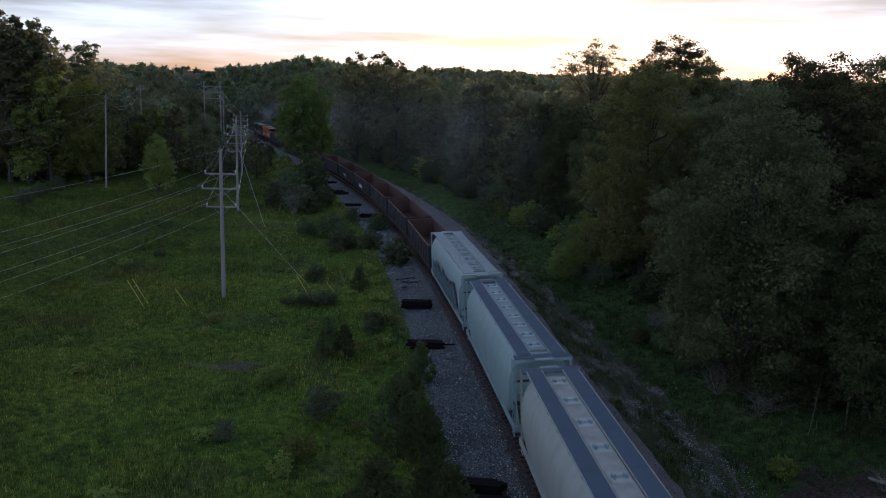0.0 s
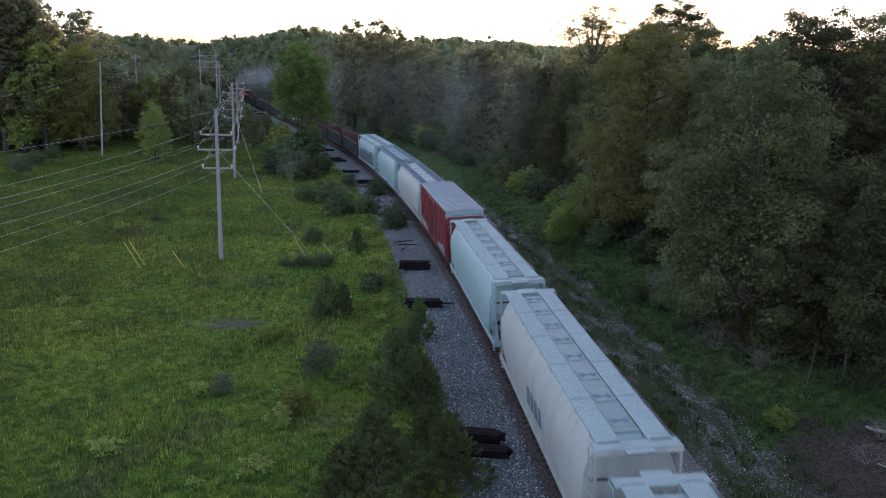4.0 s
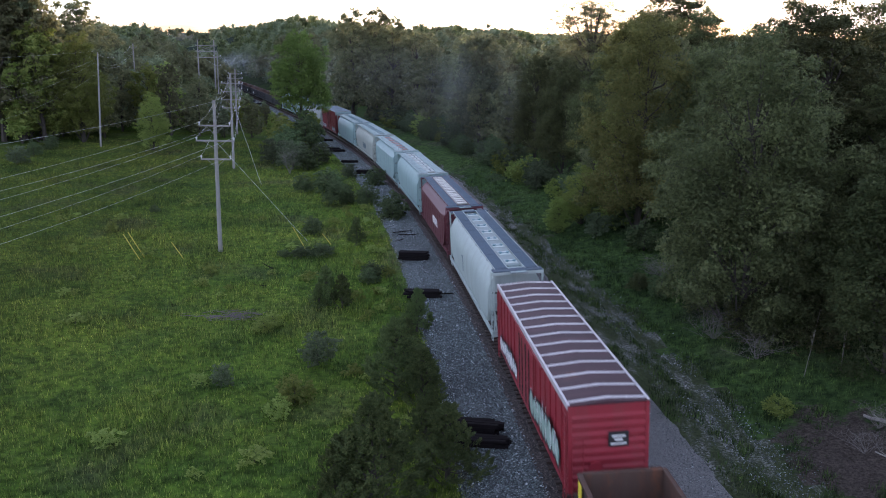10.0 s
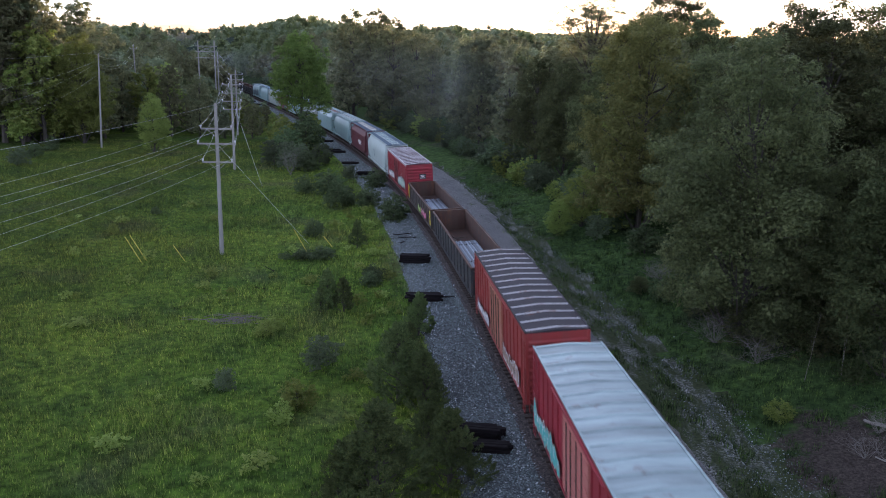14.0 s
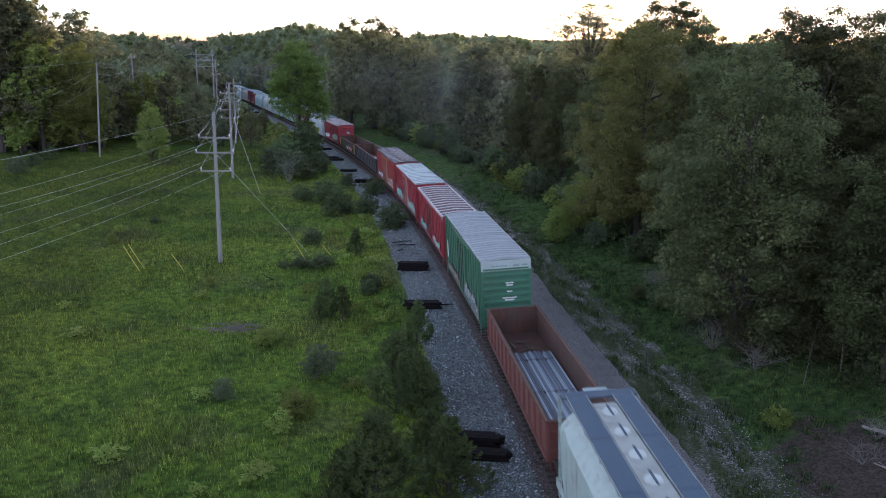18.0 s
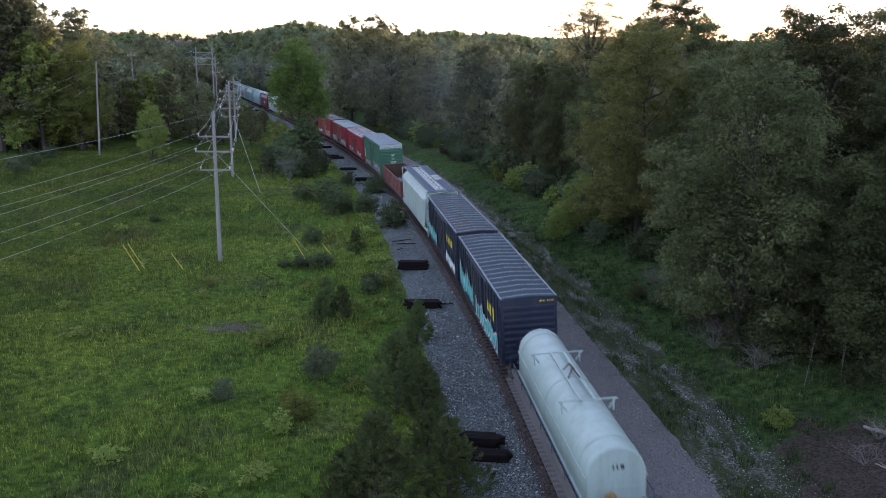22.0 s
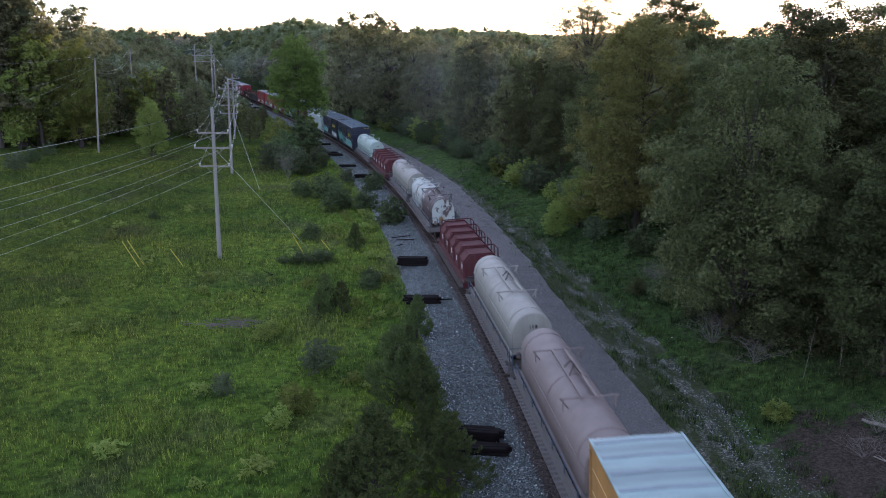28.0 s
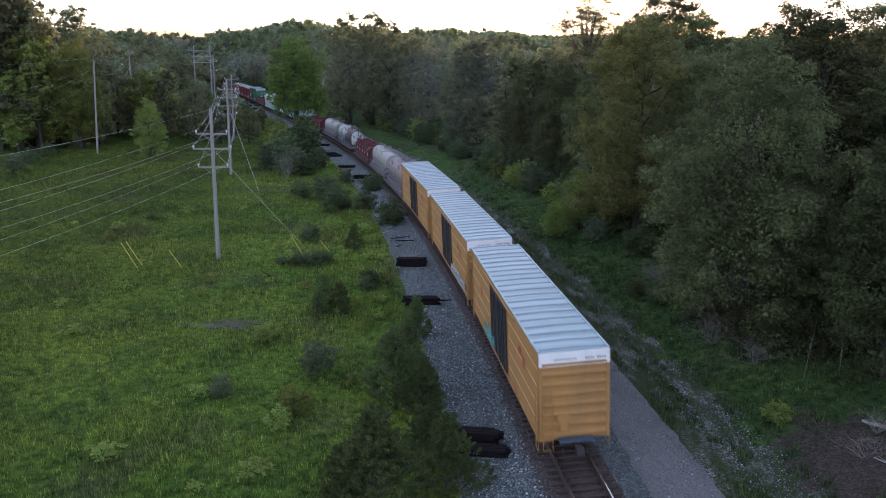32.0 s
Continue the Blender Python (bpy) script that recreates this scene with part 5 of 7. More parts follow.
join_train(boxcar("box_car", "navy blue boxcar with rust-stained ribbed roof and graffiti", BOX_L, 4.6, 3.05, M_NAVY, M_ROOF_BLUE_RUST, M_NAVY, rib_mat=M_RIB_BLUE, rib_step=0.95, sprays=[(2.5, 7, 1.15, 2.8, [M_TEAL, W_]), (-7, -2.5, 1.15, 2.4, [W_, M_TEAL, K_])], seed=10, letters=([(-3 - 0.75 * i, 3.2, 0.4, 0.55) for i in range(4)], M_LETTER)), -278.6, -294.05)
join_train(boxcar("box_car", "navy blue boxcar with clean ribbed roof and teal graffiti", BOX_L, 4.6, 3.05, M_NAVY, M_ROOF_BLUE, M_NAVY, rib_mat=M_RIB_BLUE, rib_step=0.95, sprays=[(1.0, 6.8, 1.15, 3.3, [M_TEAL, W_]), (-7, 0.8, 1.15, 2.6, [M_TEAL, K_, W_])], seed=12, letters=([(-3.8, 3.1, 0.35, 0.6), (-4.6, 3.1, 0.4, 0.6), (-5.5, 3.1, 0.35, 0.75)], M_LETTER)), -295.25, -310.7)
for e in (-1, 1):
    bars(MOVERS[-1][0], [(0.62 + 0.1 * i, e * (BOX_L / 2 + 0.03), 4.42, 0.06, 0.012, 0.07) for i in range(8) if i != 3], M_LETTER)
join_train(hood_car("coil_car", "coil car with a clean white rounded hood", 12.8, M_HOOD_WHITE, M_COIL_SILL), -313.3, -326.1)
join_train(red_coil_car("coil_car", "dark red coil car with five framed hoods", 12.2), -329.6, -341.8)
join_train(hood_car("coil_car", "coil car with a cream rounded hood and walkways", 12.9, M_HOOD_CREAM, M_COIL_SILL), -346.6, -359.5)
join_train(hood_car("coil_car", "coil car with peeling white and brown rounded hoods", 13.6, M_HOOD_WORN, M_COIL_SILL, M_HOOD_PATCH, two=True), -362.3, -375.9)
join_train(red_coil_car("coil_car", "dark red coil car with five framed hoods", 12.2), -382.2, -394.4)
join_train(hood_car("coil_car", "coil car with a dull cream rounded hood", 12.6, M_HOOD_CREAM, M_COIL_SILL), -397.6, -410.2)
join_train(hood_car("coil_car", "coil car with a brownish dusty rounded hood", 12.0, M_HOOD_BROWN, M_COIL_SILL), -412.5, -424.5)
for i, (f, r) in enumerate(((-426.7, -445.55), (-447.4, -466.25), (-468.1, -486.95))):
    sp = [None, [(-8.5, -2.5, 1.15, 2.0, [M_SPRAY_SLATE, W_, W_])], [(1, 4.5, 1.15, 2.2, [M_TEAL, K_, M_SPRAY_SLATE])]][i]
    lab = ["yellow high boxcar with a silver roof and black doors", "yellow high boxcar with grey-blue graffiti along its sill", "last yellow high boxcar with teal graffiti, end of train"][i]
    y = boxcar("box_car", lab, 18.85, 4.98, 3.05, M_YELLOW, M_ROOF_GALV, M_BLACKDOOR, rib_step=0.95, rib_mat=M_RIB_DARK, ribs="smooth", cap=M_WHITE, door_frac=0.24, doors=2, sprays=sp, seed=20 + i, end_ribs=8, high=True, letters=([(5.5, 3.3, 0.3, 0.55), (-5.6, 3.7, 0.5, 0.35), (-6.4, 3.4, 0.35, 0.5)], M_SPRAY_RED))
    join_train(y, f, r)
for z, q, y0, y1, lab in ((1.17, -140.85, -7.3, 4.2, "bundles of galvanised pipes in the brown-black gondola"), (1.17, -160.35, -9.3, 4.0, "bundles of galvanised pipes in the black gondola"), (1.17, -249.3, -7.2, 3.6, "bundles of galvanised pipes in the rusty red gondola")):
    MOVERS.append((pipe_load(lab, y0, y1, z, int(-q)), q, 5.75 if q > -150 or q < -200 else 7.75))

# ---- poles and wires ----


def utility_pole(label, x, y, top, arms, turn, r=0.16, lean=0.0):
    z = float(ground_z(x, y)) - 0.05
    h = top - z
    t = thing("utility_pole", label, "utility pole", "power line poles", pose(x, y, z, 0, lean, turn))
    bm = bmesh.new()
    rod(bm, (0, 0, 0), (0, 0, h), r, 10, r * 0.65)
    part("post", bm, M_POLE, t)
    for az, w in arms:
        a = az - z
        arm = part("crossarm", boxes((0, -0.17, a, w, 0.1, 0.13)), M_POLE, t)
        part("brace", rods(0.022, ((-w * 0.3, -0.18, a), (0, -0.15, a - 0.75)), ((w * 0.3, -0.18, a), (0, -0.15, a - 0.75))), M_POLE, t)
        for k in (-0.48, 0.48):
            bm = bmesh.new()
            rod(bm, (w * k, -0.17, a + 0.06), (w * k, -0.17, a + 0.18), 0.05, 8)
            rod(bm, (w * k, -0.17, a + 0.18), (w * k, -0.17, a + 0.3), 0.085, 8)
            part("insulator", bm, M_INSUL, arm)
    return t


def wire(a, b, sag, r=0.009, n=14):
    a, b = Vector(a), Vector(b)
    pts = []
    for i in range(n + 1):
        u = i / n
        p = a.lerp(b, u)
        p.z -= sag * 4 * u * (1 - u)
        pts.append(p)
    rings = []
    for i, p in enumerate(pts):
        d = (pts[min(i + 1, n)] - pts[max(i - 1, 0)]).normalized()
        sx = d.cross(Vector((0, 0, 1))).normalized()
        up = sx.cross(d)
        rings.append([p + sx * (r * math.cos(q)) + up * (r * math.sin(q)) for q in (0, 2.09, 4.19)])
    w = part("power_wire", loft(rings), M_WIRE)
    return tagged(w, "thin pale overhead power wire between poles", "wire", "power wires")


P1, P2 = Vector((-20.15, 70.64, 0)), Vector((-32.4, 122.5, 0))
ARMS1 = [(9.95, 2.7), (8.65, 3.3), (7.05, 2.6)]
POLES = [
    ("weathered wooden pole with three crossarms in the meadow", P1.x, P1.y, 12.1, ARMS1, 4, 0.2, 0),
    ("wooden power pole with stacked crossarms among bushes", P2.x, P2.y, 12.9, [(11.4, 2.6), (10.2, 2.8), (9.0, 2.8), (7.8, 2.6)], 12, 0.2, 0),
    ("wooden power pole with stacked crossarms among bushes", -44.5, 172, 12.3, [(11.3, 2.8), (10.3, 3.0), (9.3, 3.0), (8.2, 2.6)], 14, 0.2, 0),
    ("slender wooden power pole rising over trees", -62.6, 224, 15.6, [(14.2, 1.8), (11.8, 1.8)], 10, 0.18, 0),
    ("tall slender wooden pole at the meadow's edge", -62.5, 146, 15.3, [], 0, 0.17, 2.5),
    ("tall slender wooden pole among trees", -74.5, 196, 17.0, [(16.0, 1.6)], 0, 0.17, 0),
]
for p in POLES:
    utility_pole(*p)


def frame_pole(x0, x1, y, top):
    z = float(ground_z(x0, y))
    t = thing("frame_pole", "two-legged wooden power pole with crossbeams above the trees", "utility pole", "power line poles", pose(x0, y, z))
    w = x1 - x0
    for x in (0, w):
        bm = bmesh.new()
        rod(bm, (x, 0, 0), (x, 0, top - z), 0.22, 8, 0.16)
        part("post", bm, M_POLE, t)
    for k in (1.6, 3.2, 4.9):
        part("crossbeam", boxes((w / 2, -0.2, top - z - k, w + 1.4, 0.16, 0.2)), M_POLE, t)
    part("brace", rods(0.06, ((0, 0, top - z - 1.6), (w, 0, top - z - 3.2)), ((w, 0, top - z - 1.6), (0, 0, top - z - 3.2))), M_POLE, t)


frame_pole(-72.6, -67.9, 240, 18.6)


def arm_tip(x, y, turn, z, w, k):
    return (x + w * k * math.cos(radians(turn)) + 0.17 * math.sin(radians(turn)), y + w * k * math.sin(radians(turn)) - 0.17 * math.cos(radians(turn)), z + 0.3)


for i, (z, w) in enumerate(ARMS1):
    for k in (-0.48, 0.48):
        a = arm_tip(P1.x, P1.y, 4, z, w, k)
        wire(a, (-34 + w * k, 2, z - 0.1), 1.5)
        b = arm_tip(P2.x, P2.y, 12, [11.4, 10.2, 9.0][i], 2.7, k)
        wire(a, b, 0.9)
        c = arm_tip(-44.5, 172, 14, [11.3, 10.3, 9.3][i], 2.9, k)
        wire(b, c, 0.9)
        if i < 2:
            wire(c, (-62.6 + k * 1.6, 224, [14.5, 12.1][i]), 0.8)
            wire((-62.6 + k * 1.6, 224, [14.5, 12.1][i]), (-70 + k * 5, 240, 17 - 1.6 * i), 0.6)
wire((P1.x, P1.y, 12.0), (-34, 2, 12.2), 1.2)
wire((P1.x, P1.y, 12.0), (P2.x, P2.y, 12.8), 0.8)
for z0, z1, slack in ((15.4, 14.0, 0.9), (13.9, 16.8, 6.2), (13.4, 15.4, 7.9), (11.3, 13.0, 8.6)):
    wire((-62.6, 146, z0), (-92, 96, z1), slack)
    wire((-62.6, 146, z0), (-74.5, 196, z0 + 1.6), 2.0)
wire((-24.6, 106.5, -1.0), (-32.0, 122, 8.5), 0.0, 0.02)
wire((P1.x, P1.y, 8.6), (-13.0, 74.6, -1.1), 0.0, 0.014)


def guy_guard(x, y, dx, dy, h):
    z = float(ground_z(x, y))
    g = part("guy_guard", rods(0.034, ((x, y, z - 0.1), (x + dx, y + dy, z + h)), n=8), M_YELLOW_GUARD)
    tagged(g, "yellow plastic guard on a guy wire in the grass", "guy guard", "yellow guy guards")


for x, y, dx, dy, h in ((-26.0, 67.0, -1.75, 1.0, 2.0), (-25.8, 67.6, -1.75, 1.0, 2.0), (-22.4, 67.6, -1.35, 0.8, 1.3), (-12.6, 71.6, -1.35, 0.8, 1.9), (-10.5, 73.4, -1.0, 0.6, 0.9)):
    guy_guard(x, y, dx, dy, h)

# ---- stacks of old sleepers beside the track ----


def tie_stack(s, off, rows, turn, seed):
    rnd = random.Random(seed)
    p = on_track(s, off)
    z = -0.52
    t = thing("sleeper_stack", "stack of black creosoted old sleepers on gravel", "sleeper stack", "stacks of old sleepers", pose(p.x, p.y, z, 0, 0, turn))
    for k in range(rows):
        for i in range(4 - (k == rows - 1)):
            bm = bmesh.new()
            box(bm, 0, 0, 0, 2.5 * rnd.choice((1, 1, 0.97, 0.88)), 0.23, 0.17)
            bevelled(bm, 0.025)
            for v in bm.verts:
                v.co += Vector((0, rnd.uniform(-0.012, 0.012), rnd.uniform(-0.012, 0.012)))
            o = part("sleeper", bm, M_TIE, t)
            o.matrix_basis = pose(rnd.uniform(-0.16, 0.16), -0.36 + 0.25 * i, 0.09 + 0.182 * k, rnd.uniform(-2, 2), rnd.uniform(-0.8, 0.8), rnd.uniform(-2.5, 2.5))
    return t


for i, (s, off, rows, turn) in enumerate(((67.4, -3.9, 4, 1), (56.6, -4.35, 3, 2), (35.2, -3.9, 3, -6), (33.9, -3.7, 2, -4), (117.2, -3.4, 3, 4), (129.2, -4.0, 2, 5), (143.6, -4.1, 2, 6), (146.5, -4.4, 2, 10), (160.5, -3.6, 2, 10), (86, -3.6, 2, 35), (182, -3.4, 2, 12), (196, -3.3, 2, 12), (268, -4, 2, 15), (282, -4, 2, 15))):
    tie_stack(s, off, rows, turn, i)

for i, (s, off, l, turn) in enumerate(((78, -3.7, 2.1, 35), (76.6, -3.4, 1.8, 10), (74.5, -4.2, 0.8, 60), (57, -2.6, 1.6, 8))):
    p = on_track(s, off, -0.47)
    bm = bmesh.new()
    box(bm, 0, 0, 0, l, 0.12, 0.07)
    bevelled(bm, 0.012)
    o = part("timber_piece", bm, M_TIE)
    o.matrix_basis = pose(p.x, p.y, -0.44, 2, 1, turn)
    tagged(o, "loose dark broken timber lying on the ballast", "timber", "timber scraps")

# ---- plants ----


def leaf_cloud(rnd, centres, radii, n, size, flat=0.9, shell=0.5):
    """Leaves as small bent diamonds, thick towards the outside of each clump."""
    k = rnd.choice(len(centres), n, p=radii ** 2 / np.sum(radii ** 2))
    d = rnd.normal(size=(n, 3))
    d /= np.linalg.norm(d, axis=1)[:, None]
    rr = radii[k] * (shell + (1 - shell) * rnd.random(n) ** 0.6) * rnd.uniform(0.85, 1.12, n)
    p = centres[k] + d * rr[:, None] * np.array([1, 1, flat])
    nrm = d + rnd.normal(size=(n, 3)) * 0.55 + np.array([0, 0, 0.35])
    nrm /= np.linalg.norm(nrm, axis=1)[:, None]
    a = np.cross(nrm, rnd.normal(size=(n, 3)))
    a /= np.linalg.norm(a, axis=1)[:, None] + 1e-9
    b = np.cross(nrm, a)
    sz = (size * rnd.uniform(0.6, 1.35, n))[:, None]
    v = np.stack([p - a * sz, p - b * sz * 0.7 + a * sz * 0.4, p + a * sz * 0.9 + b * sz * 0.75], 1).reshape(-1, 3)
    f = np.arange(3 * n).reshape(-1, 3)
    return v, f


def plumes(rnd, feet, lengths, aims, n, size):
    """Feathery evergreen tips: narrow upswept plumes of small slim needles."""
    k = rnd.integers(0, len(feet), n)
    ax = aims[k] * 0.75 + np.array([0, 0, 0.75])
    ax /= np.linalg.norm(ax, axis=1)[:, None]
    u = rnd.random(n) ** 0.8
    L = lengths[k] * 1.5
    p = feet[k] + ax * (L * (u - 0.35))[:, None] + rnd.normal(size=(n, 3)) * (L * 0.2 * (1.08 - u))[:, None]
    a = ax + rnd.normal(size=(n, 3)) * 0.55
    a /= np.linalg.norm(a, axis=1)[:, None]
    b = np.cross(a, rnd.normal(size=(n, 3)))
    b /= np.linalg.norm(b, axis=1)[:, None] + 1e-9
    sz = (size * rnd.uniform(0.7, 1.5, n))[:, None]
    v = np.stack([p - a * sz - b * sz * 0.35, p - a * sz * 0.6 + b * sz * 0.35, p + a * sz * 1.3], 1).reshape(-1, 3)
    return v, np.arange(3 * n).reshape(-1, 3)


def tree_kind(name, label, height, spread, base, n_leaf, size, mat, seed, clumps=16, trunk_r=0.25, shape="round", airy=0.0, category="tree", sprays=7, wisp=False, lump=1.0):
    """One tree: a tapered trunk with limbs and a crown of leaf clumps; stands at the origin."""
    rnd = np.random.default_rng(seed)
    t = thing(name, label, category)
    tops, cs, rs = [], [], []
    for i in range(clumps):
        u = (i + 0.5) / clumps
        z = base + (height - base) * (0.12 + 0.8 * u)
        v = (z - base) / (height - base)
        if shape == "cone":
            w = spread * (1.02 - v) * 0.8
        elif shape == "tall":
            w = spread * (0.55 + 0.5 * math.sin(math.pi * min(1, v * 0.95 + 0.05))) * 0.62
        else:
            w = spread * math.sqrt(max(0.05, 1 - (2 * v - 0.85) ** 2)) * 0.68
        an = i * 2.4 + rnd.uniform(-0.5, 0.5)
        q = w * rnd.uniform(0.45, 1.0)
        cs.append((q * math.cos(an), q * math.sin(an), z))
        rs.append((spread * (0.3 if shape == "cone" else 0.4) + 0.12) * rnd.uniform(0.55, 1.2) * (1.05 - (0.6 if shape == "cone" else 0.3) * v))
    cs, rs = np.array(cs), np.array(rs)
    cs[-1, :2] *= 0.3
    bm = bmesh.new()
    prev, n = Vector((0, 0, -0.3)), 6
    pts = [prev]
    for i in range(1, n + 1):
        prev = Vector((rnd.uniform(-1, 1) * 0.035 * height * i / n, rnd.uniform(-1, 1) * 0.035 * height * i / n, height * 0.8 * i / n))
        pts.append(prev)
    for i in range(n):
        rod(bm, pts[i], pts[i + 1], trunk_r * (1.15 - i / n), 7 if n_leaf > 9000 else 5, trunk_r * (1.15 - (i + 1) / n))
    for c, r in zip(cs, rs):
        j = max(0, min(n - 1, int((c[2] - r) / (height * 0.8) * n)))
        a = pts[j]
        e = Vector(c)
        m = a.lerp(e, 0.5) + Vector((0, 0, -0.04 * height * rnd.random()))
        rod(bm, a, m, trunk_r * 0.38, 4, trunk_r * 0.25)
        rod(bm, m, e, trunk_r * 0.25, 4, trunk_r * 0.08)
        d = rnd.normal(size=3)
        rod(bm, m.lerp(e, 0.6), e + Vector(d / np.linalg.norm(d)) * r * 0.8, trunk_r * 0.11, 3, trunk_r * 0.03)
    part("stem" if category == "weed" else "trunk", bm, M_BARK, t, kind="stuff" if category == "weed" else "")
    # leafy sprays on the outside of each clump, with gaps between them
    ns = clumps * sprays
    k = rnd.integers(0, len(cs), ns)
    out = cs[k] * np.array([1, 1, 0]) / (spread + 0.1)
    d = rnd.normal(size=(ns, 3)) + out * 0.9 + np.array([0, 0, 0.45])
    d /= np.linalg.norm(d, axis=1)[:, None]
    sc = cs[k] + d * rs[k][:, None] * rnd.uniform(0.7, 1.15, (ns, 1))
    sr = rs[k] * rnd.uniform(0.2, 0.42, ns) * lump
    if wisp:
        v, f = plumes(rnd, sc, sr * 1.5, d, n_leaf, size)
    else:
        v, f = leaf_cloud(rnd, sc, sr, int(n_leaf * 0.78), size, 0.7, 0.05)
        v2, f2 = leaf_cloud(rnd, cs, rs * 0.8, n_leaf - int(n_leaf * 0.78), size * 1.15, 0.9, 0.5)
        v, f = np.concatenate([v, v2]), np.concatenate([f, f2 + len(v)])
    raw("crown", v.tolist(), f.tolist(), mat, t)
    t["h"] = height
    return t


OAK_A = tree_kind("tree", "broad leafy oak with a dense dark green crown", 17, 6.2, 0.9, 86000, 0.09, M_LEAF_OAK, 1, 44, 0.22, sprays=5, lump=1.25)
OAK_B = tree_kind("tree", "tall leafy hardwood with a deep green crown", 18, 5.2, 1.5, 54000, 0.1, M_LEAF_OAK, 2, 38, 0.26, sprays=9, lump=1.15)
OAK_L = tree_kind("tree", "leafy tree with a lighter yellow-green crown", 16, 5.4, 0.6, 58000, 0.092, M_LEAF_LIGHT, 3, 38, 0.24, sprays=9, lump=1.15)
OLIVE = tree_kind("tree", "tall spreading tree with an olive-green crown against the sunset", 16, 5.4, 0.6, 60000, 0.092, M_LEAF_OLIVE, 3, 38, 0.24, sprays=6, lump=1.25)
LONE = tree_kind("tree", "lone rounded tree with a full bright green crown beside the track", 20, 5.6, 6.2, 34000, 0.15, M_LEAF_LONE, 31, 40, 0.3, sprays=13)
EDGE = tree_kind("tree", "young oak with bright green layered branches at the wood's edge", 12, 4.2, 0.8, 60000, 0.075, M_LEAF_EDGE, 33, 40, 0.16, sprays=6, lump=1.4)
MID_A = tree_kind("tree", "leafy woodland tree with a full green crown", 18, 5.0, 0.6, 13000, 0.195, M_LEAF, 4, 26, 0.28, sprays=9)
MID_B = tree_kind("tree", "tall woodland tree with a narrow green crown", 20, 3.8, 0.8, 12000, 0.195, M_LEAF, 5, 26, 0.26, "tall", sprays=9)
MID_L = tree_kind("tree", "woodland tree with light green foliage", 17, 4.6, 0.4, 12000, 0.195, M_LEAF_LIGHT, 6, 26, 0.26, sprays=9)
MID_G = tree_kind("tree", "woodland tree with grey-green foliage", 16, 4.8, 0.4, 12000, 0.195, M_LEAF_GREY, 7, 26, 0.26, sprays=9)
FAR_A = tree_kind("tree", "woodland tree with a full green crown, farther off", 18, 5.0, 0.6, 3300, 0.38, M_LEAF, 14, 18, 0.28)
FAR_L = tree_kind("tree", "woodland tree with light foliage, farther off", 17, 4.6, 0.4, 3300, 0.38, M_LEAF_LIGHT, 16, 18, 0.26)
FAR_G = tree_kind("tree", "woodland tree with grey-green foliage, farther off", 16, 4.8, 0.4, 3300, 0.38, M_LEAF_GREY, 17, 18, 0.26)
WEED = tree_kind("weed", "low leafy weed clump in the rough grass", 0.8, 0.55, 0.02, 420, 0.07, M_LEAF_LIGHT, 18, 6, 0.012, category="weed")
AIRY = tree_kind("tree", "thin airy tree with sparse foliage before the sky", 22, 4.6, 8, 24000, 0.085, M_LEAF, 8, 44, 0.3, "round", 0.2, sprays=9)
CEDAR_N = tree_kind("cedar", "dark bushy juniper with feathery branches by the ballast", 5.5, 2.0, 0.1, 48000, 0.058, M_CEDAR, 29, 46, 0.12, "cone", sprays=9, wisp=True)
CEDAR = tree_kind("cedar", "dark bushy juniper with feathery branches", 5.5, 2.0, 0.2, 9000, 0.13, M_CEDAR, 9, 34, 0.12, "cone", sprays=6, wisp=True)
BUSH = tree_kind("bush", "rounded green bush in the rough meadow", 3.0, 1.5, 0.05, 4600, 0.085, M_LEAF_BUSH, 10, 22, 0.06, category="bush")
BUSH_L = tree_kind("bush", "light green shrub in the rough meadow", 3.0, 1.9, 0.02, 3000, 0.1, M_LEAF_LIGHT, 11, 14, 0.05, category="bush")
BUSH_G = tree_kind("bush", "grey-green willow bush at the meadow's edge", 4.0, 2.2, 0.2, 5200, 0.1, M_LEAF_SAGE, 12, 14, 0.06, category="bush")
UNDER = tree_kind("bush", "dark leafy undergrowth beneath the trees", 3.0, 1.9, 0.02, 9000, 0.062, M_LEAF_OAK, 35, 22, 0.04, category="bush")
KINDS = dict(UN=UNDER, OV=OLIVE, LO=LONE, ED=EDGE, OA=OAK_A, OB=OAK_B, OL=OAK_L, MA=MID_A, MB=MID_B, ML=MID_L, MG=MID_G, AI=AIRY, CE=CEDAR, CN=CEDAR_N, BU=BUSH, BL=BUSH_L, BG=BUSH_G, FA=FAR_A, FL=FAR_L, FG=FAR_G, WE=WEED)
USED = set()


def plant(kind, x, y, h, fat=1.0, group="", sink=0.1, label=""):
    k = KINDS[kind]
    z = float(ground_z(x, y)) - sink
    s = h / k["h"]
    m = pose(x, y, z, 0, 0, (x * 37 + y * 91) % 360) @ Matrix.Diagonal((s * fat, s * fat, s, 1))
    if kind not in USED:
        USED.add(kind)
        k.matrix_basis = m
        ob = k
    else:
        ob = copy_thing(k, Matrix())
        ob.matrix_basis = m
    return tagged(ob, label, group=group)


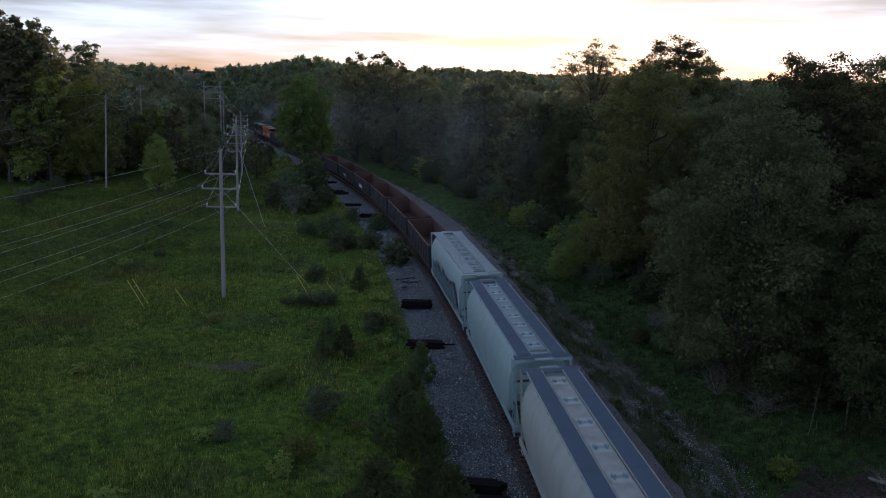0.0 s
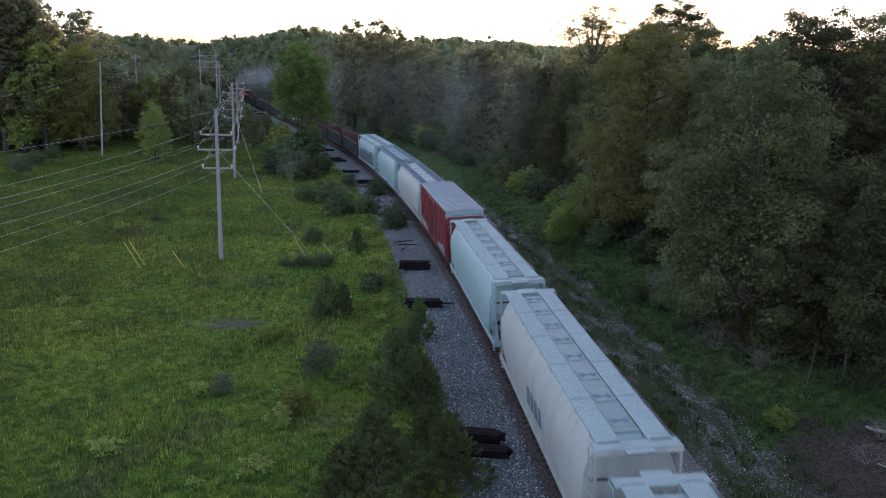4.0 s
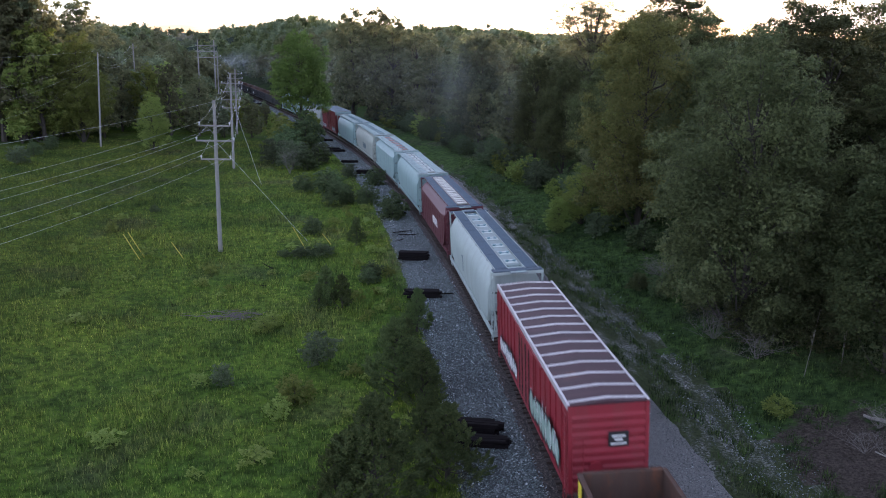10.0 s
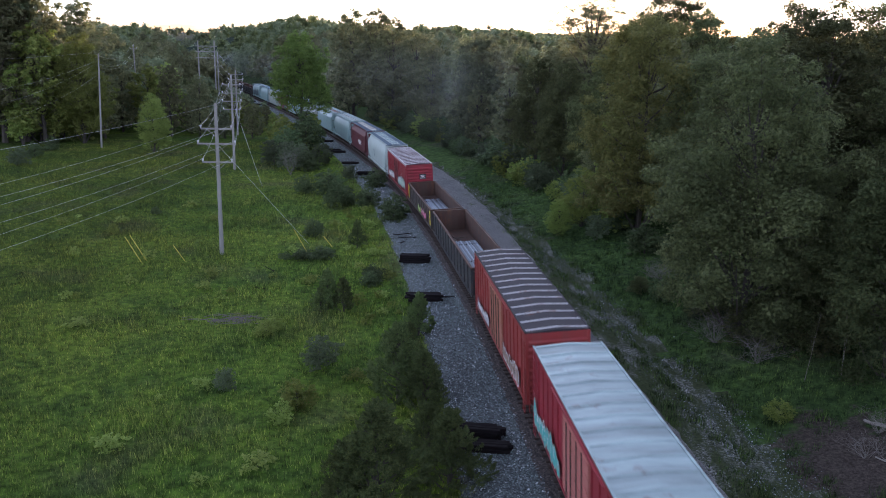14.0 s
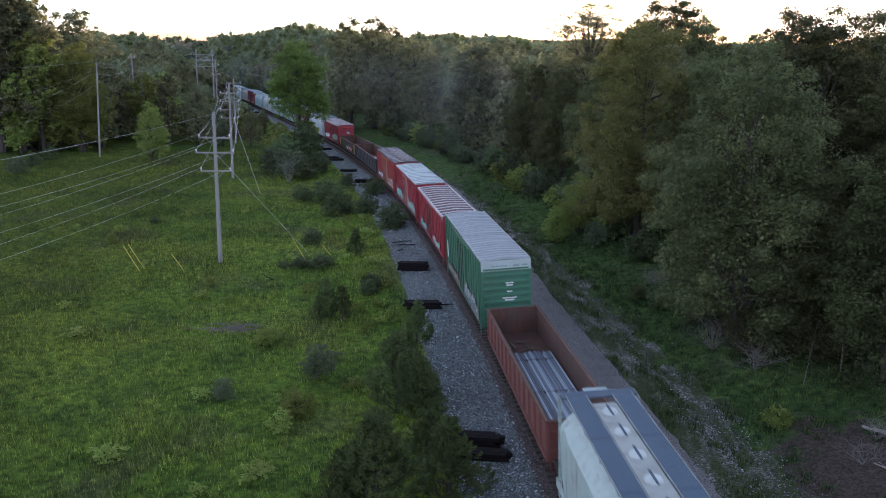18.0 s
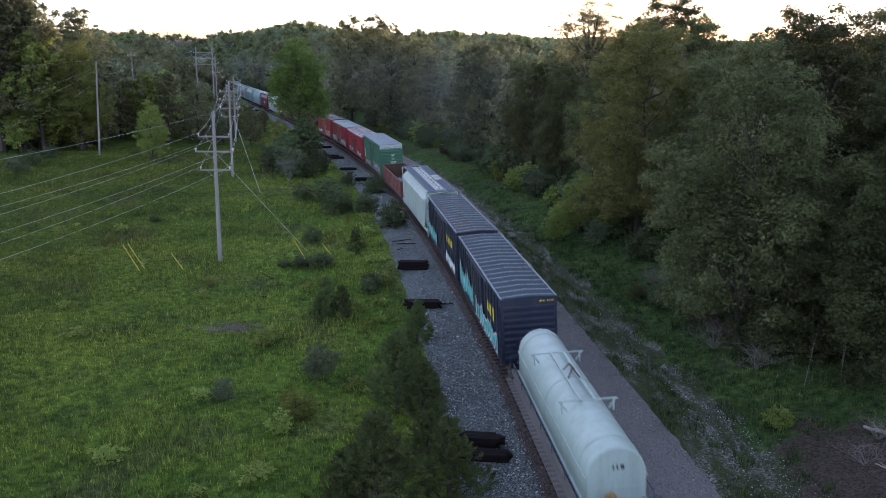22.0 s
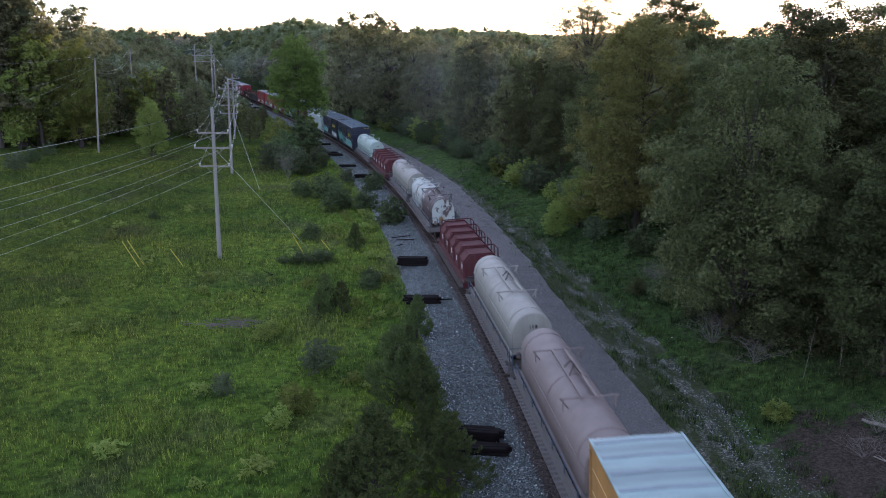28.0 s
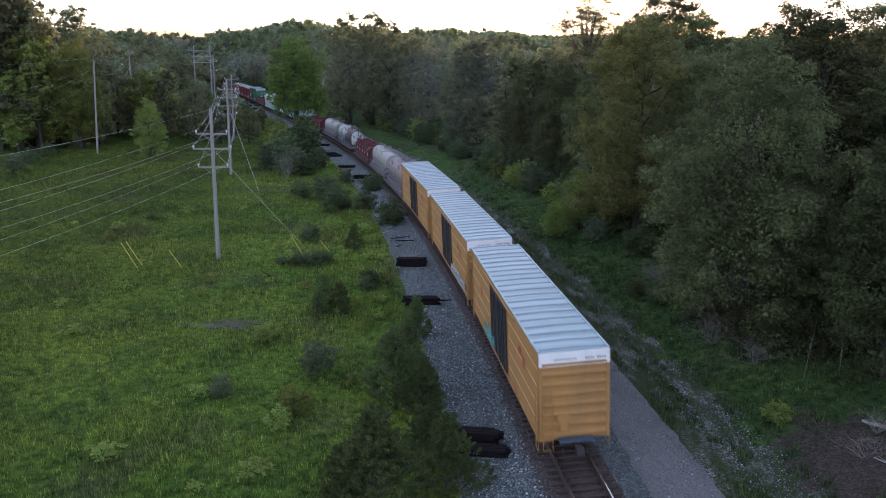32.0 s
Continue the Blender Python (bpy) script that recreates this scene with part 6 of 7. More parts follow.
NEAR = [
    ("OA", 18.39, 48.00, 18.01, 1.04),
    ("OB", 27.12, 60.00, 19.14, 1.20),
    ("OV", 18.20, 76.00, 19.27, 1.10),
    ("OB", 22.31, 72.00, 16.24, 1.00),
    ("ED", 23.50, 40.50, 12.20, 1.05),
    ("OA", 28.50, 46.00, 15.00, 0.95),
    ("OA", 32.43, 62.00, 18.86, 1.10),
    ("AI", 19.77, 118.00, 23.18, 1.70),
    ("OB", 29.95, 112.00, 22.91, 1.50),
    ("OB", 25.08, 108.00, 20.78, 1.10),
    ("OB", 31.76, 106.00, 20.15, 1.00),
    ("OB", 18.78, 98.00, 16.10, 1.10),
    ("OA", 15.37, 108.00, 14.50, 1.00),
    ("OB", 12.50, 116.00, 15.62, 1.00),
    ("MG", 5.75, 148.00, 19.89, 1.10),
    ("MA", 2.99, 158.00, 18.68, 1.10),
    ("OL", 13.59, 80.00, 5.89, 1.30),
    ("OL", 10.93, 78.00, 3.62, 1.30),
    ("MA", 16.75, 92.00, 6.82, 1.20),
    ("OA", 26.79, 66.00, 19.06, 1.00),
    ("MA", -23.77, 205.00, 26.5, 1.10),
    ("MA", -17.82, 200.00, 26.0, 1.10),
    ("MA", -13.10, 190.00, 23.5, 1.10),
    ("MB", -6.94, 180.00, 21.5, 1.30),
    ("MB", -3.67, 170.00, 18.67, 1.30),
    ("LO", -26.74, 149.00, 20.60, 0.95),
    ("BU", -25.60, 146.00, 6.50, 1.20),
    ("BL", -29.20, 146.50, 6.00, 1.30),
    ("OL", -51.42, 142.00, 9.87, 1.00),
    ("OL", -68.15, 152.00, 19.21, 1.00),
    ("MA", -78.86, 152.00, 27.70, 1.10),
    ("ML", -74.39, 150.00, 21.87, 1.10),
    ("MB", -81.5, 149.0, 31.0, 1.30),
    ("MA", -77.0, 154.0, 29.5, 0.95),
    ("MG", -85.0, 156.0, 31.5, 1.10),
    ("MA", -76.85, 172.00, 26.50, 1.30),
    ("ML", -61.23, 178.00, 14.67, 1.10),
    ("MA", -56.22, 185.00, 11.99, 1.10),
    ("ML", -77.65, 148.00, 14.46, 1.10),
    ("ML", -73.95, 152.00, 15.49, 1.10),
    ("MA", -75.80, 190.00, 12.96, 1.10),
    ("ML", -70.35, 165.00, 13.30, 1.10),
    ("BU", -27.34, 136.22, 5.00, 1.30),
    ("ML", -25.02, 149.81, 6.50, 1.20),
    ("BG", -23.26, 122.05, 4.50, 1.30),
    ("BG", -27.45, 127.72, 4.00, 1.20),
    ("BU", -9.47, 104.84, 2.60, 1.30),
    ("BU", -5.66, 83.83, 3.00, 1.20),
    ("BG", -64.97, 121.64, 3.00, 1.30),
    ("BU", -67.32, 131.50, 2.50, 1.30),
    ("BU", -69.32, 141.45, 2.40, 1.30),
    ("CE", -8.24, 73.17, 2.80, 1.10),
    ("BU", -12.92, 93.28, 3.00, 1.20),
    ("BU", -15.00, 100.70, 3.20, 1.20),
    ("BU", -11.88, 94.48, 2.20, 1.20),
    ("BU", -9.22, 92.65, 2.20, 1.50),
    ("BU", -5.74, 62.10, 1.40, 1.50),
    ("CE", -8.28, 54.89, 3.20, 1.00),
    ("CE", -7.12, 54.59, 2.70, 1.10),
    ("CE", -8.70, 54.22, 2.00, 1.10),
    ("CN", -1.64, 48.91, 3.00, 1.20),
    ("CN", -2.06, 45.01, 2.40, 1.20),
    ("CN", -2.33, 39.77, 4.30, 1.45),
    ("CN", -1.0, 38.4, 3.2, 1.5),
    ("CN", -2.56, 28.92, 4.90, 1.5),
    ("CN", -3.93, 29.07, 3.20, 1.20),
    ("CN", 0.36, 30.6, 3.6, 1.45),
    ("CN", -0.62, 33.6, 2.6, 1.5),
    ("BU", -13.06, 77.94, 1.80, 1.30),
    ("BU", -12.62, 69.16, 1.00, 2.20),
    ("BU", -10.90, 69.31, 1.20, 2.20),
    ("BU", -14.08, 69.03, 0.70, 2.00),
    ("BU", -9.84, 95.46, 1.60, 1.20),
    ("BU", -32.08, 87.66, 0.90, 1.50),
    ("BL", -11.47, 49.35, 1.30, 1.20),
    ("BG", -11.75, 40.37, 1.40, 1.00),
    ("BL", -7.53, 38.79, 1.60, 1.20),
    ("BL", -8.06, 37.10, 1.10, 1.20),
    ("BG", -7.15, 43.83, 2.00, 1.20),
    ("BL", -32.65, 77.51, 1.20, 1.00),
    ("BU", -4.37, 87.57, 1.20, 1.00),
    ("BU", -18.14, 102.40, 2.40, 1.30),
    ("BU", -21.18, 122.37, 3.00, 1.30),
    ("BL", 16.55, 36.96, 1.20, 1.20),
    ("BU", 15.59, 56.22, 1.70, 1.30),
    ("BG", 14.24, 74.80, 2.40, 1.20),
    ("BU", 17.17, 68.28, 2.60, 1.40),
    ("BG", 12.40, 104.18, 3.00, 1.40),
    ("BU", 19.95, 62.00, 2.00, 1.40),
    ("BU", 20.33, 50.77, 2.60, 1.40),
    ("BG", -20.28, 127.56, 3.50, 1.20),
    ("BU", -14.53, 105.07, 2.40, 1.20),
    ("BG", -13.78, 112.34, 2.20, 1.20),
    ("BU", 19.74, 55.83, 3.00, 1.40),
    ("BU", 19.83, 52.54, 2.40, 1.30),
    ("BG", 19.67, 63.37, 2.60, 1.40),
    ("BG", 1.24, 143.52, 4.50, 1.40),
    ("BG", -11.14, 181.83, 5.00, 1.40),
    ("BU", 7.03, 120.73, 4.00, 1.40),
    ("BU", -30.33, 260.22, 6.00, 1.40),
    ("UN", 18.60, 47.20, 2.40, 1.30),
    ("UN", 20.20, 45.60, 2.80, 1.30),
    ("UN", 22.00, 44.20, 3.20, 1.30),
    ("UN", 21.40, 48.50, 4.20, 1.20),
    ("UN", 24.20, 46.50, 4.60, 1.20),
    ("UN", 17.20, 52.60, 2.20, 1.40),
    ("UN", 19.60, 52.20, 3.60, 1.20),
    ("UN", 23.40, 51.50, 5.00, 1.20),
    ("UN", 14.60, 58.50, 1.30, 1.50),
    ("BU", -5.84, 60.81, 1.20, 1.60),
    ("BL", -11.21, 50.69, 1.00, 1.40),
]
for row in NEAR:
    plant(*row)

# woods on both sides
rnd = random.Random(77)
taken = [(r[1], r[2]) for r in NEAR if r[3] > 9]


def free(x, y, d):
    return all((x - a) ** 2 + (y - b) ** 2 > d * d for a, b in taken)


WOOD, BACK = [], []
MIX = ("MA", "MA", "MB", "ML", "MG")
POLE_SPOTS = [(-20, 71), (-32, 122), (-44, 172), (-63, 224), (-62, 146), (-74, 196), (-70, 240)]
for _ in range(6000):
    s, off = rnd.uniform(18, 400), rnd.uniform(19.0 if _ < 4500 else 10.0, 62)
    if off < 19 and s < 230:
        continue
    if s < 72 and off < 24:
        continue
    p = on_track(s, off)
    d = 4.6 + off * 0.04 + s * 0.006
    if free(p.x, p.y, d) and p.y > 12:
        taken.append((p.x, p.y))
        h = rnd.uniform(10, 15) if off < 24 else rnd.uniform(13, 17.5)
        if s < 205 and off < 30:
            WOOD.append((rnd.choice(MIX), p.x, p.y, h, 1.05))
        else:
            BACK.append((p.x, p.y, h + 1, rnd.uniform(4.2, 5.4)))
for _ in range(6000):
    x, y = rnd.uniform(-170, -28), rnd.uniform(95, 330)
    s, off = track_xy(x, y)
    if off > -9 or not ((x < -57 - (y - 105) * 0.15 and y > 148) or y > 165) or (x > -42 and y < 160):
        continue
    if any((x - a) ** 2 + (y - b) ** 2 < 25 for a, b in POLE_SPOTS):
        continue
    low = off > -30
    if free(x, y, 4.6 + (y - 100) * 0.012 - 1.2 * low):
        taken.append((x, y))
        h = rnd.uniform(3.5, 6.5) if off > -16 else rnd.uniform(5, 9) if low else rnd.uniform(12, 17.5)
        if y < 210 and x > -115:
            WOOD.append((rnd.choice(MIX), x, y, h, 1.25 if low else 1.0))
        else:
            BACK.append((x, y, h, min(5, h * 0.4)))
for kind, x, y, *rest in WOOD:
    if x > 0 and y < 72:
        kind = "OB"
    if y > 118:
        kind = {"MA": "FA", "MB": "FA", "ML": "FL", "MG": "FG"}[kind]
    plant(kind, x, y, *rest, group="trees of the wood")
for _ in range(70):
    y = rnd.uniform(30, 95)
    x = rnd.uniform(-0.5 * y, np.interp(y, Y_TAB, X_TAB) - 6) if _ % 3 else np.interp(y, Y_TAB, X_TAB) - rnd.uniform(5.6, 9.5)
    plant("WE", x, y, rnd.uniform(0.3, 0.75), rnd.uniform(0.9, 1.8), "weeds in the meadow", 0.02)
# brush along the wood's foot
for _ in range(70):
    s, off = rnd.uniform(74, 200), rnd.uniform(15.2, 18.0)
    p = on_track(s, off)
    plant(rnd.choice(("BU", "BG", "BL", "BU")), p.x, p.y, rnd.uniform(1.6, 4.2), rnd.uniform(1.1, 1.6), "brush at the wood's foot")


def far_wood(name, label, spots, n_leaf, size, mat, seed, lobes=7):
    """Many crowns in one mesh: each a heap of rounded lobes, a dark lumpy heart under a skin of leaves."""
    g = np.random.default_rng(seed)
    ball = bmesh.new()
    bmesh.ops.create_icosphere(ball, subdivisions=1, radius=1)
    bv = np.array([v.co[:] for v in ball.verts])
    bf = np.array([[v.index for v in f.verts] for f in ball.faces])
    ball.free()
    vs, fs, b = [], [], 0
    for x, y, h, r in spots:
        z = float(ground_z(x, y))
        an = np.arange(lobes) * 2.4 + g.uniform(0, 6.3)
        u = (np.arange(lobes) + 0.5) / lobes
        out = r * 0.62 * np.sqrt(np.maximum(0.03, 1 - u ** 1.6)) * g.uniform(0.7, 1.15, lobes)
        cs = np.stack([x + np.cos(an) * out, y + np.sin(an) * out, z + h * (0.3 + 0.56 * u) * g.uniform(0.93, 1.05, lobes)], 1)
        rs = r * g.uniform(0.34, 0.52, lobes)
        heart = cs[:, None, :] + bv[None] * (rs * 0.56)[:, None, None] * g.uniform(0.8, 1.1, (lobes, len(bv), 1))
        v, f = leaf_cloud(g, cs, rs, n_leaf, size, 0.85, 0.5)
        hv, hf = heart.reshape(-1, 3), (bf[None] + len(bv) * np.arange(lobes)[:, None, None]).reshape(-1, 3)
        vs += [hv, v]
        fs += [hf + b, f + b + len(hv)]
        b += len(hv) + len(v)
    v, f = np.concatenate(vs), np.concatenate(fs)
    return tagged(raw(name, v.tolist(), f.tolist(), mat), label, "woods", kind="stuff")


def ridge(x, y):
    """How tall the woods stand on the far rises: broad swells along the skyline."""
    q = x / y
    return 1.14 + 0.16 * math.sin(q * 31 + 0.7) + 0.1 * math.sin(q * 74 + 2.0) + 0.2 * math.exp(-((q + 0.205) / 0.02) ** 2) - 0.24 * (q > -0.03)


g = random.Random(5)
spots_a, spots_b, spots_n, seen_spots = [], [], [], []
for _ in range(5200):
    y = g.uniform(285, 560)
    x = g.uniform(-0.5, 0.3) * y
    s, off = track_xy(x, y)
    if abs(off) < 9 and y < 420:
        continue
    if any((x - a) ** 2 + (y - b) ** 2 < 56 for a, b in seen_spots):
        continue
    seen_spots.append((x, y))
    h, r = g.uniform(11.5, 16.5) * ridge(x, y), g.uniform(4.2, 6.4)
    (spots_n if y < 360 else spots_a if g.random() < 0.55 else spots_b).append((x, y, h, r))
for _ in range(420):
    y = g.uniform(560, 950)
    x = g.uniform(-0.5, 0.5) * y
    (spots_a if g.random() < 0.5 else spots_b).append((x, y, g.uniform(12, 16) * ridge(x, y), g.uniform(6.5, 9.0)))
far_wood("back_woods", "deep green woods behind the front trees", BACK[0::3], 1250, 0.3, M_LEAF, 9, 9)
far_wood("back_woods", "grey-green woods behind the front trees", BACK[1::3], 1250, 0.3, M_LEAF_GREY, 19, 9)
far_wood("back_woods", "lighter green woods behind the front trees", BACK[2::3], 1250, 0.3, M_LEAF_OAK, 29, 9)
far_wood("distant_woods", "rounded green tree crowns on the rise beyond the track", spots_n, 420, 0.5, M_LEAF, 4)
far_wood("distant_woods", "distant dark green wooded ridge", spots_a, 230, 0.75, M_LEAF_OAK, 1)
far_wood("distant_woods", "distant lighter green wooded ridge", spots_b, 230, 0.75, M_LEAF_GREY, 2)
spots_c = [(g.uniform(-0.55, 0.55) * y, y, g.uniform(9, 13), g.uniform(13, 18)) for y in (950 + 2600 * (i / 420) ** 1.3 for i in range(420))]
far_wood("distant_woods", "hazy wooded hills at the horizon", spots_c, 110, 2.2, M_LEAF_GREY, 3, 5)


def bare_shrub(x, y, h, spread, n, seed, label):
    """Leafless pale twigs, forking twice, from one foot."""
    r = random.Random(seed)
    bm = bmesh.new()
    for _ in range(n if n < 3 else n * 3):
        a = Vector((r.uniform(-0.1, 0.1), r.uniform(-0.1, 0.1), 0))
        q = r.uniform(0, 6.28)
        b = Vector((math.cos(q) * spread * r.uniform(0.2, 0.6), math.sin(q) * spread * r.uniform(0.2, 0.6), h * r.uniform(0.15, 0.65)))
        rod(bm, a, b, 0.011 if n > 2 else 0.022, 5, 0.008)
        for _ in range(3):
            c = b + Vector((r.uniform(-1, 1) * spread * 0.5, r.uniform(-1, 1) * spread * 0.5, h * r.uniform(0.1, 0.4)))
            rod(bm, b, c, 0.008, 4, 0.005)
            for _ in range(2):
                d = c + Vector((r.uniform(-1, 1), r.uniform(-1, 1), r.uniform(-0.2, 0.8))) * spread * 0.28
                rod(bm, c, d, 0.006, 4, 0.003)
    o = part("bare_shrub", bm, M_TWIG)
    o.matrix_basis = pose(x, y, float(ground_z(x, y)) - 0.05)
    return tagged(o, label, "dead shrub", "leafless shrubs")


SHRUBS = [(16.7, 47.5, 2.2, 2.2, 9, "grey leafless brush before the dark trees"), (19.4, 40.6, 5.2, 0.5, 1, "thin dead sapling at the wood's edge"), (21.3, 40.9, 4.6, 0.8, 2, "thin dead sapling at the wood's edge"), (18.9, 33.0, 1.0, 1.3, 5, "grey leafless brush on the bare bank"), (18.0, 44.0, 1.6, 1.8, 7, "grey leafless brush before the dark trees"), (-23.0, 118.0, 4.6, 2.0, 7, "pale bare shrub among green bushes"), (20.3, 34.8, 1.2, 1.2, 5, "grey leafless brush on the bare bank"), (16.6, 61.0, 1.5, 2.0, 14, "brown dead bush on the grassy bank")]
for i, (x, y, h, sp, n, lab) in enumerate(SHRUBS):
    bare_shrub(x, y, h, sp, n, i, lab)


def fallen_log(x, y, l, r, turn, label, rise=0.0, mat=None):
    rnd_ = random.Random(int(x * 10))
    pts = [Vector((l * (i / 5 - 0.5), 0.05 * rnd_.uniform(-1, 1), r + 0.04 * rnd_.uniform(-1, 1))) for i in range(6)]
    bm = bmesh.new()
    for i in range(5):
        rod(bm, pts[i], pts[i + 1], r * (1 - 0.1 * i), 8, r * (0.9 - 0.1 * i))
    rod(bm, pts[3], pts[3] + Vector((0.3, 0.35, 0.3)), r * 0.35, 5, r * 0.15)
    o = part("fallen_log", bm, mat or M_DEADWOOD)
    o.matrix_basis = pose(x, y, float(ground_z(x, y)) - 0.02, 0, rise, turn)
    return tagged(o, label, "log", "fallen wood")


fallen_log(20.7, 35.2, 1.7, 0.13, 150, "bleached fallen log lying on the bank", -8)
fallen_log(19.6, 32.0, 1.8, 0.06, 120, "thin bleached branch lying on the bank")
fallen_log(-14.8, 65.8, 1.7, 0.06, 130, "dark rotting pole lying in the grass", 0, M_TIE)
fallen_log(-14.2, 59.8, 1.3, 0.06, 160, "dark rotting pole lying in the grass", 0, M_TIE)


def brush_pile(x, y, w, d, seed):
    r = random.Random(seed)
    bm = bmesh.new()
    for _ in range(90):
        a = Vector((r.gauss(0, w / 4), r.gauss(0, d / 4), r.uniform(0.0, 0.3)))
        q = r.uniform(-0.6, 0.6)
        b = a + Vector((math.cos(q), math.sin(q), r.uniform(-0.15, 0.2))) * r.uniform(0.5, 1.3)
        rod(bm, a, b, 0.018, 4, 0.008)
    o = part("brush_pile", bm, M_BRUSH)
    o.matrix_basis = pose(x, y, float(ground_z(x, y)))
    return tagged(o, "low heap of dead greyish brush in the grass", "brush pile", kind="stuff")


brush_pile(-14.6, 52.0, 4.4, 1.6, 1)

# ---- the locomotives' smoke, and a veil standing in for haze ----


def smoke_puffs(label, rows, seed, mat):
    """Lumpy thin clouds that fade towards their rims; rows: offset, y, z, half width, half length, half height."""
    t = thing("smoke", label, "smoke")
    for k, (x, y, z, a, b, c) in enumerate(rows):
        bm = bmesh.new()
        bmesh.ops.create_icosphere(bm, subdivisions=4, radius=1)
        for v in bm.verts:
            v.co *= 1 + 0.22 * noise.noise(v.co * 1.7 + Vector((seed, k * 5.3, 0)))
        ob = part("puff", bm, mat, t)
        ob.data.polygons.foreach_set("use_smooth", [True] * len(ob.data.polygons))
        ob.matrix_basis = Matrix.LocRotScale((x, y, z), None, (a, b, c))
    return t


PLUME = smoke_puffs("blue-grey exhaust smoke rising from the locomotives", [(0, 12, 7.5, 4, 14, 4), (1, -10, 9, 6, 18, 5.5), (3, -36, 10, 9, 20, 7)], 1, M_SMOKE)
TRAIL = smoke_puffs("thin exhaust smoke drifting over the track", [(-3, 25, 9, 15, 26, 8), (4, -20, 9, 13, 24, 9)], 2, M_SMOKE_HAZE)
# part exhaust smoke, part added to lighten the wood as haze would
HAZE_VEIL = smoke_puffs("added thin veil of smoke and haze before the wood", [(-5, 16, 9, 13, 18, 13), (4, -18, 9, 12, 16, 13), (2, -50, 8, 9, 14, 13)], 3, M_SMOKE_HAZE)


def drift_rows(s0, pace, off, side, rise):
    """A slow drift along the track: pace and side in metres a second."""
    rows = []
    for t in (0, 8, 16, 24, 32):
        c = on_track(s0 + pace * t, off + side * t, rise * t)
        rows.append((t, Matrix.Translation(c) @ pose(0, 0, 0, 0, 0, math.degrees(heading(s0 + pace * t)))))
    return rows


# ---- grass, stones ----


def blades(name, label, pts, hs, mat, seed, per=5, wide=0.035):
    g = np.random.default_rng(seed)
    n = len(pts)
    P = np.repeat(pts, per, 0)
    Hh = np.repeat(hs, per) * g.uniform(0.5, 1.2, n * per)
    an = g.uniform(0, 6.283, n * per)
    sp = g.normal(size=(n * per, 2)) * 0.13
    base = P.copy()
    base[:, :2] += sp
    lean = g.normal(size=(n * per, 2)) * 0.28 * Hh[:, None]
    dx, dy = np.cos(an) * wide, np.sin(an) * wide
    a = base + np.stack([dx, dy, np.full_like(dx, -0.05)], 1)
    b = base - np.stack([dx, dy, np.full_like(dx, 0.05)], 1)
    c = base + np.concatenate([lean, Hh[:, None]], 1)
    v = np.stack([a, b, c], 1).reshape(-1, 3)
    f = np.arange(len(v)).reshape(-1, 3)
    return tagged(raw(name, v.tolist(), f.tolist(), mat), label, "grass", kind="stuff")


g = np.random.default_rng(3)


def scatter(n, x0, x1, y0, y1, keep):
    y = y0 + (y1 - y0) * g.random(n) ** 1.5
    x = g.uniform(x0, x1, n)
    s = np.interp(y, Y_TAB, S_TAB)
    off = (x - np.interp(y, Y_TAB, X_TAB)) * np.cos(np.interp(s, S_TAB, H_TAB))
    k = keep(off, x, y)
    x, y = x[k], y[k]
    return np.stack([x, y, ground_z(x, y)], 1)


pts = scatter(125000, -75, 2, 24, 160, lambda o, x, y: (o < -5.4 + 0.5 * np.sin(y * 0.7)) & (abs(x) < 0.62 * y + 4))
patch = 0.5 + 0.5 * np.sin(pts[:, 0] * 0.31 + 2 * np.sin(pts[:, 1] * 0.17)) * np.sin(pts[:, 1] * 0.23 + 1.5 * np.sin(pts[:, 0] * 0.21))
blades("meadow_grass", "tall rough green meadow grass", pts, 0.2 + 0.3 * patch ** 2, M_GRASS, 1, 4, 0.024)
pts = scatter(42000, 2, 45, 24, 150, lambda o, x, y: (o > 5.9) & (o < 21) & ((o > 9.9) | ((np.sin(y * 0.9 + 2 * np.sin(o * 1.7)) > 0.1) & (abs(o - 8.7) > 0.5))) & (abs(x) < 0.62 * y + 4) & (((x - 18.6) / 3.6) ** 2 + ((y - 31.5) / 5.6) ** 2 > 0.8 + 0.5 * np.sin(x * 2.1) * np.sin(y * 1.7)))
tuft = np.sin(pts[:, 0] * 0.9 + 2 * np.sin(pts[:, 1] * 0.6)) * np.sin(pts[:, 1] * 0.8 + 1.7 * np.sin(pts[:, 0] * 0.7))
blades("verge_grass", "dark green grass on the verge beside the service road", pts, 0.2 + 0.28 * np.clip(tuft, 0, 1), M_GRASS_DARK, 2, 5, 0.024)


pts = scatter(60000, -40, 8, 24, 130, lambda o, x, y: (o > -6.6) & (o < -4.0) & (g.random(len(o)) < np.interp(o, [-6.6, -5.6, -4.9, -4.0], [0.4, 1.0, 0.5, 0.03])))
blades("edge_grass", "thin dry grass creeping over the ballast's edge", pts, g.uniform(0.12, 0.4, len(pts)), M_GRASS_DRY, 8, 4, 0.016)
# tussocks between the road and the bank
feet = scatter(5200, 4, 30, 24, 120, lambda o, x, y: (o > 6.0) & (o < 12.5) & (np.sin(o * 2.6 + 0.8 * np.sin(y * 0.5)) + 0.5 * np.sin(y * 1.1 + o) > 0.15))
pts = np.repeat(feet, 16, 0) + g.normal(size=(len(feet) * 16, 3)) * np.array([0.13, 0.13, 0.0])
blades("tussock_grass", "ragged grass tussocks among the rubble stones", pts, np.repeat(g.uniform(0.16, 0.42, len(feet)), 16), M_GRASS_DARK, 6, 2, 0.016)


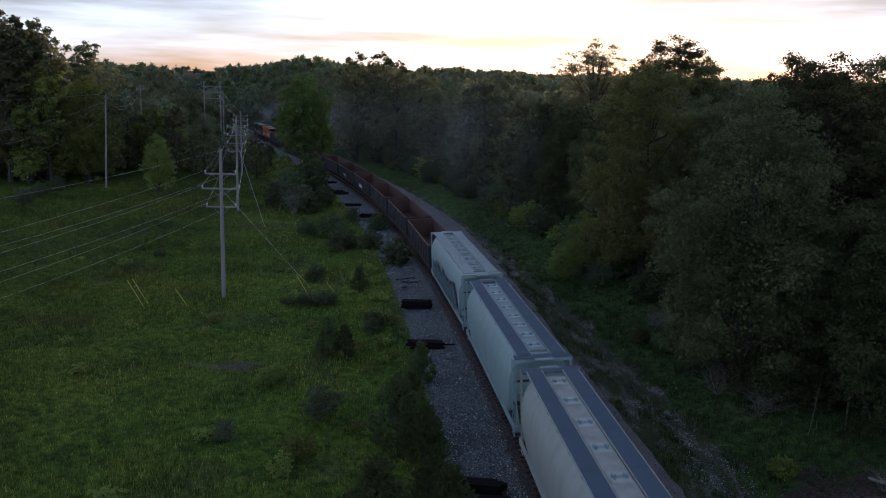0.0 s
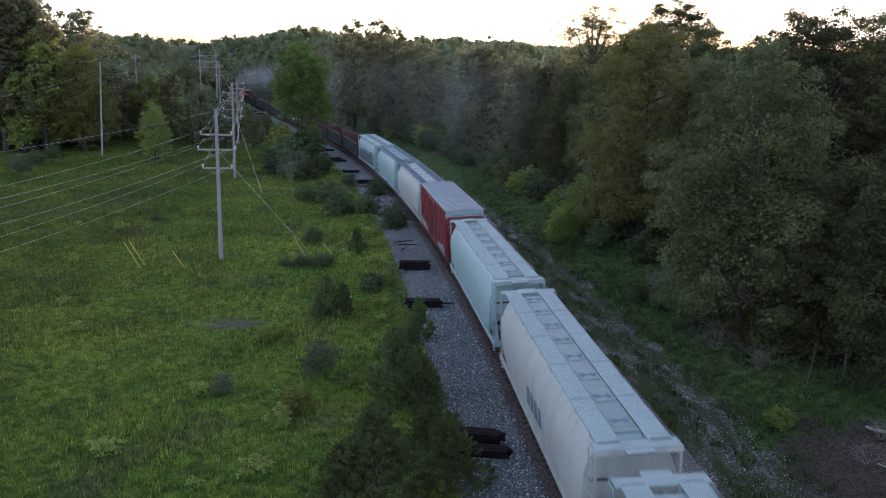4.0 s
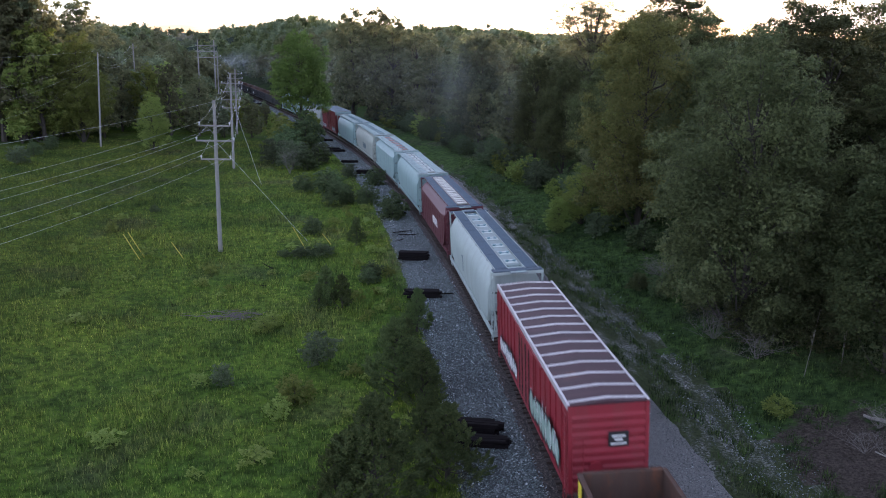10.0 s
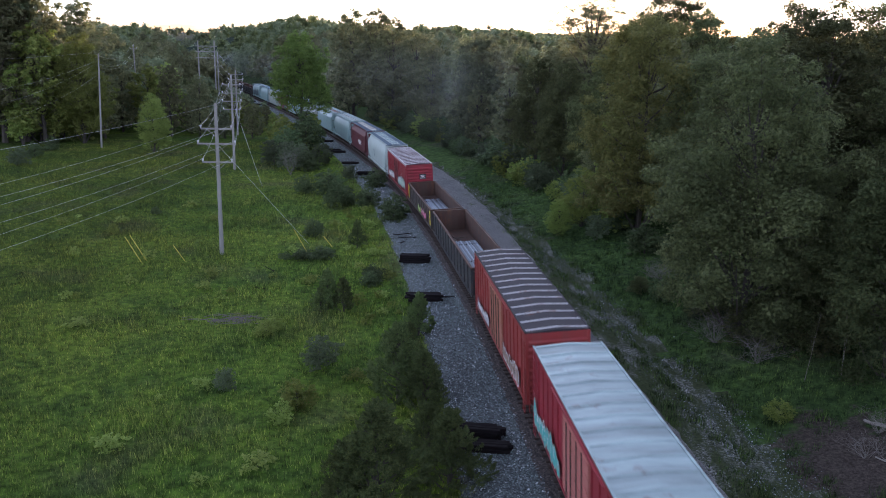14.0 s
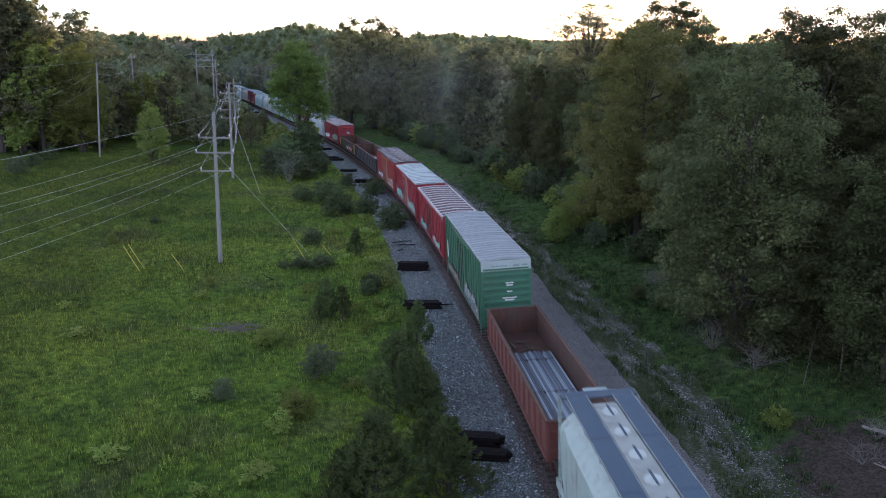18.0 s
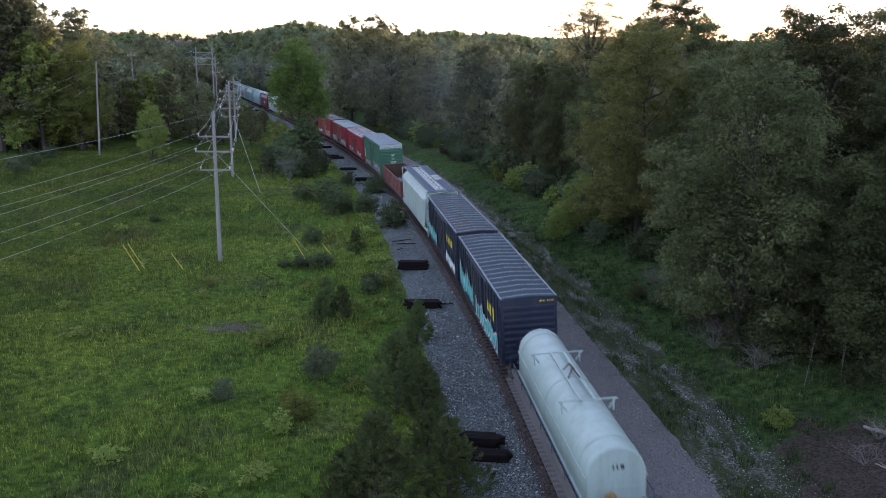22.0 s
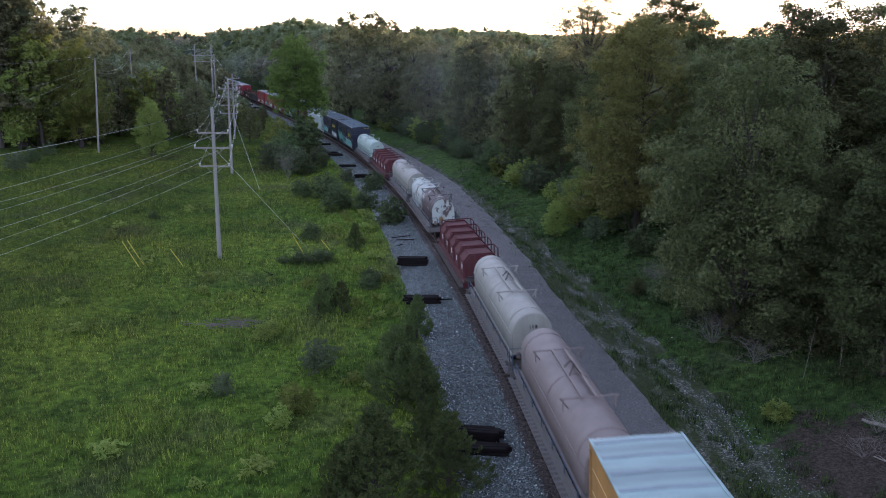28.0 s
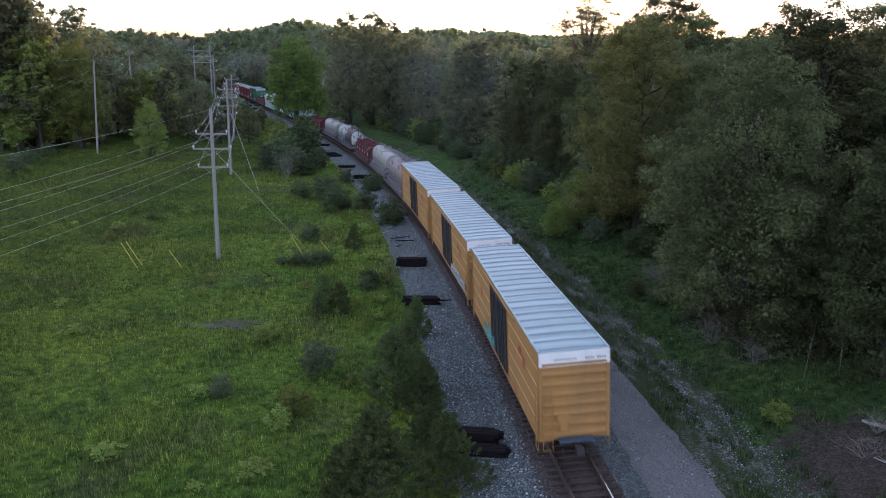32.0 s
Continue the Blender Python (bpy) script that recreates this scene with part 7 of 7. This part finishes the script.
def stones(name, label, n, s0, s1, o0, o1, zf, lo, hi, seed, cluster=None, mat=None):
    g = np.random.default_rng(seed)
    s = s0 + (s1 - s0) * g.random(n) ** 1.4
    o = g.uniform(o0, o1, n)
    if cluster:
        o = (o0 + o1) / 2 + g.normal(size=n) * (o1 - o0) * 0.22
        k = np.sin(s * 0.9) + np.sin(s * 0.37 + 1) + 0.9 * g.random(n) > -0.3
        s, o = s[k], o[k]
        n = len(s)
    x = np.interp(s, S_TAB, X_TAB) + o * np.cos(np.interp(s, S_TAB, H_TAB))
    y = np.interp(s, S_TAB, Y_TAB) + o * np.sin(np.interp(s, S_TAB, H_TAB))
    z = zf(x, y, o)
    c = np.stack([x, y, z], 1)
    r = g.uniform(lo, hi, n)
    ax = np.array([[1, 0, 0], [-1, 0, 0], [0, 1, 0], [0, -1, 0], [0, 0, 1], [0, 0, -1]], float)
    v = c[:, None, :] + ax[None] * r[:, None, None] * g.uniform(0.55, 1.25, (n, 6, 1)) + g.normal(size=(n, 6, 3)) * r[:, None, None] * 0.25
    tri = np.array([[0, 2, 4], [2, 1, 4], [1, 3, 4], [3, 0, 4], [2, 0, 5], [1, 2, 5], [3, 1, 5], [0, 3, 5]])
    f = (tri[None] + 6 * np.arange(n)[:, None, None]).reshape(-1, 3)
    return tagged(raw(name, v.reshape(-1, 3).tolist(), f.tolist(), mat or M_STONE), label, "gravel", kind="stuff")


def bed_z(x, y, o):
    return np.interp(o, [-5.3, -4.6, -3.3, -2.2, -1.4, 0, 1.4, 2.2, 2.9], [-0.84, -0.61, -0.49, -0.45, -0.34, -0.27, -0.2, -0.39, -0.57])


stones("ballast_stones", "loose grey crushed ballast stones", 27000, 14, 125, -5.2, -1.65, bed_z, 0.02, 0.055, 1)
stones("ballast_stones", "rust-dusted ballast stones between the rails", 9000, 14, 125, -1.9, 2.6, bed_z, 0.02, 0.05, 4, None, M_STONE_RUST)
stones("road_stones", "small pale stones scattered on the service road", 7000, 16, 110, 2.7, 5.8, lambda x, y, o: np.full_like(x, -0.59), 0.015, 0.04, 5)
stones("rubble_stones", "pale rubble stones in the grassy ditch", 22000, 16, 130, 6.9, 10.6, lambda x, y, o: ground_z(x, y) + 0.004, 0.015, 0.042, 2, True, M_RUBBLE_STONE)


def motions():
    for ob, q, bogie in MOVERS:
        walk(ob, car_rows(q, bogie))
    walk(PLUME, [(t, m) for t, m in car_rows(262, 20)])
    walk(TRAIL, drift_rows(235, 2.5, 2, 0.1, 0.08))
    walk(HAZE_VEIL, drift_rows(165, 0.8, 9, 0.12, 0.05))


motions()
